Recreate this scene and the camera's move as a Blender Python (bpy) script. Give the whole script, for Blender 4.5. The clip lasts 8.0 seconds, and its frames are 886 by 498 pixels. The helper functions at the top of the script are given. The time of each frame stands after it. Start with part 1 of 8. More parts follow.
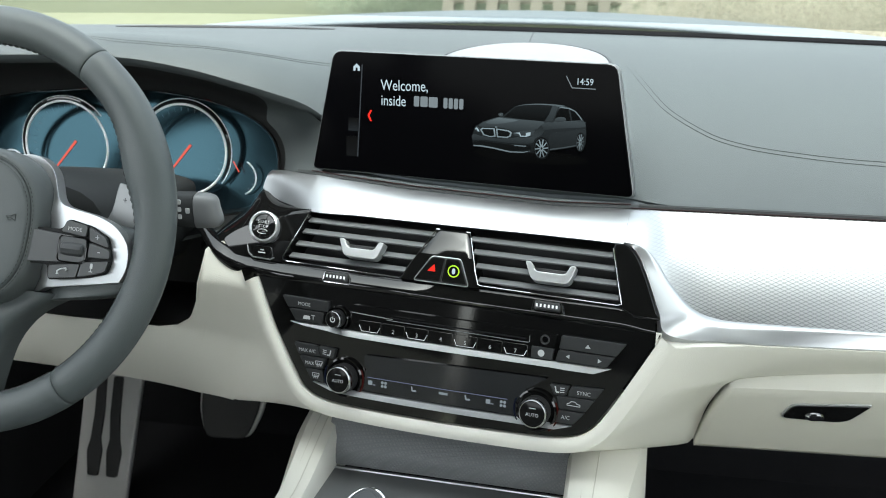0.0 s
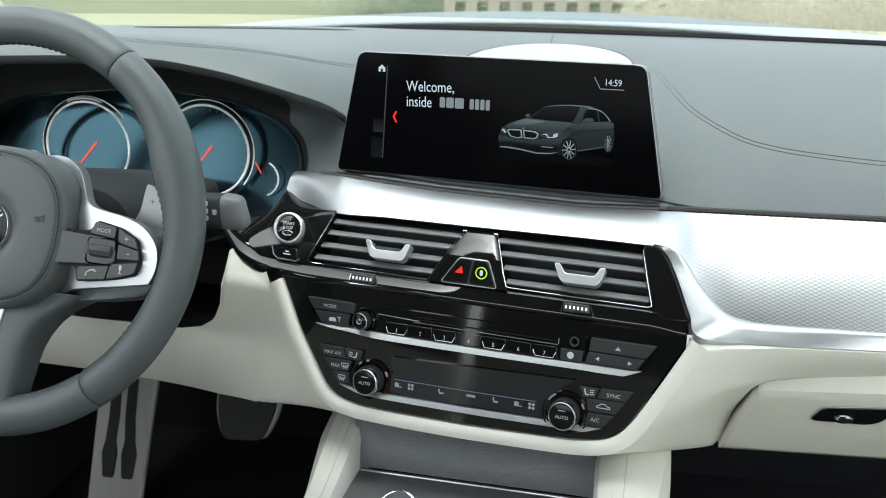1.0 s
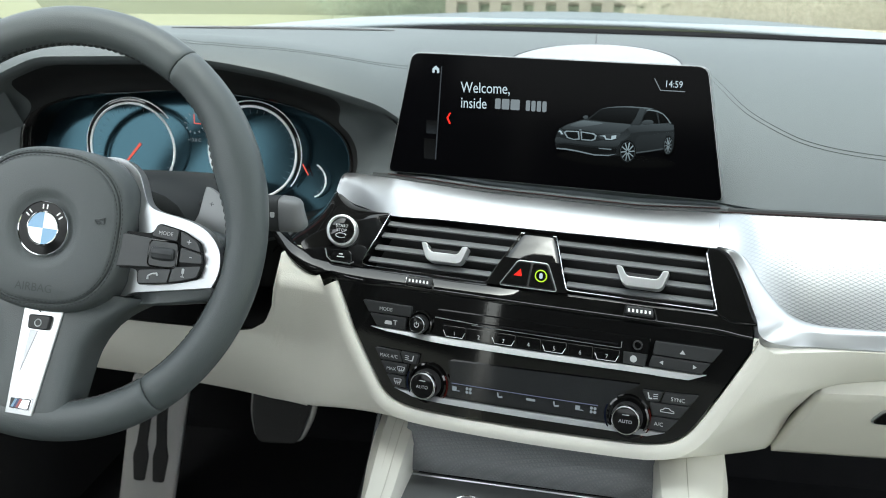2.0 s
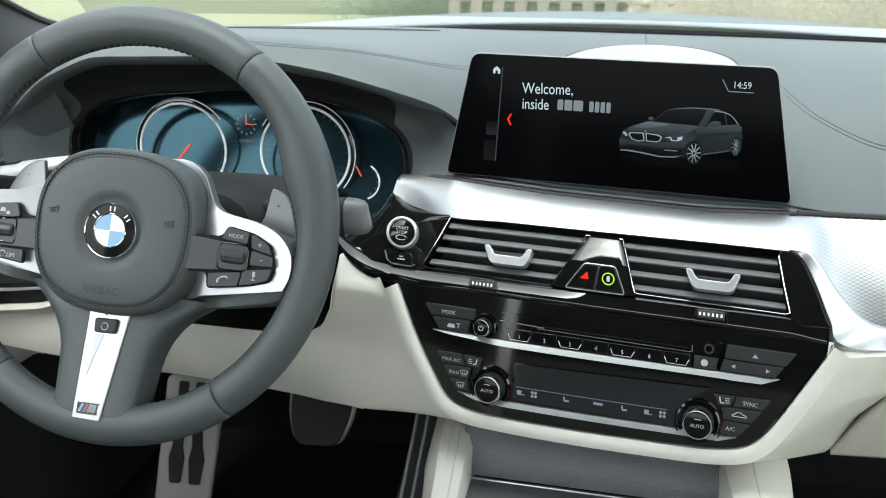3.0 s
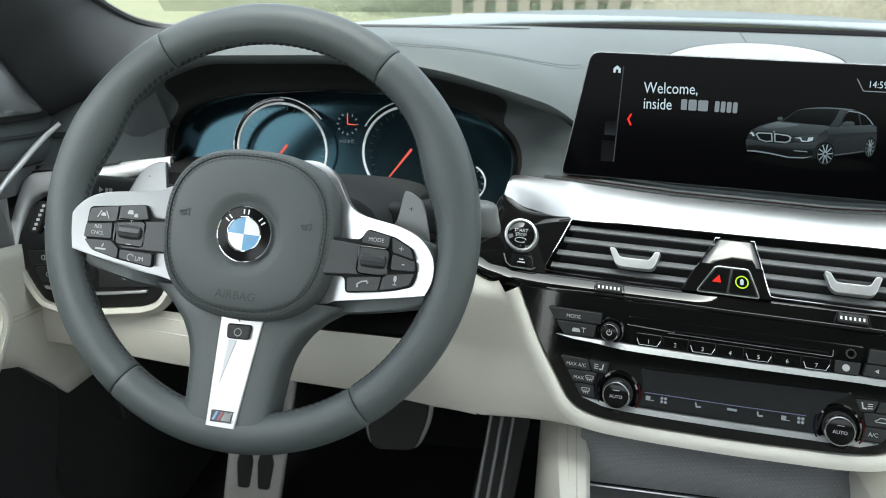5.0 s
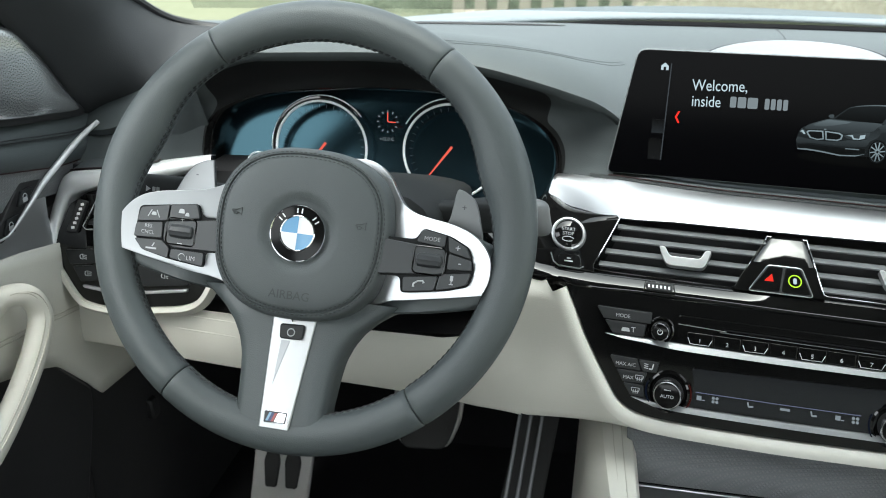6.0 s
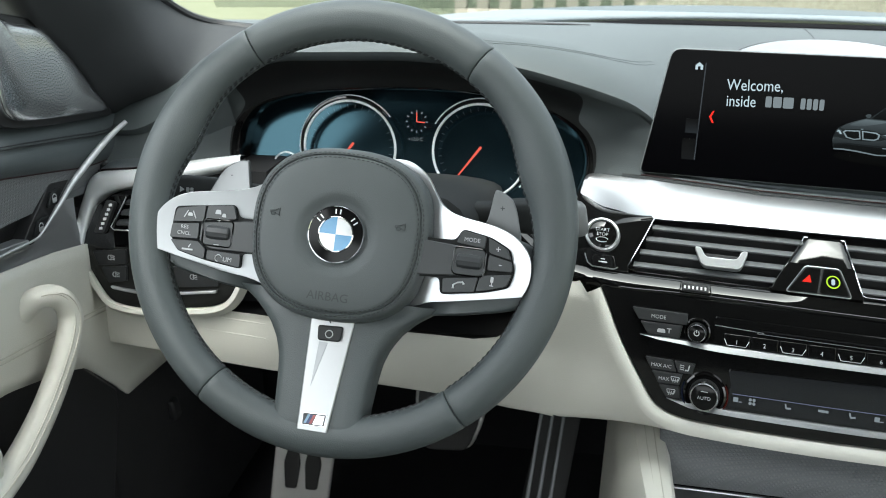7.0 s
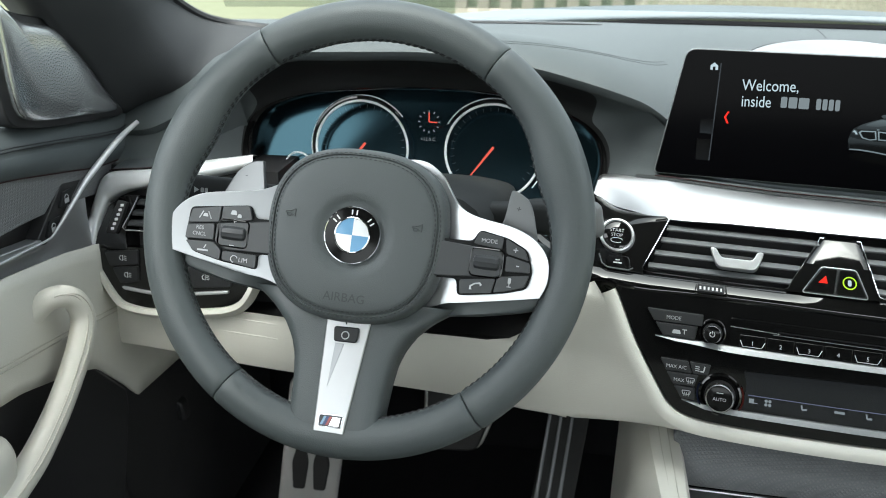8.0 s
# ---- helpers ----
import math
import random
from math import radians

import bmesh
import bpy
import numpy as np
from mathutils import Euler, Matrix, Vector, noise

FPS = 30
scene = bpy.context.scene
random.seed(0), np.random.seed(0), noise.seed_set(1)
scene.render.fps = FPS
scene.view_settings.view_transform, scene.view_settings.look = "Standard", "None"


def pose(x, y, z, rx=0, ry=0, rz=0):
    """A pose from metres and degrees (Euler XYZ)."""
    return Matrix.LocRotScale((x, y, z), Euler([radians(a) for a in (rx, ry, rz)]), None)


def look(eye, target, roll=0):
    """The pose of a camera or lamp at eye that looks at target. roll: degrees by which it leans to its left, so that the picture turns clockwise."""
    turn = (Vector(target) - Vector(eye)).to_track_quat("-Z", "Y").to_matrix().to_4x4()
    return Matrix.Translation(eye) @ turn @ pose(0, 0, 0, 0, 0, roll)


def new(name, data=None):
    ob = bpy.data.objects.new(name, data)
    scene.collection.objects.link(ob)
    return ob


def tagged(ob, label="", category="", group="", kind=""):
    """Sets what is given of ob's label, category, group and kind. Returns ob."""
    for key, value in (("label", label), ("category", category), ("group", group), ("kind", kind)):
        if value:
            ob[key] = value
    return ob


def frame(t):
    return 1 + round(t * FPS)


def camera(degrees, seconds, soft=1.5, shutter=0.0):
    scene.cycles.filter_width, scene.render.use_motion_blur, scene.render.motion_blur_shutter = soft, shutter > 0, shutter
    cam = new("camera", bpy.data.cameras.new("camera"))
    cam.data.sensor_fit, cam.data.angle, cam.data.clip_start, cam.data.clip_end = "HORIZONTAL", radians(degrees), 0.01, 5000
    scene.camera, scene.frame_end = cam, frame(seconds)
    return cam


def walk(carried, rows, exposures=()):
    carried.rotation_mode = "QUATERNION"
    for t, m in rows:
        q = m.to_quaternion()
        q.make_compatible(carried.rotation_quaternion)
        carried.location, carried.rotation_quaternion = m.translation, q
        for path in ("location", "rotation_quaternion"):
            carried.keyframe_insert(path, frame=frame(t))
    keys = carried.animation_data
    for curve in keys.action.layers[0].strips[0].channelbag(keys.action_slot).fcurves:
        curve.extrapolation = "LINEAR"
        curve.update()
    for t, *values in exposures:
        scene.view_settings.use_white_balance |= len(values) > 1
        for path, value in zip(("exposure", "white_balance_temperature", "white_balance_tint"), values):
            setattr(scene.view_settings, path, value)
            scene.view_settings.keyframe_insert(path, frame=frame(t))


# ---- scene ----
import itertools

cam = camera(51, 8.0, soft=1.0)
cam.data.dof.use_dof, cam.data.dof.focus_distance, cam.data.dof.aperture_fstop = True, 0.79, 12.0
# seconds, x, y, z in metres, then the Euler angles in degrees
PATH = [
    (0, 0.1365, -0.6882, 0.9513, 70.500, 0.000, 10.000),
    (0.5, 0.1319, -0.6885, 0.9511, 70.539, 0.019, 10.028),
    (1, 0.1102, -0.6892, 0.9507, 70.559, -0.023, 9.985),
    (1.5, 0.0823, -0.6905, 0.9506, 70.567, -0.041, 9.885),
    (3, -0.0108, -0.6932, 0.9506, 70.512, -0.118, 9.689),
    (3.5, -0.0419, -0.6938, 0.9513, 70.445, -0.129, 9.629),
    (4, -0.0733, -0.6945, 0.9513, 70.406, -0.144, 9.508),
    (4.5, -0.1049, -0.6952, 0.9499, 70.444, -0.155, 9.378),
    (6, -0.1832, -0.6955, 0.9480, 70.193, -0.192, 9.100),
    (6.5, -0.1991, -0.6948, 0.9479, 70.150, -0.182, 9.073),
    (7, -0.2159, -0.6952, 0.9474, 70.153, -0.172, 9.062),
    (7.5, -0.2259, -0.6947, 0.9470, 70.149, -0.191, 9.043),
    (8, -0.2304, -0.6944, 0.9477, 70.104, -0.221, 9.029),
]
walk(cam, [(t, pose(x, y, z, rx, ry, rz)) for t, x, y, z, rx, ry, rz in PATH], [(0, 2.55, 6300, 2), (8, 2.55, 6300, 2)])

# ------------------------------------------------------------------ world, sun
world = bpy.data.worlds.new("sky")
scene.world = world
world.use_nodes = True
wn, wl = world.node_tree.nodes, world.node_tree.links
sky = wn.new("ShaderNodeTexSky")
sky.sky_type, sky.sun_disc = "NISHITA", False
sky.sun_elevation, sky.sun_rotation = radians(62), radians(-171)
sky.air_density, sky.dust_density, sky.ozone_density = 1.0, 6.0, 1.0
soften = wn.new("ShaderNodeHueSaturation")          # thin cloud takes most of the blue out
soften.inputs["Saturation"].default_value = 0.28
wl.new(sky.outputs[0], soften.inputs["Color"])
wl.new(soften.outputs[0], wn["Background"].inputs[0])
wn["Background"].inputs[1].default_value = 0.15
sun_data = bpy.data.lights.new("sun", "SUN")
sun_data.energy, sun_data.angle, sun_data.color = 0.22, radians(30), (1.0, 0.96, 0.9)
sun = new("sun", sun_data)
sun.matrix_world = look((-0.33, -2.06, 3.92), (0, 0, 0))


# ------------------------------------------------------------------ building tools
def bez(points, n, closed=False):
    """A smooth line through the points, with n steps between two of them."""
    pts = [Vector(p) for p in points]
    m, out = len(pts), []
    for i in range(m if closed else m - 1):
        if closed:
            a, b, c, d = pts[i - 1], pts[i], pts[(i + 1) % m], pts[(i + 2) % m]
        else:
            a, b, c, d = pts[max(i - 1, 0)], pts[i], pts[i + 1], pts[min(i + 2, m - 1)]
        for k in range(n):
            s = k / n
            out.append(0.5 * (2 * b + (c - a) * s + (2 * a - 5 * b + 4 * c - d) * s * s + (3 * b - 3 * c + d - a) * s ** 3))
    if not closed:
        out.append(pts[-1])
    return out


def table(xs, ys, x):
    return float(np.interp(x, xs, ys))


def ease(a, b, x):
    s = min(max((x - a) / (b - a), 0), 1)
    return s * s * (3 - 2 * s)


def rounded(poly, r, seg=4):
    """A polygon with rounded corners."""
    out, m = [], len(poly)
    for i in range(m):
        a, b, c = Vector(poly[i - 1]), Vector(poly[i]), Vector(poly[(i + 1) % m])
        u, w = (a - b), (c - b)
        rr = min(r[i] if isinstance(r, (list, tuple)) else r, u.length * 0.45, w.length * 0.45)
        if rr < 1e-5:
            out.append(tuple(b))
            continue
        p, q = b + u.normalized() * rr, b + w.normalized() * rr
        for k in range(seg + 1):
            s = k / seg
            out.append(tuple((1 - s) ** 2 * p + 2 * s * (1 - s) * b + s * s * q))
    return out


def circle(u, v, r, n=40, ry=None):
    return [(u + r * math.cos(2 * math.pi * k / n), v + (ry or r) * math.sin(2 * math.pi * k / n)) for k in range(n)]


def flat(x, z, h=0.0):
    return Vector((x, -h, z))


def prism(poly, h0, h1, to=flat, bm=None):
    """A slab with the outline poly, from height h0 to h1 over the surface that to() describes."""
    bm = bm or bmesh.new()
    low = [bm.verts.new(to(p[0], p[1], h0)) for p in poly]
    top = [bm.verts.new(to(p[0], p[1], h1)) for p in poly]
    m = len(poly)
    bm.faces.new(top)
    bm.faces.new(low[::-1])
    for i in range(m):
        bm.faces.new((low[i], low[(i + 1) % m], top[(i + 1) % m], top[i]))
    bm.normal_update()
    return bm


def sheet(rows, closed=False, bm=None):
    """A skin over rows of points; closed: each row is a ring."""
    bm = bm or bmesh.new()
    vs = [[bm.verts.new(p) for p in row] for row in rows]
    for a, b in zip(vs, vs[1:]):
        m = len(a)
        for i in range(m if closed else m - 1):
            j = (i + 1) % m
            bm.faces.new((a[i], a[j], b[j], b[i]))
    return bm


def capped(rows, bm=None):
    """Rings skinned into a closed body."""
    bm = bm or bmesh.new()
    vs = [[bm.verts.new(p) for p in row] for row in rows]
    for a, b in zip(vs, vs[1:]):
        m = len(a)
        for i in range(m):
            j = (i + 1) % m
            bm.faces.new((a[i], a[j], b[j], b[i]))
    bm.faces.new(vs[0][::-1])
    bm.faces.new(vs[-1])
    return bm


def tube(path, r, n=8, closed=False, bm=None, flat_z=1.0):
    """A round rod along a path."""
    bm = bm or bmesh.new()
    pts = [Vector(p) for p in path]
    m, rings, side = len(pts), [], None
    for i, p in enumerate(pts):
        if closed:
            t = pts[(i + 1) % m] - pts[i - 1]
        else:
            t = pts[min(i + 1, m - 1)] - pts[max(i - 1, 0)]
        t.normalize()
        if side is None:
            side = t.cross(Vector((0, 0, 1)) if abs(t.z) < 0.9 else Vector((1, 0, 0))).normalized()
        side = (side - t * side.dot(t)).normalized()
        up = t.cross(side)
        rr = r[i] if isinstance(r, (list, tuple)) else r
        rings.append([bm.verts.new(p + side * rr * math.cos(2 * math.pi * k / n) + up * rr * flat_z * math.sin(2 * math.pi * k / n)) for k in range(n)])
    for i in range(m if closed else m - 1):
        a, b = rings[i], rings[(i + 1) % m]
        for k in range(n):
            bm.faces.new((a[k], a[(k + 1) % n], b[(k + 1) % n], b[k]))
    if not closed:
        bm.faces.new(rings[0][::-1])
        bm.faces.new(rings[-1])
    return bm


def lathe(profile, to, u, v, n=40, bm=None, close=True):
    """A turned body: profile rows of (radius, height) round the point (u, v) of the surface to()."""
    bm = bm or bmesh.new()
    rings = [[bm.verts.new(to(u + r * math.cos(2 * math.pi * k / n), v + r * math.sin(2 * math.pi * k / n), h)) for k in range(n)] for r, h in profile]
    for a, b in zip(rings, rings[1:]):
        for k in range(n):
            bm.faces.new((a[k], a[(k + 1) % n], b[(k + 1) % n], b[k]))
    if close:
        bm.faces.new(rings[-1])
        bm.faces.new(rings[0][::-1])
    return bm


BASE = {}


def thing(name, at, label, category, group="", kind=""):
    ob = new(name)
    ob.empty_display_size = 0.02
    ob.location = at
    BASE[ob.name] = Vector(at)
    return tagged(ob, label, category, group, kind)


def part(name, bm, material, parent=None, label="", bevel=0.0, sharp=38, thick=0.0, offset=-1.0, seg=2):
    """Links a bmesh as one mesh object under a thing or a part."""
    base = BASE[parent.name] if parent else Vector((0, 0, 0))
    bmesh.ops.recalc_face_normals(bm, faces=bm.faces)
    bmesh.ops.translate(bm, verts=bm.verts, vec=-base)
    me = bpy.data.meshes.new(name)
    bm.to_mesh(me)
    bm.free()
    me.shade_smooth()
    me.set_sharp_from_angle(angle=radians(sharp))
    me.materials.append(material)
    ob = new(name, me)
    ob.parent = parent
    BASE[ob.name] = base
    if thick:
        mod = ob.modifiers.new("thickness", "SOLIDIFY")
        mod.thickness, mod.offset = thick, offset
    if bevel:
        mod = ob.modifiers.new("edge", "BEVEL")
        mod.width, mod.segments, mod.limit_method, mod.angle_limit = bevel, seg, "ANGLE", radians(35)
        mod.use_clamp_overlap = True
        mod.harden_normals = False
    if label:
        ob["label"] = label
    return ob


def words(text, size, to, u, v, h=0.0004, align="CENTER", turn=0.0, stretch=1.0):
    """Raised lettering on the surface to(), with its foot line at v."""
    cu = bpy.data.curves.new("words", "FONT")
    cu.body, cu.size, cu.align_x, cu.resolution_u = text, size, align, 3
    ob = new("words", cu)
    bpy.context.view_layer.update()
    me = bpy.data.meshes.new_from_object(ob.evaluated_get(bpy.context.evaluated_depsgraph_get()))
    bm = bmesh.new()
    bm.from_mesh(me)
    c, s = math.cos(radians(turn)), math.sin(radians(turn))
    for p in bm.verts:
        x, y = p.co.x * stretch, p.co.y
        p.co = to(u + c * x - s * y, v + s * x + c * y, h)
    bpy.data.objects.remove(ob)
    bpy.data.curves.remove(cu)
    bpy.data.meshes.remove(me)
    return bm


def bar(u0, v0, u1, v1, w, to, h=0.0004, bm=None):
    """A thin straight bar from one point of a surface to another."""
    d = Vector((u1 - u0, v1 - v0)).normalized() * w / 2
    return prism([(u0 - d.y, v0 + d.x), (u0 + d.y, v0 - d.x), (u1 + d.y, v1 - d.x), (u1 - d.y, v1 + d.x)], h - 0.0002, h, to, bm)


def stitches(line, up, length, gap, r, bm=None):
    """A row of short threads along a line of points, lifted along up."""
    bm = bm or bmesh.new()
    pts = [Vector(p) for p in line]
    run, want = 0.0, 0.0
    for a, b in zip(pts, pts[1:]):
        d = (b - a).length
        while want <= run + d and d > 1e-7:
            t = (b - a) / d
            p = a + t * (want - run) + up
            side = t.cross(Vector((0, 0, 1)) if abs(t.z) < 0.9 else Vector((1, 0, 0))).normalized() * r
            top = t.cross(side).normalized() * r
            e = t * length / 2
            ring = lambda c, k: [bm.verts.new(c + side * k), bm.verts.new(c + top * k), bm.verts.new(c - side * k), bm.verts.new(c - top * k)]
            rows = [ring(p - e, 0.4), ring(p, 1.0), ring(p + e, 0.4)]
            for x, y in zip(rows, rows[1:]):
                for k in range(4):
                    bm.faces.new((x[k], x[(k + 1) % 4], y[(k + 1) % 4], y[k]))
            want += length + gap
        run += d
    return bm


# ------------------------------------------------------------------ surfaces of the cockpit
def plane_of(y0, kx, kz, z0):
    n = Vector((kx, -1.0, kz)).normalized()

    def to(x, z, h=0.0):
        return Vector((x, y0 + kx * x + kz * (z - z0), z)) + n * h
    return to


low = plane_of(0.0895, -0.1715, 0.28, 0.597)      # control panel
ven = plane_of(0.125, -0.18, 0.68, 0.652)         # air vents and start button
scr = plane_of(0.1935, -0.171, 0.156, 0.704)      # centre display
clu = plane_of(0.272, 0.0, 0.1, 0.735)            # instrument cluster

WHEEL = Vector((-0.4115, 0.0012, 0.702))
TIP, SPIN = radians(22), radians(-4)
W_U = Vector((math.cos(SPIN), math.sin(SPIN) * math.sin(TIP), math.sin(SPIN) * math.cos(TIP)))
W_V = Vector((-math.sin(SPIN), math.cos(SPIN) * math.sin(TIP), math.cos(SPIN) * math.cos(TIP)))
W_N = Vector((0, -math.cos(TIP), math.sin(TIP)))


def whl(u, v, h=0.0):
    return WHEEL + W_U * u + W_V * v + W_N * h


def door(y, z, h=0.0):
    return Vector((-0.745 + h, y, z))


# ------------------------------------------------------------------ materials
def material(name, colour, rough=0.5, metal=0.0, spec=0.5, coat=0.0):
    m = bpy.data.materials.new(name)
    m.use_nodes = True
    b = m.node_tree.nodes["Principled BSDF"]
    b.inputs["Base Color"].default_value = (*colour, 1)
    b.inputs["Roughness"].default_value = rough
    b.inputs["Metallic"].default_value = metal
    b.inputs["Specular IOR Level"].default_value = spec
    b.inputs["Coat Weight"].default_value = coat
    b.inputs["Coat Roughness"].default_value = 0.03
    return m


def nodes(m):
    return m.node_tree.nodes, m.node_tree.links, m.node_tree.nodes["Principled BSDF"]


def worn(m, colour_a, colour_b, big=9.0, grain=900.0, bump=0.15, rough=(0.4, 0.55), cells=False, dist=0.0006):
    """Two scales of variation: slow shifts of tone and a fine grain in the relief."""
    n, l, b = nodes(m)
    co = n.new("ShaderNodeTexCoord")
    slow = n.new("ShaderNodeTexNoise")
    slow.inputs["Scale"].default_value, slow.inputs["Detail"].default_value = big, 5
    l.new(co.outputs["Object"], slow.inputs["Vector"])
    mix = n.new("ShaderNodeMix")
    mix.data_type = "RGBA"
    mix.inputs[6].default_value, mix.inputs[7].default_value = (*colour_a, 1), (*colour_b, 1)
    l.new(slow.outputs["Fac"], mix.inputs[0])
    l.new(mix.outputs[2], b.inputs["Base Color"])
    if cells:
        fine = n.new("ShaderNodeTexVoronoi")
        fine.feature = "F1"
        fine.inputs["Scale"].default_value = grain
        out = fine.outputs["Distance"]
    else:
        fine = n.new("ShaderNodeTexNoise")
        fine.inputs["Scale"].default_value, fine.inputs["Detail"].default_value = grain, 3
        out = fine.outputs["Fac"]
    l.new(co.outputs["Object"], fine.inputs["Vector"])
    bp = n.new("ShaderNodeBump")
    bp.inputs["Strength"].default_value, bp.inputs["Distance"].default_value = bump, dist
    l.new(out, bp.inputs["Height"])
    l.new(bp.outputs[0], b.inputs["Normal"])
    rm = n.new("ShaderNodeMapRange")
    rm.inputs["To Min"].default_value, rm.inputs["To Max"].default_value = rough
    l.new(slow.outputs["Fac"], rm.inputs["Value"])
    l.new(rm.outputs[0], b.inputs["Roughness"])
    return m


def glowing(name, colour, strength):
    m = material(name, (0.002, 0.002, 0.002), 0.3, spec=0.03)
    b = m.node_tree.nodes["Principled BSDF"]
    b.inputs["Emission Color"].default_value = (*colour, 1)
    b.inputs["Emission Strength"].default_value = strength
    return m


LEATHER = worn(material("dark_leather", (0.065, 0.072, 0.075), 0.5, spec=0.34), (0.056, 0.065, 0.068), (0.070, 0.080, 0.083), 7, 1100, 0.22, (0.50, 0.60), True)
WHEEL_LEATHER = worn(material("wheel_leather", (0.04, 0.045, 0.048), 0.5), (0.061, 0.071, 0.073), (0.075, 0.086, 0.088), 14, 1300, 0.22, (0.42, 0.52), True, 0.0005)
HUB_SKIN = worn(material("airbag_skin", (0.05, 0.055, 0.057), 0.5), (0.066, 0.075, 0.076), (0.079, 0.088, 0.090), 16, 1700, 0.45, (0.46, 0.56), False, 0.0005)
IVORY = worn(material("ivory_leather", (0.66, 0.64, 0.57), 0.45), (0.575, 0.56, 0.50), (0.65, 0.635, 0.575), 5, 1000, 0.18, (0.40, 0.52), True)
PIANO = worn(material("piano_black", (0.004, 0.004, 0.004), 0.06, spec=0.52), (0.003, 0.003, 0.003), (0.006, 0.006, 0.006), 20, 300, 0.01, (0.03, 0.06))
PLASTIC = worn(material("black_plastic", (0.012, 0.012, 0.013), 0.5), (0.010, 0.010, 0.011), (0.018, 0.018, 0.019), 12, 1800, 0.2, (0.42, 0.6), False, 0.0004)
GREY_PLASTIC = worn(material("slate_plastic", (0.03, 0.032, 0.034), 0.45), (0.026, 0.028, 0.030), (0.036, 0.039, 0.042), 12, 1600, 0.12, (0.36, 0.5), False, 0.0003)
SLAT = worn(material("slat_grey", (0.09, 0.094, 0.097), 0.42), (0.112, 0.117, 0.120), (0.135, 0.140, 0.143), 12, 1600, 0.1, (0.55, 0.65), False, 0.0003)
KEY = worn(material("button_plastic", (0.015, 0.016, 0.017), 0.4, spec=0.3), (0.012, 0.013, 0.014), (0.017, 0.018, 0.019), 30, 1800, 0.1, (0.34, 0.46), False, 0.0003)
SATIN = worn(material("satin_silver", (0.56, 0.57, 0.58), 0.32, 0.8), (0.44, 0.45, 0.46), (0.50, 0.51, 0.52), 25, 700, 0.03, (0.27, 0.35), False, 0.0003)
CHROME = material("chrome", (0.82, 0.83, 0.85), 0.09, 1.0)
RUBBER = worn(material("black_rubber", (0.015, 0.015, 0.015), 0.7), (0.012, 0.012, 0.012), (0.02, 0.02, 0.02), 30, 500, 0.3, (0.6, 0.8))
CARPET = worn(material("black_carpet", (0.008, 0.008, 0.009), 0.95, spec=0.1), (0.006, 0.006, 0.007), (0.012, 0.012, 0.013), 30, 700, 0.8, (0.9, 1.0), False, 0.002)
THREAD = worn(material("dark_thread", (0.02, 0.022, 0.024), 0.7), (0.016, 0.018, 0.02), (0.03, 0.032, 0.034), 60, 900, 0.2, (0.6, 0.8))
SEAM_THREAD = worn(material("grey_thread", (0.036, 0.040, 0.042), 0.7), (0.056, 0.063, 0.066), (0.068, 0.076, 0.079), 60, 900, 0.2, (0.6, 0.8))
IVORY_THREAD = worn(material("ivory_thread", (0.5, 0.48, 0.42), 0.7), (0.44, 0.42, 0.36), (0.55, 0.53, 0.47), 60, 900, 0.2, (0.6, 0.8))
GLOSS_SCREEN = material("screen_glass", (0.0010, 0.0010, 0.0013), 0.12, spec=0.03)
# airbag skin darkened to stand for the shade of embossed marks
EMBOSS_SHADE = worn(material("emboss_shade_skin", (0.036, 0.04, 0.042), 0.5), (0.033, 0.038, 0.039), (0.040, 0.045, 0.047), 16, 1700, 0.2, (0.5, 0.6), False, 0.0003)
WHEEL_KEY = worn(material("wheel_button_plastic", (0.035, 0.037, 0.039), 0.4), (0.032, 0.035, 0.037), (0.040, 0.043, 0.045), 30, 1800, 0.1, (0.36, 0.46), False, 0.0003)
INK = material("grey_print", (0.42, 0.43, 0.44), 0.5)
WHITE_INK = material("white_print", (0.8, 0.8, 0.8), 0.5)
RED_LINE = material("dark_red_trim", (0.022, 0.009, 0.009), 0.6, spec=0.2)
HEADLINER = worn(material("anthracite_headliner", (0.07, 0.07, 0.07), 0.9), (0.080, 0.080, 0.080), (0.100, 0.100, 0.100), 8, 600, 0.3, (0.85, 0.95))
BODY = worn(material("car_paint", (0.10, 0.12, 0.13), 0.45, 0.0, spec=0.06), (0.11, 0.13, 0.14), (0.15, 0.17, 0.18), 4, 900, 0.01, (0.45, 0.55))
GLOW_WHITE = glowing("lit_white", (0.72, 0.85, 0.95), 0.14)
GLOW_DIM = glowing("lit_grey", (0.55, 0.62, 0.68), 0.07)
GLOW_RED = glowing("lit_red", (1.0, 0.03, 0.02), 0.2)
GLOW_GREEN = glowing("lit_green", (0.6, 0.95, 0.05), 0.17)
NEEDLE = glowing("needle_red", (1.0, 0.14, 0.10), 0.16)
BLUE = material("enamel_blue", (0.14, 0.33, 0.54), 0.2, coat=0.3)
WHITE_ENAMEL = material("enamel_white", (0.8, 0.8, 0.8), 0.2, coat=0.8)
BLACK_ENAMEL = material("enamel_black", (0.006, 0.006, 0.006), 0.12, spec=0.14)


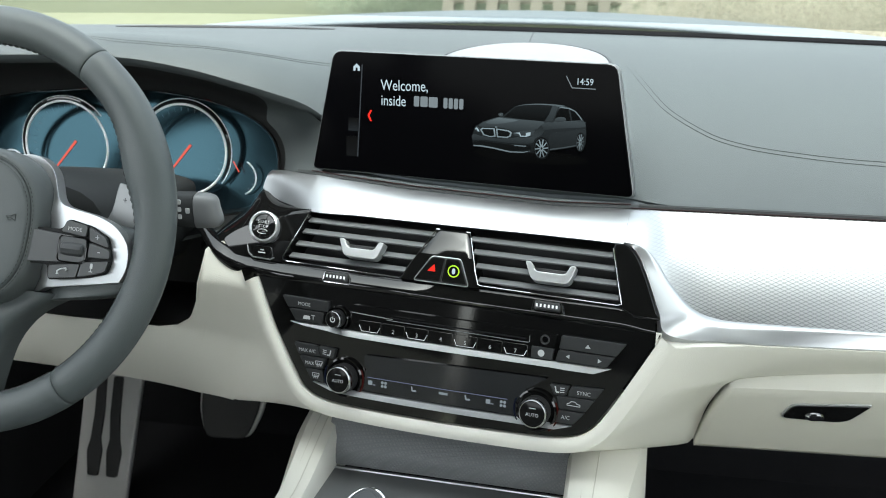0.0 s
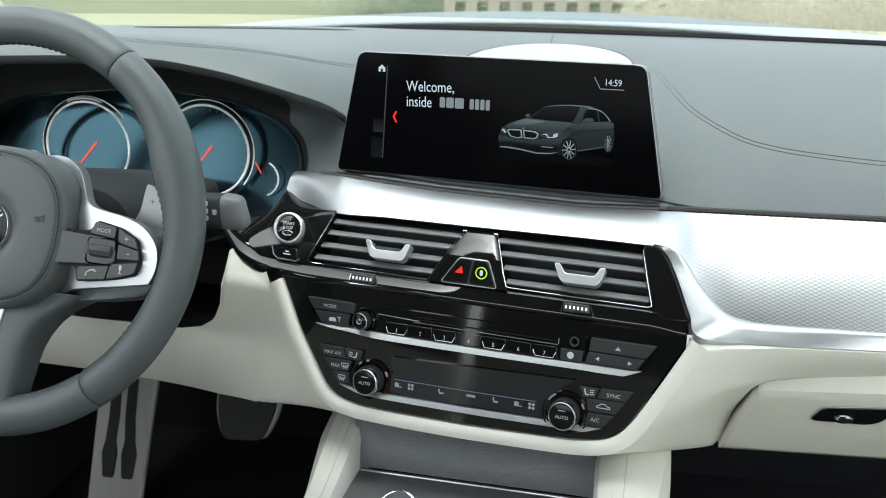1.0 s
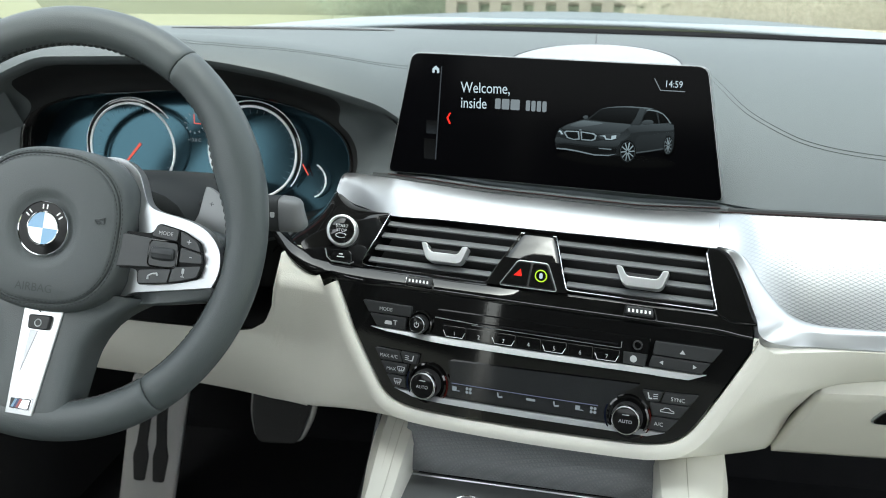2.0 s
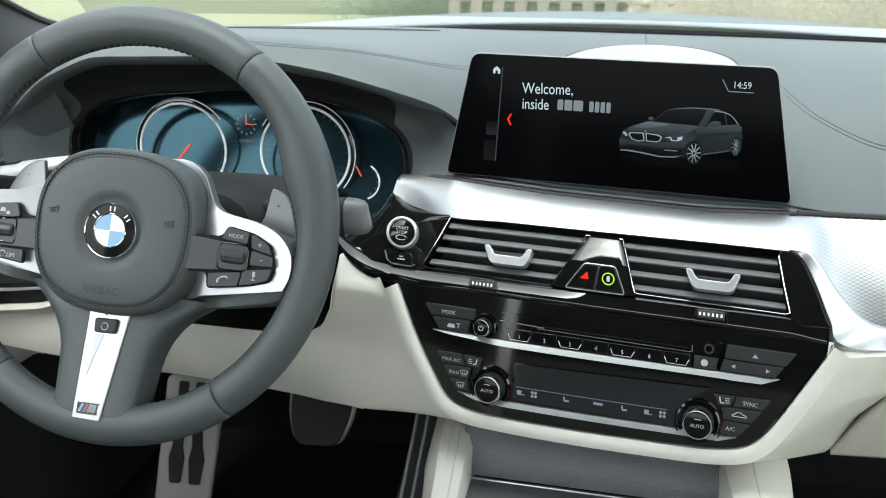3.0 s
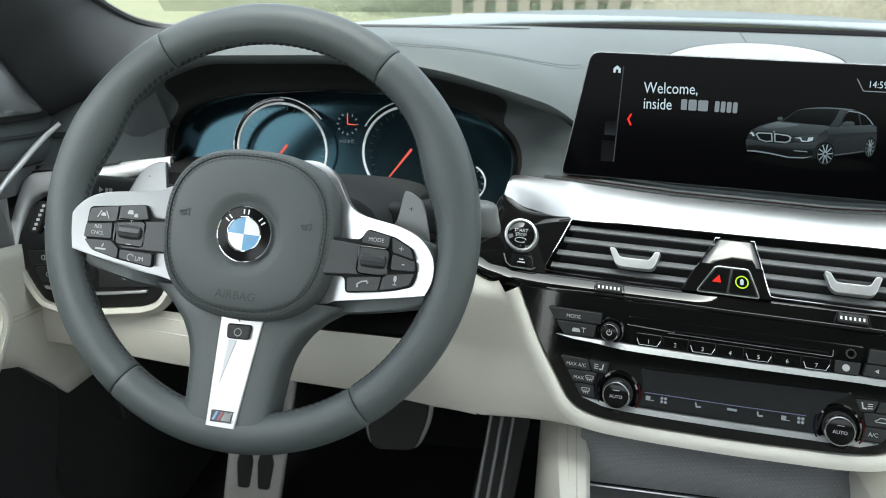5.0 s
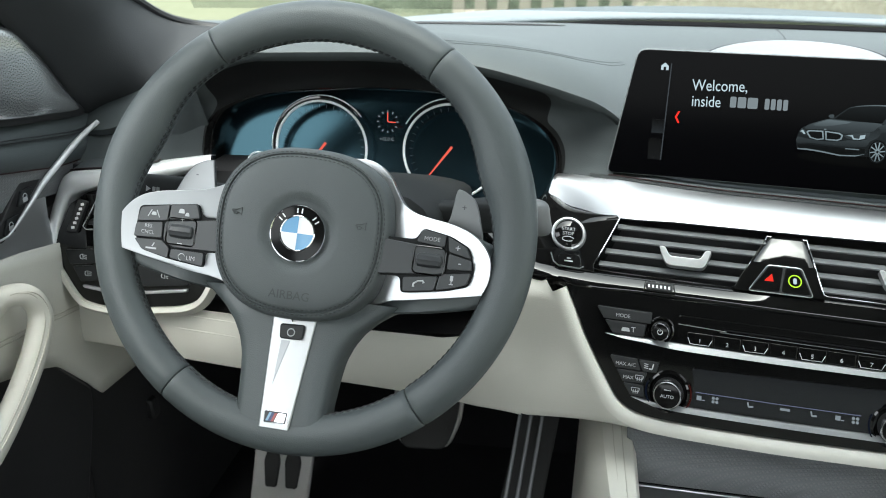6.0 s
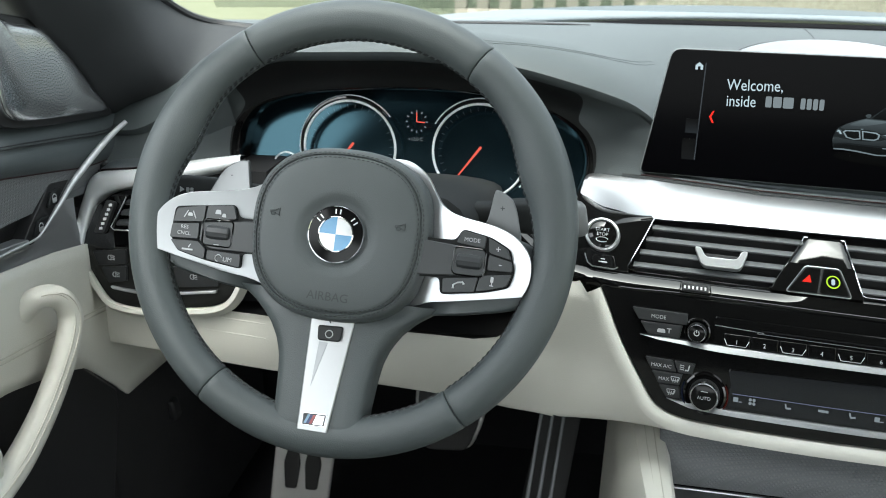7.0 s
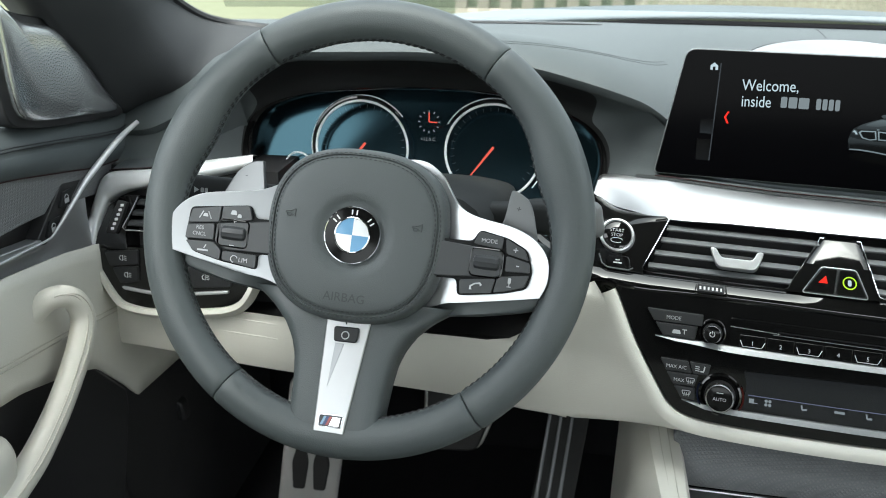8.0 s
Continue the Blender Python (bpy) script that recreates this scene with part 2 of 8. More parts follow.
def brushed(name, lines):
    """Aluminium with a fine brushed grain; lines adds the woven rhombic relief of the passenger panel."""
    m = material(name, (0.46, 0.47, 0.48), 0.3, 1.0)
    n, l, b = nodes(m)
    co = n.new("ShaderNodeTexCoord")
    mp = n.new("ShaderNodeMapping")
    mp.inputs["Scale"].default_value = (6, 900, 900)
    l.new(co.outputs["Object"], mp.inputs["Vector"])
    ns = n.new("ShaderNodeTexNoise")
    ns.inputs["Scale"].default_value, ns.inputs["Detail"].default_value = 1.0, 2
    l.new(mp.outputs[0], ns.inputs["Vector"])
    rm = n.new("ShaderNodeMapRange")
    rm.inputs["To Min"].default_value, rm.inputs["To Max"].default_value = 0.28, 0.42
    l.new(ns.outputs["Fac"], rm.inputs["Value"])
    l.new(rm.outputs[0], b.inputs["Roughness"])
    bp = n.new("ShaderNodeBump")
    bp.inputs["Strength"].default_value, bp.inputs["Distance"].default_value = 0.10, 0.0004
    l.new(ns.outputs["Fac"], bp.inputs["Height"])
    l.new(bp.outputs[0], b.inputs["Normal"])
    if lines:
        height = None
        for turn in (21, -21):
            rot = n.new("ShaderNodeMapping")
            rot.inputs["Rotation"].default_value = (0, radians(turn), 0)
            l.new(co.outputs["Object"], rot.inputs["Vector"])
            wv = n.new("ShaderNodeTexWave")
            wv.bands_direction, wv.wave_profile = "Z", "SIN"
            wv.inputs["Scale"].default_value, wv.inputs["Distortion"].default_value = 125, 0.0
            l.new(rot.outputs[0], wv.inputs["Vector"])
            pw = n.new("ShaderNodeMath")
            pw.operation, pw.inputs[1].default_value = "POWER", 18
            l.new(wv.outputs["Fac"], pw.inputs[0])
            if height is None:
                height = pw
            else:
                mx = n.new("ShaderNodeMath")
                mx.operation = "MAXIMUM"
                l.new(height.outputs[0], mx.inputs[0])
                l.new(pw.outputs[0], mx.inputs[1])
                height = mx
        sx, fade, grow = n.new("ShaderNodeSeparateXYZ"), n.new("ShaderNodeMapRange"), n.new("ShaderNodeMath")
        fade.inputs["From Min"].default_value, fade.inputs["From Max"].default_value = -0.275, -0.225
        grow.operation = "MULTIPLY"
        l.new(co.outputs["Object"], sx.inputs[0])
        l.new(sx.outputs["X"], fade.inputs["Value"])
        l.new(height.outputs[0], grow.inputs[0])
        l.new(fade.outputs[0], grow.inputs[1])
        height = grow
        bp2 = n.new("ShaderNodeBump")
        bp2.invert = True
        bp2.inputs["Strength"].default_value, bp2.inputs["Distance"].default_value = 0.10, 0.0004
        l.new(height.outputs[0], bp2.inputs["Height"])
        l.new(bp.outputs[0], bp2.inputs["Normal"])
        l.new(bp2.outputs[0], b.inputs["Normal"])
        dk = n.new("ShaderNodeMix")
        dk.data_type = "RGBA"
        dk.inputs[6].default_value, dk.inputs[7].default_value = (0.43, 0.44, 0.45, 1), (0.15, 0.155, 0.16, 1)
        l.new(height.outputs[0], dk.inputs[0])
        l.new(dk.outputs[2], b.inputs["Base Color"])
    return m


ALU = brushed("brushed_aluminium", False)
WEAVE = brushed("woven_aluminium", True)
PADDLE = worn(material("paddle_grey", (0.3, 0.31, 0.32), 0.35, 0.8), (0.19, 0.196, 0.20), (0.235, 0.24, 0.245), 25, 700, 0.03, (0.36, 0.44), False, 0.0003)
TWEETER = worn(material("tweeter_metal", (0.42, 0.43, 0.44), 0.3, 0.9), (0.52, 0.53, 0.54), (0.60, 0.61, 0.62), 12, 900, 0.03, (0.18, 0.26))
PEDAL = worn(material("pedal_steel", (0.55, 0.54, 0.52), 0.4, 0.2), (0.37, 0.365, 0.355), (0.44, 0.435, 0.42), 20, 900, 0.1, (0.35, 0.5))


def rhombic(name, colour, dark, rough, scale=240):
    """Grey rubbery skin with a fine pressed diamond pattern."""
    m = material(name, colour, rough)
    n, l, b = nodes(m)
    co = n.new("ShaderNodeTexCoord")
    sc = n.new("ShaderNodeMapping")
    sc.inputs["Rotation"].default_value = (0, radians(45), 0)
    sc.inputs["Scale"].default_value = (1, 1, 1.0)
    l.new(co.outputs["Object"], sc.inputs["Vector"])
    ch = n.new("ShaderNodeTexVoronoi")
    ch.distance = "CHEBYCHEV"
    ch.inputs["Scale"].default_value, ch.inputs["Randomness"].default_value = scale, 0.0
    l.new(sc.outputs[0], ch.inputs["Vector"])
    bp = n.new("ShaderNodeBump")
    bp.inputs["Strength"].default_value, bp.inputs["Distance"].default_value = 0.9, 0.0012
    l.new(ch.outputs["Distance"], bp.inputs["Height"])
    l.new(bp.outputs[0], b.inputs["Normal"])
    mx = n.new("ShaderNodeMix")
    mx.data_type = "RGBA"
    mx.inputs[6].default_value, mx.inputs[7].default_value = (*colour, 1), (*dark, 1)
    l.new(ch.outputs["Distance"], mx.inputs[0])
    l.new(mx.outputs[2], b.inputs["Base Color"])
    return m


TRAY = rhombic("pressed_grey_skin", (0.185, 0.193, 0.198), (0.085, 0.09, 0.093), 0.5, 330)
DIAL_RING = worn(material("dial_silver", (0.78, 0.80, 0.82), 0.3, 0.1), (0.74, 0.76, 0.78), (0.82, 0.84, 0.86), 30, 900, 0.02, (0.28, 0.36))
GRILLE = worn(material("grille_metal", (0.5, 0.51, 0.52), 0.35, 0.6), (0.25, 0.26, 0.27), (0.31, 0.32, 0.33), 20, 1600, 0.3, (0.35, 0.42), True, 0.0004)
COWL = worn(material("cowl_plastic", (0.012, 0.012, 0.013), 0.6, spec=0.15), (0.026, 0.028, 0.029), (0.034, 0.036, 0.037), 12, 1500, 0.2, (0.55, 0.65), False, 0.0004)
HOOD = worn(material("hood_lining", (0.008, 0.008, 0.009), 0.7, spec=0.25), (0.007, 0.0075, 0.008), (0.011, 0.0115, 0.012), 14, 1500, 0.2, (0.6, 0.75), False, 0.0004)
CLIMATE = material("climate_glass", (0.012, 0.013, 0.015), 0.08, spec=0.5)
DARK_CHROME = worn(material("dark_chrome", (0.3, 0.3, 0.31), 0.12, 1.0), (0.44, 0.445, 0.45), (0.52, 0.525, 0.53), 30, 900, 0.02, (0.10, 0.16))
CONSOLE_TOP = worn(material("console_skin", (0.12, 0.124, 0.126), 0.45), (0.105, 0.109, 0.112), (0.130, 0.134, 0.137), 10, 1400, 0.15, (0.40, 0.5), False, 0.0004)
FRAME_SILVER = worn(material("frame_silver", (0.6, 0.61, 0.62), 0.34, 0.4), (0.56, 0.57, 0.58), (0.63, 0.64, 0.65), 25, 700, 0.03, (0.28, 0.36), False, 0.0003)
SIDE_SILVER = worn(material("side_silver", (0.60, 0.61, 0.62), 0.32, 0.8), (0.57, 0.58, 0.59), (0.64, 0.65, 0.66), 25, 700, 0.03, (0.28, 0.36), False, 0.0003)
EDGE_SILVER = worn(material("edge_silver", (0.38, 0.39, 0.40), 0.32, 0.9), (0.45, 0.46, 0.47), (0.51, 0.52, 0.53), 20, 900, 0.02, (0.26, 0.34), False, 0.0003)
DARK_SATIN = worn(material("dark_satin_trim", (0.22, 0.23, 0.24), 0.4, 0.5), (0.13, 0.137, 0.143), (0.17, 0.177, 0.183), 12, 900, 0.05, (0.36, 0.46), False, 0.0003)
DOOR_BAND = rhombic("woven_grey_trim", (0.22, 0.227, 0.233), (0.115, 0.119, 0.124), 0.45, 420)
DOOR_SATIN = worn(material("door_satin", (0.3, 0.31, 0.32), 0.36, 0.8), (0.40, 0.41, 0.42), (0.47, 0.48, 0.49), 12, 900, 0.05, (0.30, 0.40), False, 0.0003)


def clear_glass(name, gloss=1.0):
    m = bpy.data.materials.new(name)
    m.use_nodes = True
    n, l = m.node_tree.nodes, m.node_tree.links
    n.clear()
    out, mix, tr, gl, fr = (n.new("ShaderNode" + k) for k in ("OutputMaterial", "MixShader", "BsdfTransparent", "BsdfGlossy", "Fresnel"))
    tr.inputs[0].default_value = (0.93, 0.96, 0.95, 1)
    gl.inputs["Roughness"].default_value = 0.02
    fr.inputs[0].default_value = 1.45
    ml = n.new("ShaderNodeMath")
    ml.operation, ml.inputs[1].default_value = "MULTIPLY", gloss
    l.new(fr.outputs[0], ml.inputs[0])
    l.new(ml.outputs[0], mix.inputs[0])
    l.new(tr.outputs[0], mix.inputs[1])
    l.new(gl.outputs[0], mix.inputs[2])
    l.new(mix.outputs[0], out.inputs[0])
    return m


GLASS = clear_glass("window_glass", 0.35)


def coated_face():
    """Near-black panel whose coating throws back a blue-green part of the light."""
    m = bpy.data.materials.new("coated_panel")
    m.use_nodes = True
    n, l = m.node_tree.nodes, m.node_tree.links
    n.clear()
    out, mix, df, gl = (n.new("ShaderNode" + k) for k in ("OutputMaterial", "MixShader", "BsdfDiffuse", "BsdfGlossy"))
    df.inputs["Color"].default_value = (0.005, 0.009, 0.012, 1)
    gl.inputs["Color"].default_value = (0.33, 0.66, 0.82, 1)
    gl.inputs["Roughness"].default_value = 0.14
    mix.inputs[0].default_value = 0.056
    l.new(df.outputs[0], mix.inputs[1])
    l.new(gl.outputs[0], mix.inputs[2])
    l.new(mix.outputs[0], out.inputs[0])
    return m


DIAL = coated_face()


# ------------------------------------------------------------------ outside
def grass_material():
    m = material("lawn", (0.16, 0.2, 0.06), 0.9, spec=0.2)
    n, l, b = nodes(m)
    co = n.new("ShaderNodeTexCoord")
    a = n.new("ShaderNodeTexNoise")
    a.inputs["Scale"].default_value, a.inputs["Detail"].default_value = 0.25, 6
    c = n.new("ShaderNodeTexNoise")
    c.inputs["Scale"].default_value, c.inputs["Detail"].default_value = 6, 4
    l.new(co.outputs["Object"], a.inputs["Vector"])
    l.new(co.outputs["Object"], c.inputs["Vector"])
    r = n.new("ShaderNodeValToRGB")
    r.color_ramp.elements[0].position, r.color_ramp.elements[0].color = 0.35, (0.090, 0.098, 0.056, 1)
    r.color_ramp.elements[1].position, r.color_ramp.elements[1].color = 0.65, (0.122, 0.130, 0.082, 1)
    ad = n.new("ShaderNodeMix")
    ad.inputs[0].default_value = 0.3
    l.new(a.outputs["Fac"], ad.inputs[2])
    l.new(c.outputs["Fac"], ad.inputs[3])
    l.new(ad.outputs[0], r.inputs[0])
    l.new(r.outputs[0], b.inputs["Base Color"])
    return m


GROUND_Z = -0.30
bm = bmesh.new()
bmesh.ops.create_circle(bm, cap_ends=True, radius=900, segments=64)
bmesh.ops.translate(bm, verts=bm.verts, vec=(0, 0, GROUND_Z))
tagged(part("ground", bm, grass_material()), "sunlit short grass lawn round the parked car", "ground", kind="structure")


def leaf_material(name, a, b2):
    m = material(name, a, 0.7, spec=0.3)
    n, l, b = nodes(m)
    g = n.new("ShaderNodeNewGeometry")
    r = n.new("ShaderNodeMix")
    r.data_type = "RGBA"
    r.inputs[6].default_value, r.inputs[7].default_value = (*a, 1), (*b2, 1)
    l.new(g.outputs["Random Per Island"], r.inputs[0])
    l.new(r.outputs[2], b.inputs["Base Color"])
    return m


def shrub_row(name, spots, mat, label, height, count, size, seed):
    """Low growth made of many small blades and leaves."""
    rnd = random.Random(seed)
    verts, faces = [], []
    for (x, y, r) in spots:
        for _ in range(count):
            a, q = rnd.uniform(0, 6.283), r * math.sqrt(rnd.random())
            px, py = x + q * math.cos(a), y + q * math.sin(a)
            pz = GROUND_Z + height * rnd.random() * (1 - 0.6 * (q / r) ** 2)
            facing = Vector((rnd.gauss(0, 0.22), -1 + rnd.gauss(0, 0.22), rnd.gauss(0.9, 0.22)))
            d = facing.cross(Vector((rnd.gauss(0, 1), rnd.gauss(0, 1), rnd.gauss(0, 1)))).normalized()
            e = d.cross(facing).normalized()
            s = size * rnd.uniform(0.6, 1.5)
            c, k = Vector((px, py, pz)), len(verts)
            verts += [c - d * s, c + e * s * 0.4, c + d * s, c - e * s * 0.4]
            faces.append((k, k + 1, k + 2, k + 3))
    me = bpy.data.meshes.new(name)
    me.from_pydata([tuple(v) for v in verts], [], faces)
    me.materials.append(mat)
    return tagged(new(name, me), label, "shrubs", kind="stuff")


def around(az, dist):
    """A spot on the lawn by its bearing from the car's nose, in degrees to the right."""
    return dist * math.sin(radians(az)), -0.69 + dist * math.cos(radians(az))


rnd = random.Random(4)
spots = [(*around(az, 9.5 + rnd.uniform(-0.8, 0.8)), 0.7) for az in np.linspace(5, 27, 24)]
shrub_row("dry_shrubs", spots, leaf_material("dry_leaf", (0.13, 0.125, 0.09), (0.32, 0.30, 0.225)), "dry yellow-brown shrubs at the edge of the lawn", 1.0, 9000, 0.009, 5)
spots = [(*around(az, 13.5 + rnd.uniform(-0.6, 0.6)), 0.9) for az in np.linspace(-14, 8, 24)]
shrub_row("green_hedge", spots, leaf_material("hedge_leaf", (0.07, 0.09, 0.055), (0.19, 0.22, 0.15)), "green hedge along the far side of the lawn", 1.6, 7000, 0.012, 6)

FENCE = worn(material("weathered_timber", (0.3, 0.27, 0.2), 0.8), (0.16, 0.15, 0.12), (0.22, 0.205, 0.165), 3, 60, 0.3, (0.75, 0.9), False, 0.004)
fx0, fx1 = around(-9, 11.8), around(5.5, 11.8)
fence = thing("fence", (*fx0, GROUND_Z), "low pale timber fence beyond the lawn", "fence")
for i in range(12):
    s = i / 11
    x, y = fx0[0] + (fx1[0] - fx0[0]) * s, fx0[1] + (fx1[1] - fx0[1]) * s
    part("post", prism(rounded([(x - 0.07, GROUND_Z), (x + 0.07, GROUND_Z), (x + 0.07, GROUND_Z + 0.75), (x - 0.07, GROUND_Z + 0.75)], 0.02), -y - 0.06, -y + 0.06), FENCE, fence)
for z in (0.10, 0.34, 0.62):
    a, b = Vector((*fx0, GROUND_Z + z)), Vector((*fx1, GROUND_Z + z))
    part("rail", tube([a, (a + b) / 2, b], 0.055, 8), FENCE, fence)


# ------------------------------------------------------------------ car body round the cockpit
def rail_y(x):
    """Where the dashboard ends under the windscreen."""
    return 0.54 - 0.2 * x * x - 0.08 * x


rows = []
for k in range(15):
    s = k / 14
    rows.append([Vector((x, 0.66 + 1.15 * s - 0.28 * x * x, 0.806 - 0.03 * s - 0.10 * s * s + 0.012 * math.cos(x * 2.2) - 0.05 * x * x)) for x in np.linspace(-0.78, 0.78, 25)])
tagged(part("bonnet", sheet(rows), BODY, thick=0.006), "grey metallic car bonnet in front of the windscreen", "car bonnet", kind="structure")

rows = []
for h, dy in ((0.806, 0.0), (0.817, 0.002), (0.8205, 0.007), (0.8185, 0.02), (0.800, 0.06)):
    rows.append([Vector((x, rail_y(x) + dy, 0.800 + (h - 0.800) * (0.35 + 0.65 * ease(-0.40, -0.12, x)))) for x in np.linspace(-0.75, 0.75, 41)])
cowl_rows = []
for k, (y, z) in enumerate(((0.0, 0.796), (0.3, 0.797), (0.7, 0.800), (1.0, 0.802))):
    cowl_rows.append([Vector((x, (rail_y(x) + 0.03) * (1 - y) + (0.70 - 0.28 * x * x) * y, z)) for x in np.linspace(-0.75, 0.75, 31)])
SEAL = worn(material("seal_rubber", (0.012, 0.012, 0.013), 0.8, spec=0.04), (0.006, 0.006, 0.007), (0.009, 0.009, 0.010), 20, 900, 0.2, (0.75, 0.85))
tagged(part("wiper_cowl", sheet(cowl_rows), COWL, thick=0.004), "black plastic cowl between windscreen and bonnet", "cowl", kind="structure")
tagged(part("windscreen_seal", sheet(rows), SEAL, thick=0.004), "black strip along the foot of the windscreen", "seal", kind="structure")

rows = []
for s in np.linspace(0, 1, 9):
    rows.append([Vector((x * (1 - 0.18 * s), rail_y(x) + 0.035 - 0.78 * s - 0.05 * math.sin(3.14 * s) * 0, 0.828 + 0.44 * s + 0.03 * math.sin(3.14 * s))) for x in np.linspace(-0.72, 0.72, 21)])
pane = tagged(part("windscreen", sheet(rows), GLASS), "clear raked windscreen", "windscreen", kind="structure")
pane.visible_shadow = False


def box(x0, x1, y0, y1, z0, z1, bm=None):
    return prism([(x0, z0), (x1, z0), (x1, z1), (x0, z1)], -y1, -y0, flat, bm)


tagged(part("floor", box(-0.86, 0.82, -1.62, 0.78, 0.02, 0.05), CARPET), "black carpeted car floor", "floor", kind="structure")
tagged(part("bulkhead", box(-0.86, 0.82, 0.75, 0.80, 0.0, 0.735), CARPET), "black carpeted bulkhead behind the pedals", "bulkhead", kind="structure")
# unseen roof, rear and side surfaces, added and sized to bounce or block light
tagged(part("ceiling", box(-0.66, 0.66, -1.55, -0.52, 1.27, 1.30), HEADLINER), "unseen dark roof that keeps overhead sky light out", "ceiling", kind="structure")
tagged(part("rear_bounce_wall", box(-0.80, 0.80, -1.64, -1.6, 0.02, 0.70), IVORY), "unseen ivory rear wall that bounces light forward", "wall", kind="structure")
tagged(part("rear_light_block", box(-0.80, 0.80, -1.64, -1.6, 0.70, 0.98), PLASTIC), "unseen dark rear wall that blocks light and darkens reflections", "wall", kind="structure")
tagged(part("right_bounce_wall", box(0.80, 0.84, -1.6, 0.80, 0.02, 0.22), IVORY), "unseen ivory right wall, kept low to let light in", "wall", kind="structure")
tagged(part("wall_left", box(-0.90, -0.84, -0.62, 0.80, 0.02, 0.70), PLASTIC), "dark outer skin of the driver's side", "wall", kind="structure")
tagged(part("left_bounce_wall", box(-0.90, -0.84, -1.6, -0.62, 0.02, 0.66), IVORY), "unseen ivory left wall for the control panel to mirror", "wall", kind="structure")
tagged(part("left_light_block", box(-0.90, -0.84, -1.6, -0.80, 0.66, 1.00), PLASTIC), "unseen dark left wall that darkens the control panel's reflection", "wall", kind="structure")
# unseen header, stretched forward to keep zenith light off the console
tagged(part("roof_light_block", sheet([[Vector((x, y, z)) for x in (-0.66, 0.0, 0.66)] for y, z in ((-0.52, 1.27), (-0.24, 1.27), (-0.15, 1.225), (-0.07, 1.175), (-0.07, 1.19), (-0.15, 1.245), (-0.24, 1.30), (-0.52, 1.30))]), HEADLINER, sharp=60), "unseen dark roof edge, drawn forward to block overhead light", "ceiling", kind="structure")
# unseen rails and rear pillars, added to bound the side light
for nm, sg in (("roof_rail_left", -1), ("roof_rail_right", 1)):
    bm = prism([(sg * 0.60, 1.27), (sg * 0.65, 1.25), (sg * 0.69, 1.225), (sg * 0.74, 1.22), (sg * 0.74, 1.30), (sg * 0.60, 1.30)], 0.22, 1.55)
    tagged(part(nm, bm, HEADLINER), "unseen dark roof rail that limits light from the side windows", "ceiling", kind="structure")
for nm, x in (("pillar_rear_left", -0.78), ("pillar_rear_right", 0.74)):
    tagged(part(nm, box(x, x + 0.04, -0.98, -0.86, 0.80, 1.28), PLASTIC), "unseen dark pillar between the side windows", "pillar", kind="structure")


# ------------------------------------------------------------------ dashboard
LIP_X = [-0.80, -0.70, -0.64, -0.60, -0.54, -0.40, -0.337, -0.277, -0.217, -0.17, -0.14, -0.10, 0.0, 0.1, 0.16, 0.20, 0.25, 0.5, 0.8]
LIP_Z = [0.715, 0.725, 0.755, 0.79, 0.816, 0.820, 0.816, 0.806, 0.789, 0.770, 0.745, 0.702, 0.701, 0.701, 0.701, 0.701, 0.701, 0.701, 0.699]
LIP_Y = [0.26, 0.235, 0.215, 0.21, 0.21, 0.21, 0.21, 0.21, 0.216, 0.238, 0.242, 0.232, 0.214, 0.196, 0.184, 0.162, 0.158, 0.160, 0.17]


def lip(x):
    w = 0.012
    z = sum(table(LIP_X, LIP_Z, x + d) for d in (-w, 0, w)) / 3
    y = sum(table(LIP_X, LIP_Y, x + d) for d in (-w, 0, w)) / 3
    return y, z


def pad_z(x, y):
    """Height of the dashboard's upper skin."""
    yl, zl = lip(x)
    yb = rail_y(x)
    s = min(max((y - yl) / (yb - yl), 0), 1)
    rise = zl + (0.815 - zl) * (1 - (1 - s) ** 2.1)
    hump = 0.018 * (s / 0.15) * math.exp(1 - s / 0.15) * ease(0.745, 0.80, zl)
    return rise + hump


dashboard = thing("dashboard", (0, 0.4, 0.7), "slate-grey stitched leather dashboard with ivory lower half", "dashboard")
xs = np.linspace(-0.78, 0.78, 157)
rows = []
for k in range(0, 37):
    s = (k / 36) ** 1.4
    row = []
    for x in xs:
        yl, zl = lip(x)
        y = yl + (rail_y(x) + 0.004 - yl) * s
        row.append(Vector((x, y, pad_z(x, y))))
    rows.append(row)
front = []
for (dy, dz) in ((0.020, -0.012), (0.006, -0.009), (0.0015, -0.004)):
    front.append([Vector((x, lip(x)[0] + dy, lip(x)[1] + dz)) for x in xs])
part("upper_pad", sheet(front + rows), LEATHER, dashboard)


def on_pad(x, y, h=0.0):
    return Vector((x, y, pad_z(x, y) + h))


# seams of the upper skin: a twin line over the instruments, a twin line on the passenger's side
seam_a = bez([(-0.70, 0.30), (-0.62, 0.275), (-0.50, 0.247), (-0.383, 0.233), (-0.346, 0.2325), (-0.315, 0.236), (-0.26, 0.2515), (-0.219, 0.272), (-0.181, 0.312), (-0.15, 0.36)], 10)
seam_b = bez([(0.158, 0.385), (0.1758, 0.336), (0.1984, 0.285), (0.2306, 0.250), (0.2618, 0.232), (0.3131, 0.2205), (0.3964, 0.2115), (0.55, 0.207), (0.76, 0.207)], 10)
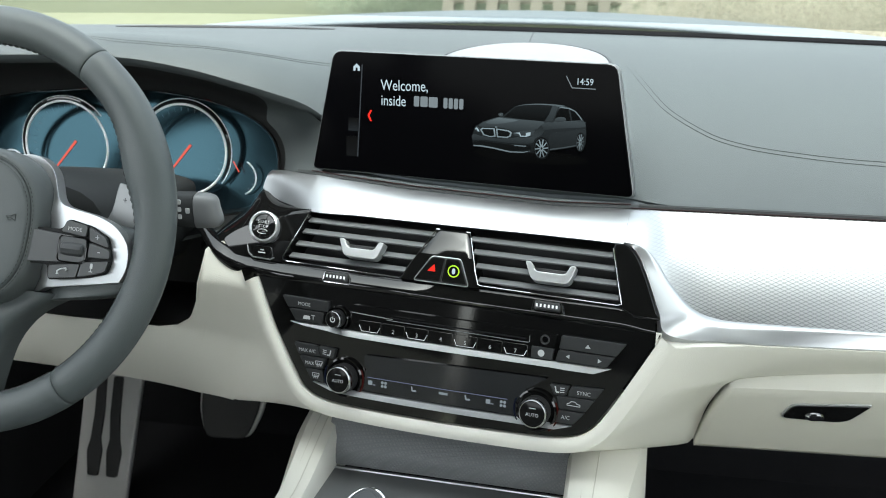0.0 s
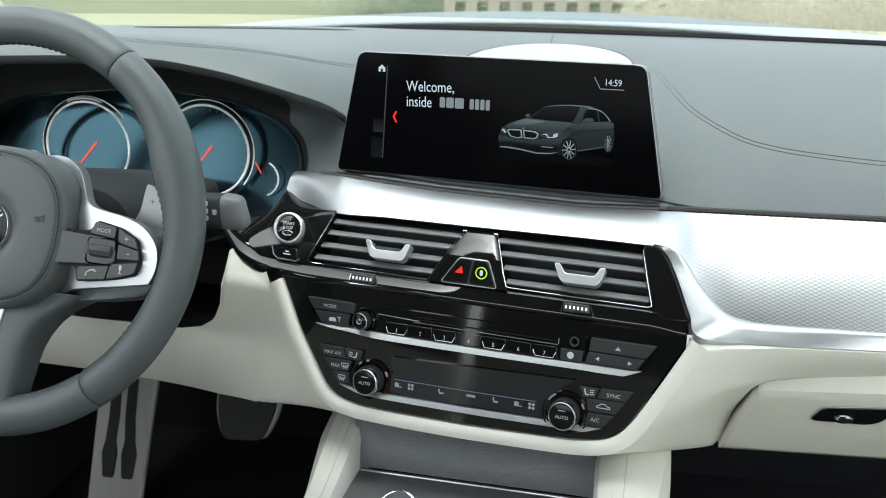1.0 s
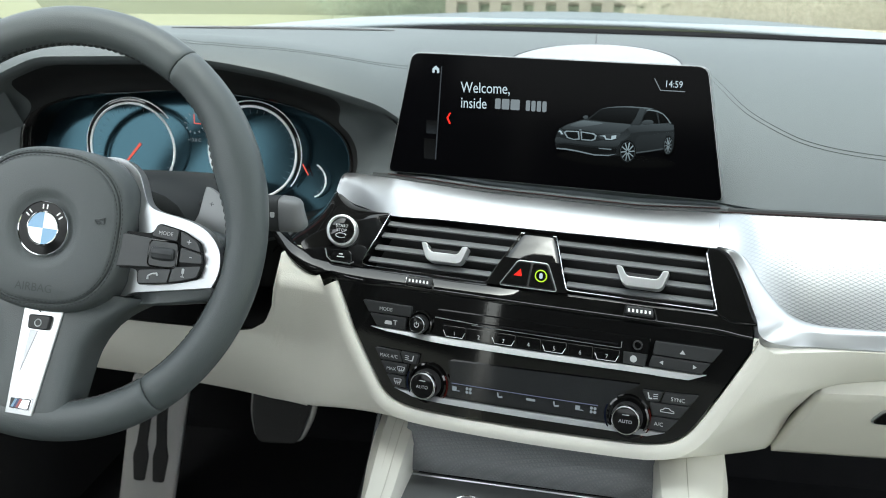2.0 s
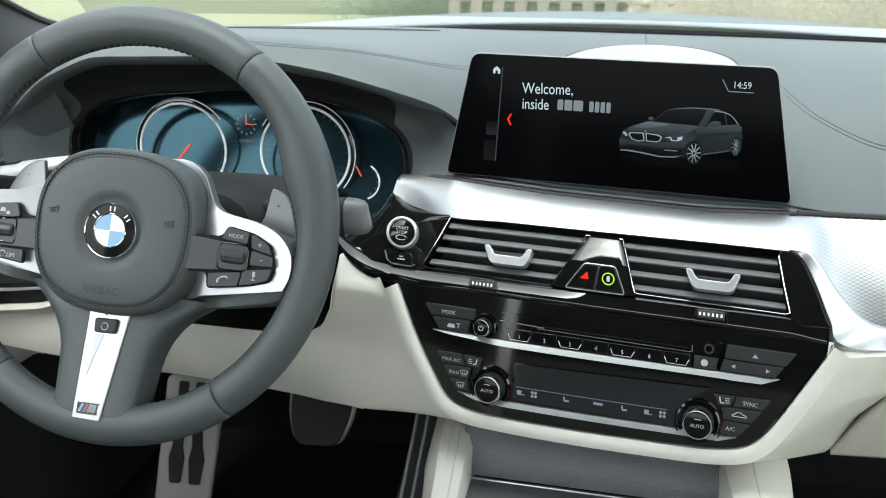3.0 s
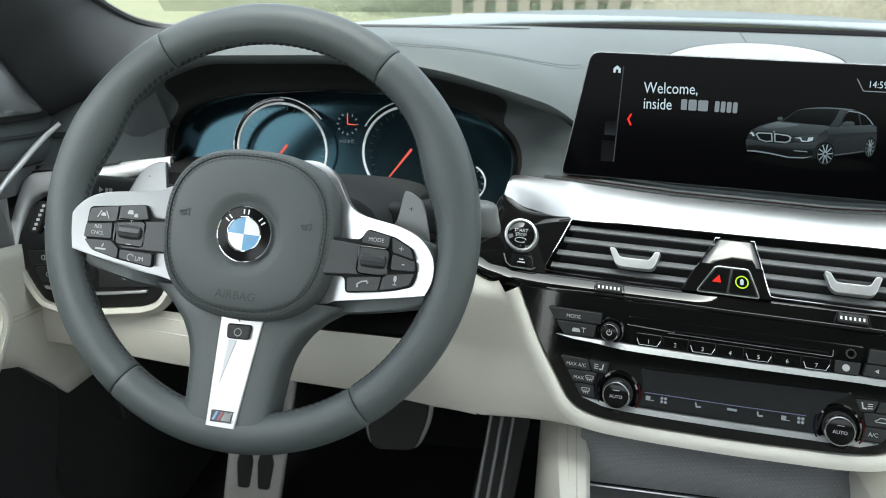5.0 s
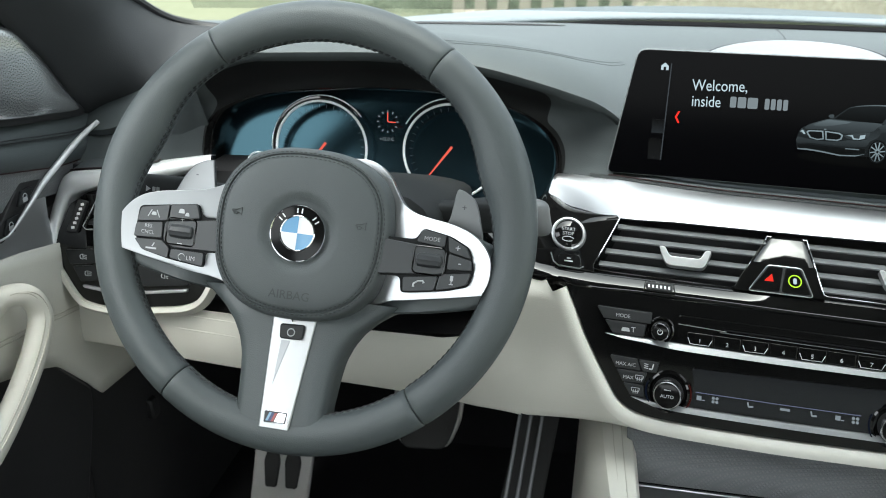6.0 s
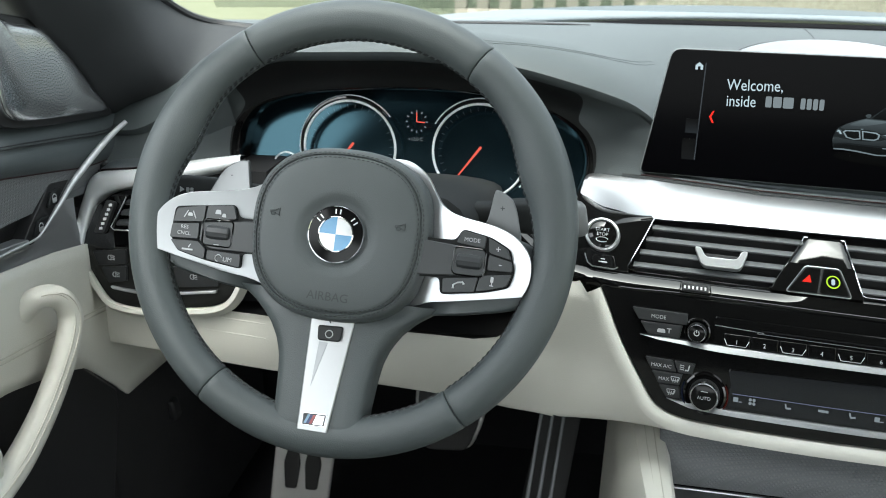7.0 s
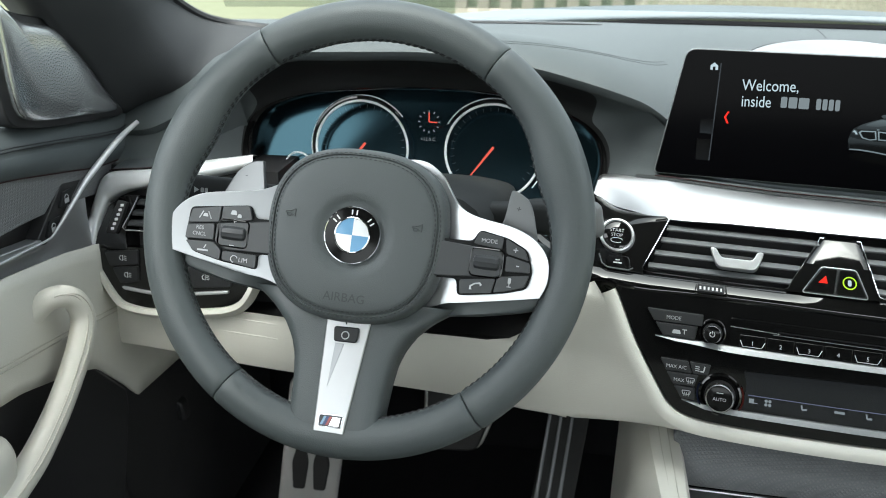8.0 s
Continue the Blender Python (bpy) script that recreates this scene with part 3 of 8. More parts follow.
for nm, line in (("seam", seam_a), ("seam", seam_b)):
    pts = [Vector(p) for p in line]
    for off in (-0.0024, 0.0024):
        path = []
        for i, p in enumerate(pts):
            t = (pts[min(i + 1, len(pts) - 1)] - pts[max(i - 1, 0)]).normalized()
            q = p + Vector((-t.y, t.x)) * off
            path.append(on_pad(q.x, q.y, 0.0002))
        m_p = len(path)
        deep = line is seam_b
        part("seam", tube(path, [0.00006 + (0.00030 if deep else 0.00020) * ease(0, m_p * 0.45, i) for i in range(m_p)], 6), THREAD if deep else SEAM_THREAD, dashboard)
part("joint", tube([on_pad(0.040, y, 0.0) for y in np.linspace(0.47, 0.54, 8)], 0.0006, 6), THREAD, dashboard)

# demister slot under the windscreen and a soft lip beside it
path = [on_pad(x, rail_y(x) - 0.03 - 0.10 * (x + 0.38) ** 2, 0.001) for x in np.linspace(-0.52, -0.22, 14)]
part("demister_slot", tube(path, [0.0012 + 0.004 * math.sin(math.pi * k / 13) for k in range(14)], 8, flat_z=0.4), PLASTIC, dashboard)

# centre speaker under the windscreen
speaker = thing("centre_speaker", (0.035, 0.45, 0.80), "bright perforated metal grille of the centre speaker", "speaker")
ring = [(0.036 + 0.102 * math.cos(a) * (1 - 0.12 * math.sin(a)), 0.395 + 0.066 * max(math.sin(a), -0.2)) for a in np.linspace(0, 2 * math.pi, 64, endpoint=False)]
bm = bmesh.new()
rows = []
for s, h in ((1.0, -0.006), (1.0, 0.000), (0.95, 0.0015), (0.7, 0.002), (0.35, 0.0022), (0.08, 0.0022)):
    rows.append([on_pad(0.036 + (u - 0.036) * s, 0.42 + (v - 0.42) * s, h) for u, v in ring])
part("grille", capped(rows), GRILLE, speaker)
part("rim", tube([on_pad(u, v, 0.0) for u, v in ring], 0.0018, 6, True), GREY_PLASTIC, speaker)

# cluster hood: from the lip down to the ring round the instruments
CL = [(-0.597, 0.690), (-0.596, 0.715), (-0.588, 0.735), (-0.570, 0.750), (-0.53, 0.763), (-0.47, 0.770), (-0.40, 0.773), (-0.33, 0.770), (-0.28, 0.761),
      (-0.245, 0.748), (-0.222, 0.730), (-0.213, 0.708), (-0.216, 0.680), (-0.232, 0.655), (-0.27, 0.640), (-0.35, 0.636), (-0.45, 0.636), (-0.54, 0.640), (-0.58, 0.655)]
inner = bez(CL, 6, True)
cx, cz = -0.405, 0.70
around_hood = [Vector((x, lip(x)[0] + 0.004, lip(x)[1] - 0.006)) for x in np.linspace(-0.640, -0.172, 40)]
around_hood += [Vector(q) for q in ((-0.153, 0.238, 0.748), (-0.150, 0.238, 0.722), (-0.156, 0.236, 0.700), (-0.176, 0.226, 0.682), (-0.21, 0.21, 0.662), (-0.25, 0.20, 0.640), (-0.32, 0.20, 0.620), (-0.45, 0.20, 0.618), (-0.57, 0.20, 0.628), (-0.63, 0.20, 0.66), (-0.652, 0.205, 0.70), (-0.655, 0.21, 0.735))]
bearing = sorted((math.atan2(q.z - cz, q.x - cx), i) for i, q in enumerate(around_hood))
angles = [b for b, _ in bearing]


def hood_at(a):
    return Vector([float(np.interp(a, angles, [around_hood[i][axis] for _, i in bearing], period=2 * math.pi)) for axis in range(3)])


outer = [hood_at(math.atan2(p.y - cz, p.x - cx)) for p in inner]
def hood_row(f):
    """A ring of the hood; f gives each point's way from the edge (0) to the instruments (1)."""
    row = []
    for o, p in zip(outer, inner):
        w = f(p)
        row.append(o.lerp(clu(p.x, p.y, 0.012), w) + Vector((0, 0.012 * math.sin(math.pi * w), 0)))
    return row


def hood_split(p):
    """The leather reaches further in beside the instruments than above them."""
    return 0.10 + 0.78 * ease(0.12, 0.172, abs(p.x - cx)) * ease(0.785, 0.738, p.y)


part("cluster_hood", sheet([hood_row(lambda p: hood_split(p) * k / 5) for k in range(6)], True), LEATHER, dashboard)
part("hood_lining", sheet([hood_row(lambda p: hood_split(p) + (1 - hood_split(p)) * k / 6) for k in range(7)], True), HOOD, dashboard, "matt black hood lining")

# aluminium strip above the vents
strip_x = np.concatenate([np.linspace(-0.2198, -0.13, 26), np.linspace(-0.126, 0.165, 46)])


def strip_top(x):
    u = x + 0.0083 * max(0.0, (-0.13 - x) / 0.0898)
    return Vector((u, table([-0.2115, -0.200, -0.1815, -0.1523, -0.12, -0.09, 0.0, 0.1, 0.17], [0.2376, 0.2305, 0.2210, 0.2085, 0.2000, 0.1945, 0.1790, 0.1620, 0.157], u),
                   table([-0.2115, -0.200, -0.1815, -0.1523, -0.12, -0.05, 0.09, 0.17], [0.6978, 0.6998, 0.7008, 0.7022, 0.7010, 0.6976, 0.6957, 0.6985], u)))


def strip_low(x):
    u = x - 0.005 * ease(0.09, 0.165, x)
    z = table([-0.2198, -0.213, -0.1963, -0.1648, -0.13, -0.10, 0.0, 0.10], [0.6800, 0.6755, 0.6715, 0.6715, 0.6748, 0.6760, 0.6765, 0.6775], x)
    e = ease(-0.125, -0.2198, x)
    return ven(u, z, 0.002) + Vector((0, 0.042 * e, 0))


rows = []
for s in np.linspace(0, 1, 13):
    row = []
    for x in strip_x:
        e = ease(-0.14, -0.2198, x)
        row.append(strip_top(x).lerp(strip_low(x), s) + Vector((0, 0, 0.0035 + 0.002 * e)) * math.sin(math.pi * s))
    row.insert(0, row[0].lerp(strip_top(-0.2198).lerp(strip_low(-0.2198), 0.5), 0.2) + Vector((-0.001, 0.010, -0.002)))
    rows.append(row)
rows.append([p + Vector((0, 0.006, -0.003)) for p in rows[-1]])
trim_strip = thing("trim_strip", (0, 0.15, 0.69), "brushed aluminium strip above the air vents", "trim")
part("brushed_face", sheet(rows), ALU, trim_strip, sharp=60)
part("red_line", tube([strip_top(x) + Vector((0, 0.003, 0.0030)) for x in np.linspace(-0.165, 0.165, 30)], 0.0006, 6), RED_LINE, trim_strip)

rows = [[strip_top(x) + Vector((0, dy, dz)) for x in np.linspace(-0.185, 0.192, 30)] for dy, dz in ((-0.001, 0.0003), (0.003, 0.0022), (0.007, 0.0016), (0.009, -0.002))]
part("display_gap", sheet(rows), COWL, trim_strip, "dark gap above the strip")
rows = [[strip_top(x) + Vector((0, dy, dz - 0.010 * ease(-0.12, -0.186, x) - 0.003 * ease(0.160, 0.192, x))) for x in np.linspace(-0.186, 0.192, 40)] for dy, dz in ((0.0075, -0.002), (0.0085, 0.0008), (0.011, 0.0018), (0.016, 0.0018), (0.09, -0.001))]
part("display_shelf", sheet(rows), LEATHER, dashboard, "grey leather shelf under the display")

# passenger panel: woven aluminium with a silver edge
pass_top = lambda x: Vector((x, 0.157, 0.6985))
panel = thing("passenger_trim", (0.45, 0.11, 0.66), "woven-pattern aluminium panel with a satin silver edge", "trim")
SLOPE = (0.157 - 0.083) / (0.6985 - 0.622)


def pas(x, z, h=0.0):
    n = Vector((0, -1, SLOPE)).normalized()
    return Vector((x, 0.083 + SLOPE * (z - 0.622), z)) + n * h


EDGE = bez([(0.160, 0.6780), (0.172, 0.6755), (0.188, 0.6640), (0.206, 0.644), (0.222, 0.630), (0.238, 0.6245), (0.262, 0.6225), (0.35, 0.622), (0.55, 0.621), (0.79, 0.620)], 8)


def woven(p, s):
    """The panel's face over the edge point p: its first part carries on the run of the strip."""
    z = p.y + (0.6985 - p.y) * s
    own = pas(p.x + 0.005 * s * ease(0.20, 0.160, p.x), z, 0.003 * math.sin(math.pi * s)) - Vector((0, 0.022 * ease(0.235, 0.160, p.x) * (1 - s), 0))
    a, b = ((strip_low(x).lerp(strip_top(x), s) + Vector((0, 0, 0.0035)) * math.sin(math.pi * s)) for x in (0.165, 0.155))
    run = a + (a - b) * ((p.x - 0.160) / 0.01)
    return own.lerp(Vector((own.x, run.y, run.z)), ease(0.200, 0.160, p.x))


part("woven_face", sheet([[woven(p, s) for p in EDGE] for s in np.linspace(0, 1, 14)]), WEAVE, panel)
OUT = bez([(0.1595, 0.6775), (0.1675, 0.6745), (0.1735, 0.6675), (0.1812, 0.6520), (0.1905, 0.6290), (0.2000, 0.6122), (0.262, 0.6092), (0.35, 0.6085), (0.55, 0.6075), (0.79, 0.6065)], 8)
rows = []
for s, lift in ((0, 0.0), (0.06, 0.0018), (0.14, 0.0028), (0.26, 0.0031), (0.42, 0.0026), (0.60, 0.0019), (0.78, 0.0014), (0.93, 0.0006), (1.0, -0.006)):
    row = []
    for p, q in zip(EDGE, OUT):
        e = ease(0.188, 0.245, q.x)
        a = woven(p, 0.0)
        b = ven(q.x, q.y, 0.003).lerp(Vector((q.x, 0.0655 + 0.10 * max(q.x - 0.25, 0) ** 1.2, q.y)), e)
        row.append(a.lerp(b, s) + Vector((0, -1, 1)).normalized() * lift)
    rows.append(row)
part("silver_edge", sheet(rows), EDGE_SILVER, panel)
part("red_line", tube([pass_top(x) + Vector((0, -0.0010, 0.0006)) for x in np.linspace(0.165, 0.79, 20)], 0.0006, 6), RED_LINE, panel)
part("dark_gap", tube([pass_top(x) + Vector((0, 0.0020, 0.0010)) for x in np.linspace(0.172, 0.79, 20)], 0.0030, 8), COWL, panel, "dark gap above the trim")

# ivory lower half: ring round the control panel, knee panels on both sides
BLACK = [(-0.1968, 0.6168), (-0.1935, 0.6105), (-0.1860, 0.5945), (-0.174, 0.569), (-0.151, 0.531), (-0.143, 0.520), (-0.132, 0.5125), (-0.116, 0.5085), (-0.095, 0.5073), (-0.056, 0.5068), (0.0, 0.5075),
         (0.045, 0.509), (0.09, 0.511), (0.113, 0.5135), (0.127, 0.517), (0.138, 0.5235), (0.147, 0.533), (0.159, 0.551), (0.178, 0.583), (0.1870, 0.5985), (0.1955, 0.6130)]
edge = bez(BLACK, 5)
ringrows = [[], [], [], [], [], []]
for i, p in enumerate(edge):
    t = (edge[min(i + 1, len(edge) - 1)] - edge[max(i - 1, 0)]).normalized()
    o = Vector((t.y, -t.x))
    side = abs(o.x) ** 1.5
    left = p.x < 0
    ringrows[0].append(low(p.x, p.y, -0.012))
    ringrows[1].append(low(p.x, p.y, 0.001))
    ringrows[2].append(low(p.x + o.x * 0.003, p.y + o.y * 0.003, 0.0024))
    ringrows[3].append(low(p.x + o.x * 0.008, p.y + o.y * 0.008, 0.0026))
    ringrows[4].append(low(p.x + o.x * 0.013, p.y + o.y * 0.0125, 0.0006))
    ringrows[5].append(low(p.x + o.x * 0.018, p.y + o.y * 0.0140, -0.012 - 0.02 * (1 - side)))
part("ivory_ring", sheet(ringrows), IVORY, dashboard, "smooth ivory leather surround")

# driver's knee panel
def knee(x, s):
    """The ivory skin below the instruments: s runs from the top edge to the bottom edge."""
    w = ease(-0.30, -0.185, x)
    ztop = table([-0.80, -0.56, -0.42, -0.318, -0.295, -0.278, -0.267, -0.261, -0.25, -0.20], [0.555, 0.552, 0.545, 0.544, 0.549, 0.560, 0.584, 0.632, 0.640, 0.640], x)
    zbot = table([-0.80, -0.57, -0.43, -0.35, -0.28, -0.235, -0.19], [0.50, 0.486, 0.4785, 0.4730, 0.4690, 0.4715, 0.478], x)
    z = ztop + (zbot - ztop) * s
    g = min(max((0.605 - z) / 0.155, 0), 1)
    y = 0.142 + 0.036 * g - (0.006 + 0.034 * g) * math.exp(min(x + 0.235, 0.0) / 0.07) + 0.02 * ease(-0.5, -0.75, x) - 0.010 * math.sin(math.pi * min(max((0.545 - z) / 0.095, 0), 1)) * (1 - w)
    return Vector((x, y + 0.75 * max(0.0, z - 0.606), z))


left_edge = [p for p in edge if p.x < -0.088]
n_e = len(left_edge)
steps = [min(1.0, 1.35 * i / (n_e - 1)) for i in range(n_e)]
knee_s = sorted(set(steps))
kx = np.concatenate([np.linspace(-0.74, -0.325, 28), np.linspace(-0.318, -0.261, 16), np.linspace(-0.257, -0.235, 6)])
rows = [[knee(x, s) for x in kx] for s in knee_s]
rows.append([knee(x, 1) + Vector((0, 0.012, -0.004)) for x in kx])
rows.append([knee(x, 1) + Vector((0, 0.10, 0.01)) for x in kx])
bm = sheet(rows)
# its run into the ring round the control panel
rows = []
for j in range(11):
    s = j / 10
    row = []
    for i, p in enumerate(left_edge):
        k = i / (n_e - 1)
        b = knee(-0.235, steps[i])
        if k > 0.7408:
            b = b + Vector(((k - 0.7408) / 0.2592 * 0.115, -0.012 * (k - 0.7408) / 0.2592, 0.018 * (k - 0.7408) / 0.2592))
        q = ringrows[4][i].lerp(b, s)
        q.y += 0.002 * math.sin(math.pi * s)
        row.append(q)
    rows.append(row)
sheet(rows, bm=bm)
under = [q for i, q in enumerate(rows[-1]) if i / (n_e - 1) > 0.735]
sheet([under, [q + Vector((0, 0.012, -0.004)) for q in under], [q + Vector((0, 0.10, 0.01)) for q in under]], bm=bm)
bmesh.ops.remove_doubles(bm, verts=bm.verts, dist=0.0002)
part("knee_panel", bm, IVORY, dashboard, "ivory leather knee panel", sharp=70)

for z in (0.5415, 0.5245):
    line = [knee(x, (0.552 - z) / 0.070) + Vector((0, -0.0002, 0)) for x in np.linspace(-0.612, -0.540, 10)]
    part("pressed_line", tube(line, [0.0002 + 0.0004 * math.sin(math.pi * k / 9) for k in range(10)], 6), IVORY, dashboard, "line pressed into the ivory leather")

# passenger's ivory band and the run to the ring
px = np.linspace(0.268, 0.79, 36)


def band(x, s):
    z = 0.6082 - 0.005 * ease(0.3, 0.8, x) - 0.0415 * s
    y = 0.0655 + 0.10 * max(x - 0.25, 0) ** 1.2 + 0.004 * s + 0.040 * s ** 1.6 - 0.024 * math.exp(-max(x - 0.268, 0) / 0.06) * s ** 1.6
    return Vector((x, y, z))


right_edge = [ringrows[4][i] for i, p in enumerate(edge) if p.x > 0.10]
m_e = len(right_edge)
k_low = min(range(m_e), key=lambda i: abs(right_edge[i].z - 0.566))


def along(line, f):
    f = min(max(f, 0), len(line) - 1)
    i0 = min(int(f), len(line) - 2)
    return line[i0].lerp(line[i0 + 1], f - i0)


# upper field: from the ring under the silver edge and on to the right
rows = []
for s in np.linspace(0, 1, 13):
    a, b = along(right_edge, m_e - 1 - (m_e - 1 - k_low) * s), band(px[0], s)
    rows.append([a.lerp(b, j / 12) for j in range(12)] + [band(x, s) for x in px])
skin = sheet(rows)
sheet([rows[-1][12:], [q + Vector((0, 0.02, -0.004)) for q in rows[-1][12:]]], bm=skin)
sheet([rows[0], [q + Vector((0, 0.016, 0.004)) for q in rows[0]]], bm=skin)
q0 = rows[0][0]
sheet([[q0 + Vector((-0.016, 0.006, -0.003)), q0], [q0 + Vector((-0.016, 0.006, 0.010)), q0 + Vector((0, 0.016, 0.004))]], bm=skin)
# lower field: from the ring to the cut of the glove box
corner = rows[-1][12]
seam_line = bez([(0.113, 0.135, 0.470), (0.150, 0.165, 0.440), (0.19, 0.20, 0.424), (0.243, 0.2215, 0.417), (0.2495, 0.185, 0.462), (0.2515, 0.158, 0.497), (0.2540, 0.126, 0.528), (0.2585, 0.104, 0.551), corner], 6)
lower = []
for j in range(13):
    row = []
    for i in range(k_low + 1):
        k = i / k_low
        row.append(right_edge[i].lerp(along(seam_line, k * (len(seam_line) - 1)), j / 12) + Vector((0, -0.003 * math.sin(math.pi * j / 12) * (1 - k), 0)))
    lower.append(row)
sheet(lower, bm=skin)
bmesh.ops.remove_doubles(skin, verts=skin.verts, dist=0.0003)
part("passenger_skin", skin, IVORY, dashboard, "ivory leather band beside and above the glove box", sharp=75)


# ------------------------------------------------------------------ glove box
glove = thing("glove_box", (0.40, 0.16, 0.49), "closed ivory glove box with a glossy black latch", "glove box")


def glo(x, z, h=0.0):
    n = Vector((0, -1, -0.87)).normalized()
    return Vector((x, 0.2215 - 0.87 * (z - 0.4187) - 0.004, z)) + n * (h + 0.006 * math.sin(math.pi * min(max((z - 0.417) / 0.15, 0), 1)))


zs = np.linspace(0, 1, 24)
rows = []
lows = bez([(0.2505, 0.4187), (0.38, 0.428), (0.55, 0.440), (0.79, 0.452)], 10)
tops = bez([(0.268, 0.569), (0.35, 0.576), (0.45, 0.585), (0.79, 0.594)], 10)
for s in zs:
    rows.append([glo(a.x + (b.x - a.x) * s ** 3, a.y + (b.y - a.y) * s) + Vector((0, 0.030 * ease(0.84, 1.0, s), 0)) for a, b in zip(lows, tops)])
part("lid", sheet(rows), IVORY, glove, thick=0.012, offset=1.0)
latch = rounded([(0.316, 0.513), (0.322, 0.534), (0.387, 0.541), (0.376, 0.517), (0.366, 0.5125)], [0.008, 0.006, 0.003, 0.005, 0.004])
part("latch_rim", prism([(0.352 + (a - 0.352) * 1.05, 0.5265 + (b - 0.5265) * 1.14) for a, b in latch], -0.004, 0.0016, glo), SATIN, glove, "satin silver latch rim", bevel=0.0008)
part("latch", prism(latch, -0.002, 0.0022, glo), PIANO, glove, "glossy black latch", bevel=0.0008)
part("lock", lathe([(0.0085, 0.001), (0.0085, 0.0034), (0.007, 0.0042), (0.003, 0.0036), (0.0005, 0.0034)], lambda u, v, h: glo(u, 0.519 + (v - 0.519) * 0.55, h), 0.345, 0.519, 24), CHROME, glove, "chrome lock cap")


# ------------------------------------------------------------------ centre display
display = thing("centre_display", (0.0, 0.20, 0.71), "wide black centre display showing a welcome page", "display")
DISP = rounded([(-0.1625, 0.7065), (0.1665, 0.7065), (0.1445, 0.826), (-0.1395, 0.826)], [0.005, 0.006, 0.009, 0.009])
part("housing", prism([(0.002 + (a - 0.002) * 1.008, 0.766 + (b - 0.766) * 1.016) for a, b in DISP], -0.016, -0.001, scr), DARK_SATIN, display, "dark satin display rim", bevel=0.0015)
glass = part("cover_glass", prism(DISP, -0.008, 0.0, scr), GLOSS_SCREEN, display, "glossy black cover glass", bevel=0.0008)
HS = 0.0003
part("home_symbol", prism([(-0.1175, 0.8075), (-0.1175, 0.8115), (-0.1140, 0.8145), (-0.1105, 0.8115), (-0.1105, 0.8075), (-0.1128, 0.8075), (-0.1128, 0.8105), (-0.1152, 0.8105), (-0.1152, 0.8075)], 0, HS, scr), GLOW_WHITE, glass)
part("side_bar", prism([(-0.1085, 0.814), (-0.1075, 0.814), (-0.1115, 0.722), (-0.1125, 0.722)], 0, HS, scr), glowing("lit_line", (0.3, 0.34, 0.4), 0.03), glass)
# faint reflected gradient beside the bar, put in as bands that glow
for k in range(6):
    z = 0.7475 + 0.0022 * k
    part("side_sheen", prism([(-0.1225, z), (-0.1105, z), (-0.1105, z + 0.0022), (-0.1225, z + 0.0022)], 0, HS, scr), glowing("sheen_band", (0.25, 0.3, 0.36), 0.010 * (1 - k / 6) ** 1.5 + 0.0004), glass)
for k in range(5):
    z = 0.722 + 0.004 * k
    part("side_sheen", prism([(-0.1245, z), (-0.1125, z), (-0.1125, z + 0.004), (-0.1245, z + 0.004)], 0, HS, scr), glowing("sheen_band", (0.25, 0.28, 0.32), 0.0035 * (1 - k / 5)), glass)
part("words", words("Welcome,", 0.0150, scr, -0.0875, 0.7900, HS, "LEFT", turn=1.5, stretch=0.80), GLOW_WHITE, glass, "white words of the welcome page")
part("words", words("inside", 0.0150, scr, -0.0872, 0.7752, HS, "LEFT", turn=1.0, stretch=0.78), GLOW_WHITE, glass, "white words of the welcome page")
for u0, widths in ((-0.0520, (0.0068, 0.0088, 0.0104)), (-0.0212, (0.0054, 0.0054, 0.0054, 0.0054))):
    for w in widths:
        part("word_bar", prism(rounded([(u0, 0.7762), (u0 + w - 0.0013, 0.7763), (u0 + w - 0.0013, 0.7864), (u0, 0.7863)], 0.0012, 2), 0, HS, scr), GLOW_DIM, glass, "grey bar in place of a letter")
        u0 += w
part("back_arrow", prism([(-0.0985, 0.7695), (-0.0968, 0.7695), (-0.0995, 0.7642), (-0.0968, 0.7585), (-0.0985, 0.7585), (-0.1015, 0.7642)], 0, HS, scr), GLOW_RED, glass, "red arrow")
part("clock_digits", words("14:59", 0.0086, scr, 0.1160, 0.8062, HS, stretch=0.86), GLOW_WHITE, glass, "white digits of the clock")
bm = bar(0.0985, 0.8135, 0.1045, 0.8030, 0.0008, scr, HS)
bar(0.1045, 0.8030, 0.1265, 0.8030, 0.0008, scr, HS, bm)
part("clock_line", bm, GLOW_DIM, glass)


# the estate car pictured on the page: flat tones on the glass, each running from a lower to an upper brightness
def tone(name, lo, hi=None):
    m = glowing(name, (0.74, 0.90, 1.0), lo * 0.22)
    n, l, b = nodes(m)
    b.inputs["Specular IOR Level"].default_value = 0.02
    b.inputs["Base Color"].default_value = (0.001, 0.001, 0.001, 1)
    if hi is not None and hi != lo:
        co, sp, mr = n.new("ShaderNodeTexCoord"), n.new("ShaderNodeSeparateXYZ"), n.new("ShaderNodeMapRange")
        mr.inputs["To Min"].default_value, mr.inputs["To Max"].default_value = lo * 0.22, hi * 0.22
        l.new(co.outputs["Generated"], sp.inputs[0])
        l.new(sp.outputs["Z"], mr.inputs["Value"])
        l.new(mr.outputs[0], b.inputs["Emission Strength"])
    return m


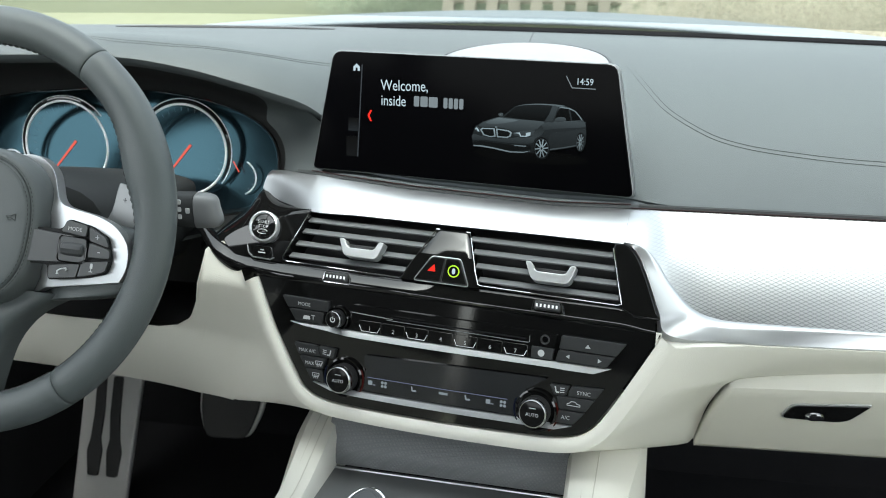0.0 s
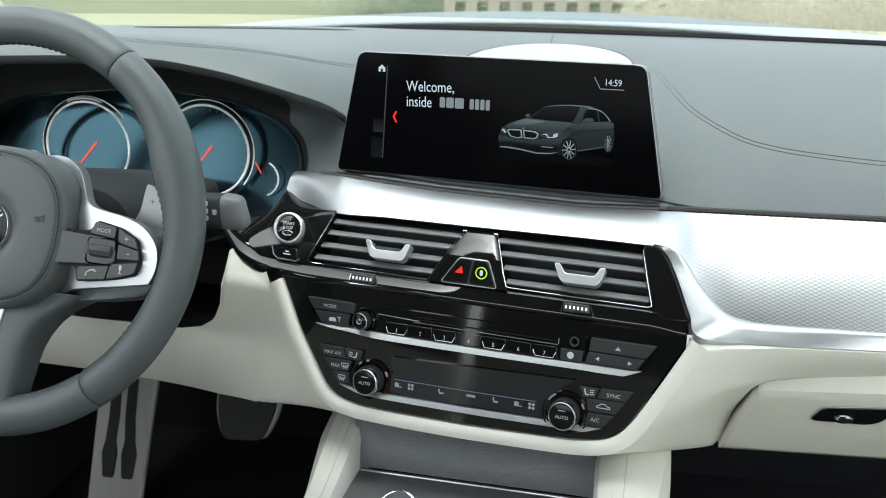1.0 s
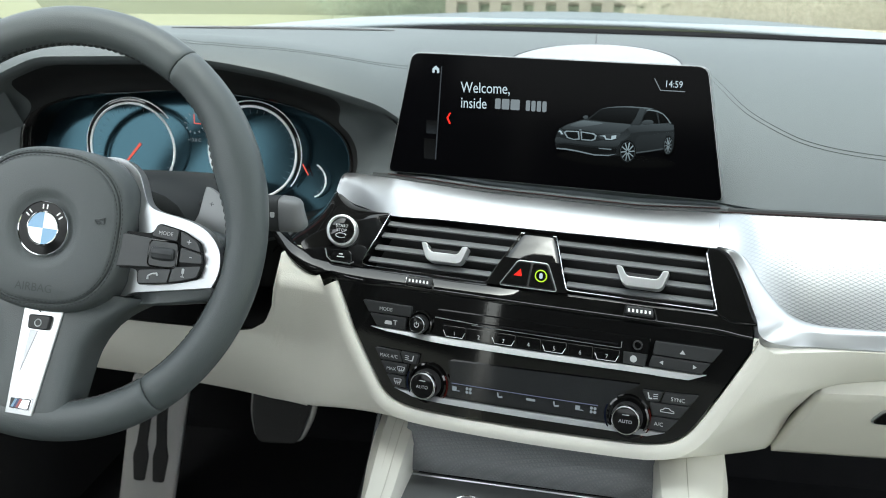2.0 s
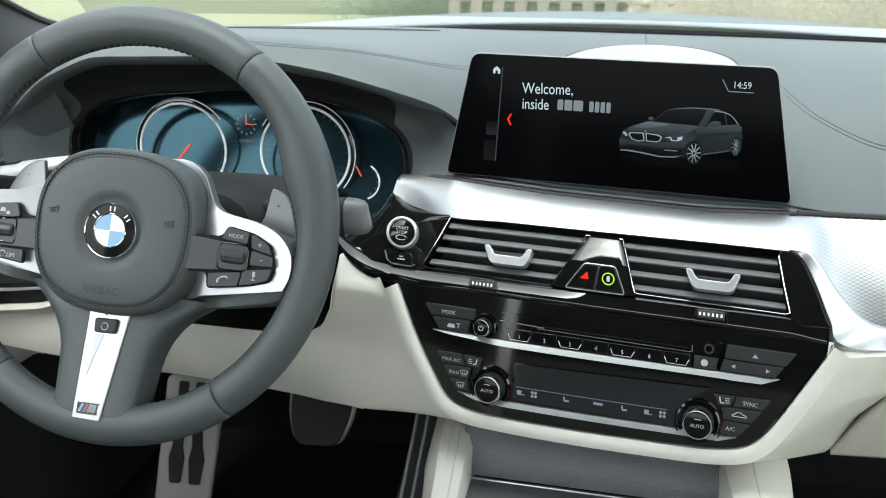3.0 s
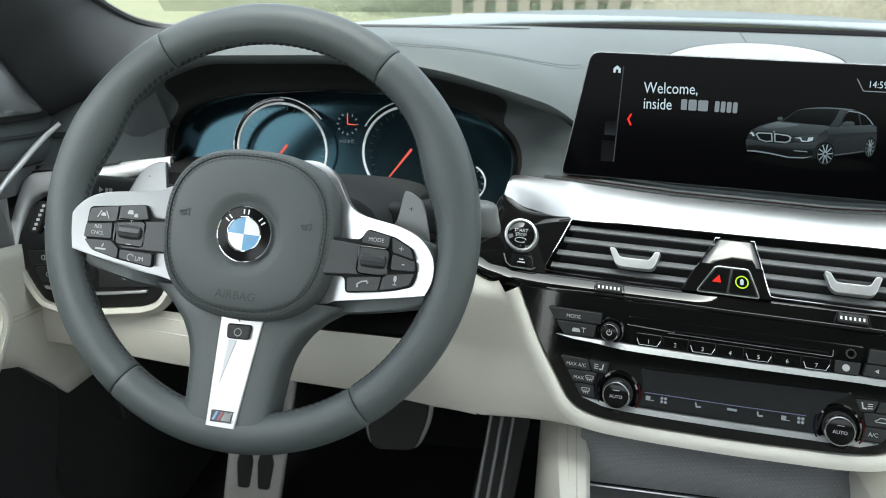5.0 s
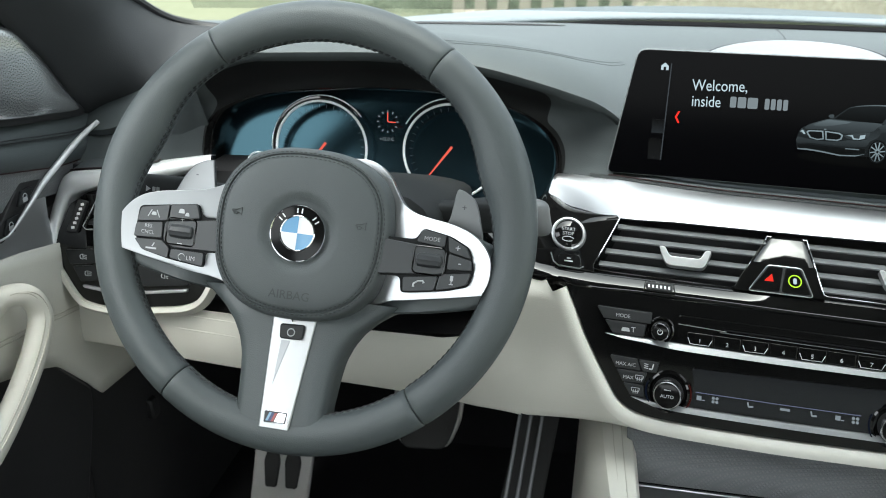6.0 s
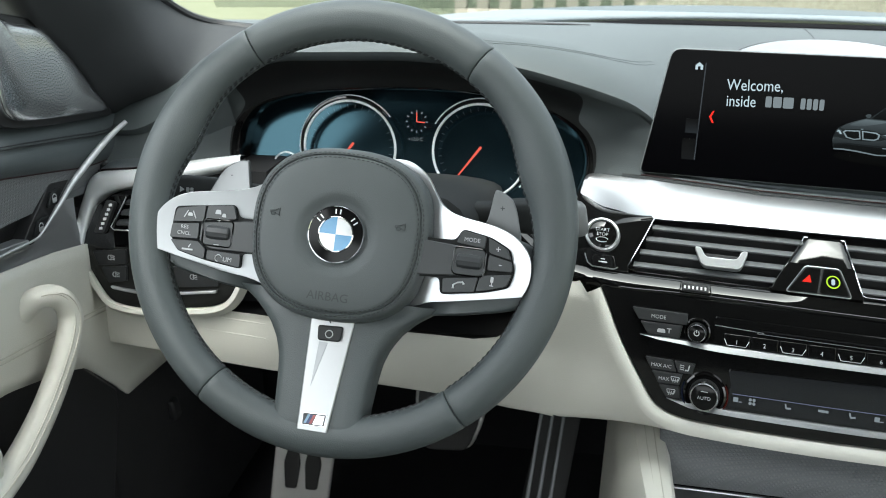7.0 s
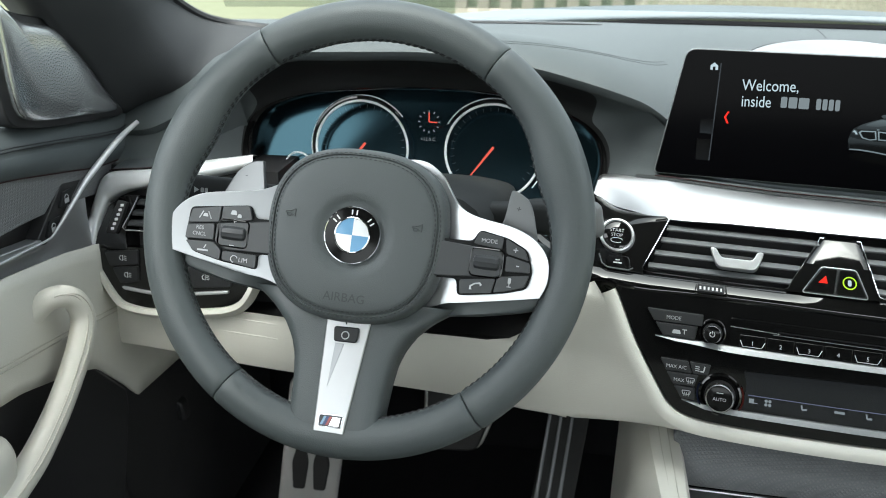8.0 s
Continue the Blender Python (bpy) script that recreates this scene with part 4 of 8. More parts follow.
PIC = [(0.0094, 0.7466), (0.0094, 0.7533), (0.0113, 0.7592), (0.0138, 0.7624), (0.0196, 0.7662), (0.0337, 0.7714), (0.0393, 0.7727), (0.0506, 0.7825), (0.0585, 0.7849), (0.0735, 0.7866), (0.0896, 0.7868), (0.0994, 0.786), (0.1069, 0.7834), (0.1119, 0.7792),
       (0.1158, 0.7752), (0.1187, 0.7709), (0.12, 0.7614), (0.1198, 0.7518), (0.1174, 0.7461), (0.1114, 0.749), (0.099, 0.7461), (0.0855, 0.7431), (0.0732, 0.7402), (0.0606, 0.7392), (0.0465, 0.739), (0.0297, 0.7414), (0.0192, 0.7421), (0.0108, 0.7422)]
pic = part("pictured_car", prism(PIC, 0, HS, scr), tone("picture_body", 0.008, 0.030), glass, "dark grey estate car pictured on the page")
PICTURES = itertools.count()


def picture(name, lo, hi, poly, smooth=False):
    """One flat tone of the picture, a hair above the one before."""
    line = [tuple(p) for p in bez(poly, 3, True)] if smooth else poly
    part("picture_" + name, prism(line, HS, HS + 0.00015 + 0.00002 * next(PICTURES), scr), tone("picture_" + name, lo, hi), pic)


picture("bonnet", 0.028, 0.075, [(0.0154, 0.762), (0.0204, 0.766), (0.0337, 0.7711), (0.0403, 0.7713), (0.0592, 0.7706), (0.0793, 0.7701), (0.0764, 0.7662), (0.0711, 0.762), (0.0597, 0.7599), (0.049, 0.7592), (0.0444, 0.7608), (0.0327, 0.762), (0.0198, 0.7613)], True)
picture("bonnet_light", 0.07, 0.14, [(0.0223, 0.7654), (0.0337, 0.7704), (0.0399, 0.7706), (0.0542, 0.7698), (0.0441, 0.7669), (0.0314, 0.7646)], True)
picture("windscreen", 0.002, 0.012, [(0.0403, 0.7721), (0.0508, 0.782), (0.0591, 0.7842), (0.0735, 0.7856), (0.0869, 0.7855), (0.0839, 0.7774), (0.0797, 0.7706), (0.0592, 0.7711)])
picture("roof", 0.05, 0.14, [(0.0511, 0.7825), (0.0591, 0.7849), (0.0735, 0.7866), (0.0896, 0.7868), (0.0994, 0.786), (0.0934, 0.7849), (0.0869, 0.7857), (0.0735, 0.7856), (0.0591, 0.7842)], True)
picture("pillar", 0.03, 0.05, [(0.0869, 0.7855), (0.0896, 0.7859), (0.0921, 0.7846), (0.0902, 0.7792), (0.0872, 0.7709), (0.0802, 0.7701), (0.0839, 0.7774)])
picture("side_window", 0.001, 0.004, [(0.0893, 0.772), (0.0912, 0.7793), (0.0944, 0.7838), (0.102, 0.7836), (0.105, 0.7726)])
picture("side_window", 0.001, 0.004, [(0.1062, 0.7729), (0.1037, 0.7832), (0.1082, 0.7814), (0.1123, 0.7773), (0.1144, 0.7742)])
picture("window_line", 0.2, 0.2, [(0.0924, 0.7834), (0.0953, 0.7851), (0.1032, 0.7844), (0.1089, 0.7819), (0.1132, 0.7776), (0.1159, 0.774), (0.1149, 0.7739), (0.1123, 0.7773), (0.1082, 0.7814), (0.1027, 0.7834), (0.0954, 0.7841)])
picture("window_line", 0.06, 0.06, [(0.0886, 0.771), (0.1159, 0.7738), (0.1159, 0.7731), (0.0887, 0.77)])
picture("flank_top", 0.024, 0.060, [(0.0774, 0.7663), (0.0818, 0.7698), (0.0887, 0.77), (0.1159, 0.7728), (0.1185, 0.7706), (0.1177, 0.7677), (0.0993, 0.7654), (0.0858, 0.7635), (0.0796, 0.7621)], True)
picture("flank", 0.012, 0.026, [(0.086, 0.7589), (0.0994, 0.7623), (0.1178, 0.7658), (0.119, 0.7613), (0.113, 0.7592), (0.1111, 0.7504), (0.099, 0.7471), (0.0865, 0.7446)], True)
picture("sill", 0.06, 0.06, [(0.0859, 0.7451), (0.0989, 0.7478), (0.1108, 0.7507), (0.1109, 0.7497), (0.099, 0.7466), (0.086, 0.7439)])
picture("front_wing", 0.045, 0.02, [(0.0712, 0.761), (0.0775, 0.7658), (0.0797, 0.7616), (0.0769, 0.7571), (0.0715, 0.7537), (0.0692, 0.7497), (0.0684, 0.7559)], True)
picture("bumper", 0.02, 0.045, [(0.0099, 0.7534), (0.0188, 0.7523), (0.0345, 0.751), (0.0488, 0.7525), (0.0536, 0.7536), (0.063, 0.7538), (0.0689, 0.7553), (0.0687, 0.7491), (0.05, 0.7477), (0.032, 0.7483), (0.019, 0.7488), (0.0101, 0.7477)], True)
picture("intake", 0.002, 0.006, [(0.0107, 0.7467), (0.019, 0.7478), (0.032, 0.7471), (0.0496, 0.7464), (0.0633, 0.7472), (0.0683, 0.7471), (0.068, 0.7432), (0.0477, 0.7406), (0.0309, 0.7433), (0.0191, 0.7439), (0.011, 0.7437)])
picture("lower_blade", 0.18, 0.18, [(0.0108, 0.7432), (0.0192, 0.7434), (0.0309, 0.7423), (0.0478, 0.7399), (0.0605, 0.7404), (0.0685, 0.742), (0.0606, 0.7394), (0.0473, 0.7388), (0.0297, 0.7412), (0.0187, 0.7421), (0.0108, 0.7422)])
picture("fog_blade", 0.16, 0.16, [(0.0511, 0.7463), (0.0633, 0.7463), (0.0633, 0.7453), (0.0516, 0.7454)])
picture("grille_rim", 0.2, 0.3, [(0.0171, 0.7586), (0.0191, 0.7602), (0.0315, 0.7606), (0.0328, 0.7528), (0.0272, 0.7519), (0.0204, 0.7534)])
picture("grille", 0.003, 0.006, [(0.0186, 0.7582), (0.0202, 0.7593), (0.0305, 0.7596), (0.0315, 0.7537), (0.0271, 0.7529), (0.0216, 0.7542)])
picture("grille_rim", 0.2, 0.3, [(0.0331, 0.7605), (0.0454, 0.7597), (0.0486, 0.7579), (0.0477, 0.7539), (0.0442, 0.7522), (0.0342, 0.7524)])
picture("grille", 0.003, 0.006, [(0.0344, 0.7596), (0.0447, 0.7586), (0.0471, 0.7573), (0.0464, 0.7546), (0.0436, 0.7534), (0.0351, 0.7535)])
picture("headlight", 0.03, 0.05, [(0.0488, 0.7575), (0.0559, 0.7594), (0.0709, 0.7615), (0.0698, 0.7575), (0.0649, 0.7547), (0.0574, 0.7544), (0.0517, 0.7552)])
picture("lamp_line", 0.42, 0.42, [(0.0511, 0.7576), (0.0567, 0.7585), (0.0578, 0.7557), (0.0624, 0.7555), (0.0627, 0.7585), (0.0672, 0.7595), (0.0669, 0.7563), (0.0629, 0.7548), (0.0573, 0.7546), (0.0557, 0.7572)])
picture("headlight", 0.03, 0.05, [(0.011, 0.7587), (0.013, 0.7618), (0.0165, 0.7596), (0.0182, 0.7562), (0.0146, 0.7555)])
picture("lamp_line", 0.42, 0.42, [(0.0118, 0.7582), (0.0131, 0.7603), (0.0149, 0.7595), (0.0166, 0.7566), (0.0148, 0.7565), (0.0134, 0.7586)])
picture("badge", 0.16, 0.16, [(0.032, 0.7624), (0.034, 0.7625), (0.0341, 0.7613), (0.032, 0.7612)])
picture("mirror", 0.03, 0.07, [(0.0896, 0.7725), (0.0924, 0.7751), (0.0987, 0.7755), (0.1003, 0.773), (0.097, 0.7713), (0.0916, 0.7707)], True)
picture("mirror", 0.05, 0.07, [(0.0346, 0.7741), (0.0366, 0.7757), (0.0392, 0.7754), (0.0392, 0.7732), (0.0367, 0.7723)], True)
for u, v, rx, ry in ((0.0785, 0.7450, 0.0078, 0.0107), (0.1150, 0.7536, 0.0042, 0.0091)):
    part("picture_tyre", prism([(u + rx * math.cos(a), v + ry * math.sin(a)) for a in np.linspace(0, 2 * math.pi, 28, endpoint=False)], HS, HS + 0.0009, scr), tone("picture_tyre", 0.004), pic)
    bm = bmesh.new()
    for k in range(10):
        a = 2 * math.pi * k / 10
        bar(u + 0.12 * rx * math.cos(a), v + 0.12 * ry * math.sin(a), u + 0.80 * rx * math.cos(a + 0.12), v + 0.80 * ry * math.sin(a + 0.12), rx * 0.13, scr, HS + 0.0012, bm)
    part("picture_rim", bm, tone("picture_rim", 0.16, 0.30), pic)
    part("picture_rim_edge", tube([scr(u + 0.84 * rx * math.cos(a), v + 0.84 * ry * math.sin(a), HS + 0.0010) for a in np.linspace(0, 2 * math.pi, 28, endpoint=False)], 0.00022, 5, True), tone("picture_rim_edge", 0.06), pic)
for k in range(6):
    part("picture_floor", prism([(0.072 + (a - 0.072) * (0.4 + 0.1 * k), b) for a, b in circle(0.066, 0.7365, 0.062, 28, 0.0012 + 0.0011 * k)], 0, 0.00006 * (6 - k), scr), tone("picture_floor", 0.0009 - 0.00014 * k), glass)

# ------------------------------------------------------------------ air vents and fascia
fascia = thing("vent_fascia", (0.0, 0.13, 0.63), "glossy black fascia framing the centre air vents", "fascia")
MID = [(-0.0455, 0.6285), (-0.0395, 0.6385), (-0.0200, 0.6665), (-0.0175, 0.6705), (-0.0160, 0.6740), (0.0160, 0.6740), (0.0170, 0.6705), (0.0185, 0.6665), (0.0270, 0.6400), (0.0310, 0.6290)]


def mid_h(z):
    """The block's upper half leans back towards the windscreen."""
    return 0.003 - 0.18 * max(0.0, z - 0.6515) - 2.6 * max(0.0, z - 0.6515) ** 2


bm = prism([(-0.0455, 0.6285), (-0.0395, 0.6385), (-0.0302, 0.6515), (0.0232, 0.6515), (0.0270, 0.6400), (0.0310, 0.6290)], -0.03, 0.003, ven)
part("middle_block", bm, PIANO, fascia)
rows = []
for z in np.linspace(0.6515, 0.6740, 10):
    a, b = (table([p[1] for p in side], [p[0] for p in side], z) for side in (MID[:5], MID[:4:-1]))
    rows.append([ven(a + (b - a) * f, z, mid_h(z) - d) for f, d in ((0, 0.016), (0, 0.0030), (0.03, 0.0012), (0.08, 0.0003), (0.14, 0), (0.5, 0), (0.86, 0), (0.92, 0.0003), (0.97, 0.0012), (1, 0.0030), (1, 0.016))])
rows.append([ven(a + (b - a) * f, 0.6765, mid_h(0.674) - 0.008 - d) for f, d in ((0, 0.016), (0, 0.0030), (0.03, 0.0012), (0.08, 0.0003), (0.14, 0), (0.5, 0), (0.86, 0), (0.92, 0.0003), (0.97, 0.0012), (1, 0.0030), (1, 0.016))])
part("block_crown", sheet(rows), PIANO, fascia, "glossy black crown of the middle block", sharp=70)
part("left_block", prism(rounded([(-0.226, 0.6300), (-0.1705, 0.6285), (-0.1715, 0.634), (-0.1590, 0.655), (-0.1490, 0.6740), (-0.165, 0.6715), (-0.186, 0.667), (-0.207, 0.661), (-0.228, 0.652), (-0.243, 0.642)], [0.004, 0, 0, 0, 0.002, 0.004, 0.004, 0.004, 0.006, 0.006]), -0.03, 0.002, ven), PIANO, fascia, bevel=0.002, seg=3)
back_edge = bez([strip_low(x) + Vector((0, 0.006, -0.0015)) for x in (-0.150, -0.1648, -0.1963, -0.2198)] + [(-0.236, 0.234, 0.660), (-0.262, 0.224, 0.640), (-0.290, 0.21, 0.612)], 5)
front_edge = [ven(p.x, p.y, -0.001) for p in bez([(-0.149, 0.6735), (-0.165, 0.671), (-0.186, 0.6665), (-0.207, 0.6605), (-0.228, 0.6515), (-0.244, 0.641), (-0.262, 0.638)], 5)]
rows = [[a.lerp(b, s) + Vector((-0.002, -0.002, 0.004)) * math.sin(math.pi * s) for a, b in zip(front_edge, back_edge)] for s in np.linspace(0, 1, 6)]
part("end_skirt", sheet([[p + Vector((0, 0.01, -0.01)) for p in rows[0]]] + rows), PIANO, fascia, "glossy black curve towards the instruments", sharp=80)
part("right_block", prism(rounded([(0.1610, 0.6285), (0.1560, 0.650), (0.1512, 0.6728), (0.1520, 0.6770), (0.1595, 0.6775), (0.1680, 0.6740), (0.1740, 0.6660), (0.1815, 0.6510), (0.1905, 0.6290), (0.1950, 0.6240), (0.172, 0.6240)], [0, 0, 0, 0.001, 0.003, 0.004, 0, 0, 0, 0, 0]), -0.03, 0.002, ven), PIANO, fascia, bevel=0.0015)
rows = []
lx = np.concatenate([np.linspace(-0.300, -0.2, 26), np.linspace(-0.195, 0.190, 40)])
LIP_RISE_X, LIP_RISE = [-0.300, -0.28, -0.265, -0.25, -0.232, -0.2125, -0.193, -0.17], [0.047, 0.0335, 0.0220, 0.0130, 0.0062, 0.0024, 0.0010, 0.0]
for z, h in ((0.6312, -0.012), (0.6300, -0.004), (0.6290, 0.0002), (0.6270, 0.0013), (0.6235, 0.0030), (0.6205, 0.0043), (0.6190, 0.0047), (0.6170, 0.0043), (0.6145, 0.0024), (0.6122, -0.002), (0.6102, -0.009), (0.6085, -0.02)):
    row = []
    for x in lx:
        e = ease(-0.24, -0.300, x)
        t = ease(0.160, 0.190, x)
        g = 1 - 0.82 * ease(-0.05, 0.015, x)
        rise = sum(table(LIP_RISE_X, LIP_RISE, x + d) for d in (-0.005, 0, 0.005)) / 3
        if z < 0.6185:
            rise += 0.0045 * math.exp(-((x + 0.206) / 0.010) ** 2) - 0.0012 * ease(-0.12, -0.17, x) * ease(-0.262, -0.225, x)
        row.append(ven(x + 0.55 * e * (0.6185 - z), z + rise - 0.0045 * t * (z - 0.6085) / 0.02, (h * g if 0.0 < h and z > 0.6185 else h - 0.0047 * (1 - g) if z < 0.6185 else h) * (1 - 0.5 * t) - 0.016 * e))
    rows.append(row)
part("lower_lip", sheet(rows), PIANO, fascia, "glossy black rounded lip", sharp=80)
# thin bright lines along the vents
CH = 0.00048
def chrome_line(pts, h=0.0035, r=CH, to=ven):
    return tube([to(a, b, h if not (-0.045 < a < 0.031) else mid_h(b) - 0.0012 * (b > 0.6515) + 0.0005) for a, b in pts], r, 6)
part("bright_line", chrome_line([(-0.1475, 0.6765), (-0.1590, 0.655), (-0.1712, 0.634), (-0.1708, 0.6315), (-0.165, 0.6303), (-0.10, 0.6297), (-0.0475, 0.6293), (-0.0440, 0.6310), (-0.0390, 0.6395), (-0.0190, 0.6690), (-0.0172, 0.6735), (0.0168, 0.6735), (0.0180, 0.6690), (0.0265, 0.6420), (0.0300, 0.6320), (0.033, 0.6312), (0.10, 0.6307), (0.157, 0.6303), (0.1605, 0.6315), (0.1600, 0.634), (0.1560, 0.650), (0.1512, 0.6728)]), CHROME, fascia, "thin chrome line")
bm = prism(rounded([(-0.0330, 0.6290), (0.0215, 0.6290), (0.0120, 0.6500), (-0.0165, 0.6500)], 0.003), 0.0025, 0.0032, ven)
part("button_field", bm, PLASTIC, fascia)
part("bright_line", tube([ven(a, b, 0.0034) for a, b in rounded([(-0.0330, 0.6290), (0.0215, 0.6290), (0.0120, 0.6500), (-0.0165, 0.6500)], 0.003)], 0.0005, 6, True), SATIN, fascia)
hazard = part("hazard_button", prism(rounded([(-0.0312, 0.6302), (-0.0062, 0.6302), (-0.0032, 0.6490), (-0.0158, 0.6490)], 0.002), 0.003, 0.0046, ven), PIANO, fascia, "black button with a red triangle", bevel=0.0005)
part("triangle", prism([(-0.0195, 0.6375), (-0.0116, 0.6375), (-0.0130, 0.6433)], 0.0046, 0.0049, ven), GLOW_RED, hazard, "red warning triangle")
assist = part("assist_button", prism(rounded([(-0.0048, 0.6302), (0.0198, 0.6302), (0.0110, 0.6490), (-0.0018, 0.6490)], 0.002), 0.003, 0.0046, ven), PIANO, fascia, "black button with a green ring", bevel=0.0005)
bm = bmesh.new()
tube([ven(a, b, 0.0049) for a, b in circle(0.0062, 0.6395, 0.0052, 28, 0.0044)], 0.0006, 6, True, bm)
part("green_ring", bm, GLOW_GREEN, assist)
part("car_symbol", prism(rounded([(0.0047, 0.6373), (0.0077, 0.6373), (0.0077, 0.6418), (0.0047, 0.6418)], 0.0014), 0.0046, 0.0049, ven), GLOW_WHITE, assist)


def vent(name, left_edge, right_edge, clip_u, wheel_u, label):
    """A centre air vent: dark duct, four tilted slats, a silver slider and a thumb wheel."""
    v = thing(name, ven((left_edge(0.65) + right_edge(0.65)) / 2, 0.65), label, "air vent", "centre air vents")
    poly = [(left_edge(0.628) - 0.003, 0.628), (right_edge(0.628) + 0.003, 0.628), (right_edge(0.679) + 0.003, 0.679), (left_edge(0.679) - 0.003, 0.679)]
    part("duct", prism(poly, -0.045, -0.034, ven), PLASTIC, v, "black duct")
    for k, z in enumerate((0.6690, 0.6590, 0.6480, 0.6373)):
        a, b = left_edge(z) + 0.0015, right_edge(z) - 0.0015
        rows = []
        for (dz, h) in ((0.0030, -0.0075), (0.0024, -0.0062), (-0.0014, -0.0012), (-0.0020, -0.0008), (-0.0026, -0.0014), (-0.0027, -0.0030), (0.0004, -0.0180), (0.0018, -0.0178)):
            rows.append((dz, h))
        bm = capped([[ven(x, z + dz, h) for dz, h in rows] for x in np.linspace(a, b, 6)])
        part("slat", bm, SLAT, v)
    sl = part("slider", prism(rounded([(clip_u - 0.018, 0.6445), (clip_u + 0.018, 0.6445), (clip_u + 0.0200, 0.6515), (clip_u - 0.0200, 0.6515)], 0.002), -0.012, 0.0015, ven), PLASTIC, v, "black slider block", bevel=0.001)
    grip = rounded([(clip_u - 0.0235, 0.6548), (clip_u - 0.0170, 0.6402), (clip_u + 0.0170, 0.6402), (clip_u + 0.0235, 0.6548), (clip_u + 0.0180, 0.6548), (clip_u + 0.0136, 0.6476), (clip_u - 0.0136, 0.6476), (clip_u - 0.0180, 0.6548)], [0.002, 0.005, 0.005, 0.002, 0.002, 0.003, 0.003, 0.002])
    part("slider_grip", prism(grip, -0.004, 0.0075, ven), SIDE_SILVER, sl, "satin silver grip", bevel=0.0016, seg=3)
    wz = 0.6215
    line = rounded([(wheel_u - 0.0140, wz - 0.0040), (wheel_u + 0.0146, wz - 0.0042), (wheel_u + 0.0126, wz + 0.0044), (wheel_u - 0.0125, wz + 0.0044)], 0.0015)
    part("thumb_wheel_frame", tube([ven(a, b, 0.0054) for a, b in line], 0.00045, 6, True), CHROME, v, "thin chrome thumb wheel rim")
    tw = part("thumb_wheel", prism(rounded([(wheel_u - 0.0120, wz - 0.0026), (wheel_u + 0.0120, wz - 0.0026), (wheel_u + 0.0116, wz + 0.0040), (wheel_u - 0.0116, wz + 0.0040)], 0.0018), 0.002, 0.0076, ven), PLASTIC, v, "black ribbed thumb wheel", bevel=0.0015)
    for k in range(6):
        u = wheel_u - 0.0090 + 0.0036 * k
        part("mark", prism([(u - 0.0008, wz - 0.0006), (u + 0.0008, wz - 0.0006), (u + 0.0008, wz + 0.0017), (u - 0.0008, wz + 0.0017)], 0.0072, 0.0079, ven), WHITE_INK, tw)
    return v


vent("centre_air_vent", lambda z: -0.1485 - (0.6765 - z) * 0.50, lambda z: -0.0140 - (0.672 - z) * 0.66, -0.088, -0.110, "centre air vent with grey slats beside the start button")
vent("centre_air_vent", lambda z: 0.0155 + (0.672 - z) * 0.34, lambda z: 0.1510 + (0.673 - z) * 0.22, 0.097, 0.096, "centre air vent with grey slats beside the passenger trim")

# ------------------------------------------------------------------ start button
def dial(u, v, h=0.0):
    """True circles on the sloping vent plane."""
    return ven(u, 0.6565 + (v - 0.6565) * 0.83, h)


start = thing("start_button", ven(-0.196, 0.656), "round black start button in a bright metal ring", "start button")
part("ring", lathe([(0.0166, 0.0), (0.0166, 0.005), (0.0158, 0.0072), (0.0145, 0.0076), (0.0134, 0.006)], dial, -0.196, 0.6565, 44, close=False), SIDE_SILVER, start, "bright metal ring")
cap = part("cap", lathe([(0.0136, 0.0), (0.0136, 0.0052), (0.0125, 0.0060), (0.004, 0.0058), (0.0004, 0.0058)], dial, -0.196, 0.6565, 40), PIANO, start, "glossy black cap")
part("words", words("START", 0.0046, dial, -0.196, 0.6595, 0.0064), INK, cap)
part("words", words("STOP", 0.0046, dial, -0.196, 0.6550, 0.0064), INK, cap)
bm = bmesh.new()
tube([dial(-0.196 + 0.0055 * math.cos(a), 0.6512 + 0.0024 * math.sin(a), 0.0064) for a in np.linspace(0.2, 5.6, 16)], 0.0004, 5, False, bm)
part("symbol", bm, INK, cap)
autostop = thing("auto_stop_button", ven(-0.194, 0.634), "small black button with a silver edge below the start button", "button")
part("cap", prism(rounded([(-0.206, 0.6305), (-0.182, 0.6305), (-0.184, 0.6405), (-0.204, 0.6405)], 0.003), 0.001, 0.004, ven), PIANO, autostop, bevel=0.0008)
part("silver_edge", tube([ven(a, b, 0.004) for a, b in [(-0.212, 0.640), (-0.209, 0.633), (-0.204, 0.6300), (-0.184, 0.6295), (-0.180, 0.6315)]], 0.0007, 6), DARK_SATIN, autostop)
part("symbol", bar(-0.1985, 0.6345, -0.1905, 0.6345, 0.0010, ven, 0.0044, bar(-0.1965, 0.6368, -0.1925, 0.6368, 0.0008, ven, 0.0044)), INK, autostop)

# ------------------------------------------------------------------ radio and climate panel
control = thing("control_panel", (0.0, 0.09, 0.56), "glossy black radio and climate panel with silver bars", "control panel")
body = [tuple(p) for p in edge]
part("panel", prism([(a + (0.0015 if a < 0 else -0.0015), b + 0.001) for a, b in [(p[0], p[1]) for p in body]], -0.02, -0.003, low), PIANO, control, "glossy black panel")


def key(poly, r=0.001, h=0.0022, parent=control, name="button", mat=KEY, label=""):
    return part(name, prism(rounded(poly, r, 2), -0.003, h, low), mat, parent, label, bevel=0.0006)


def silver(pts, name):
    mid = sum(p[1] for p in pts) / len(pts)
    return part(name, prism([tuple(p) for p in pts], -0.003, 0.0028, lambda x, z, h: low(x, z, h - (0.6 * (z - mid) if h > 0 else 0))), SATIN, control, "satin silver bar", bevel=0.0012)


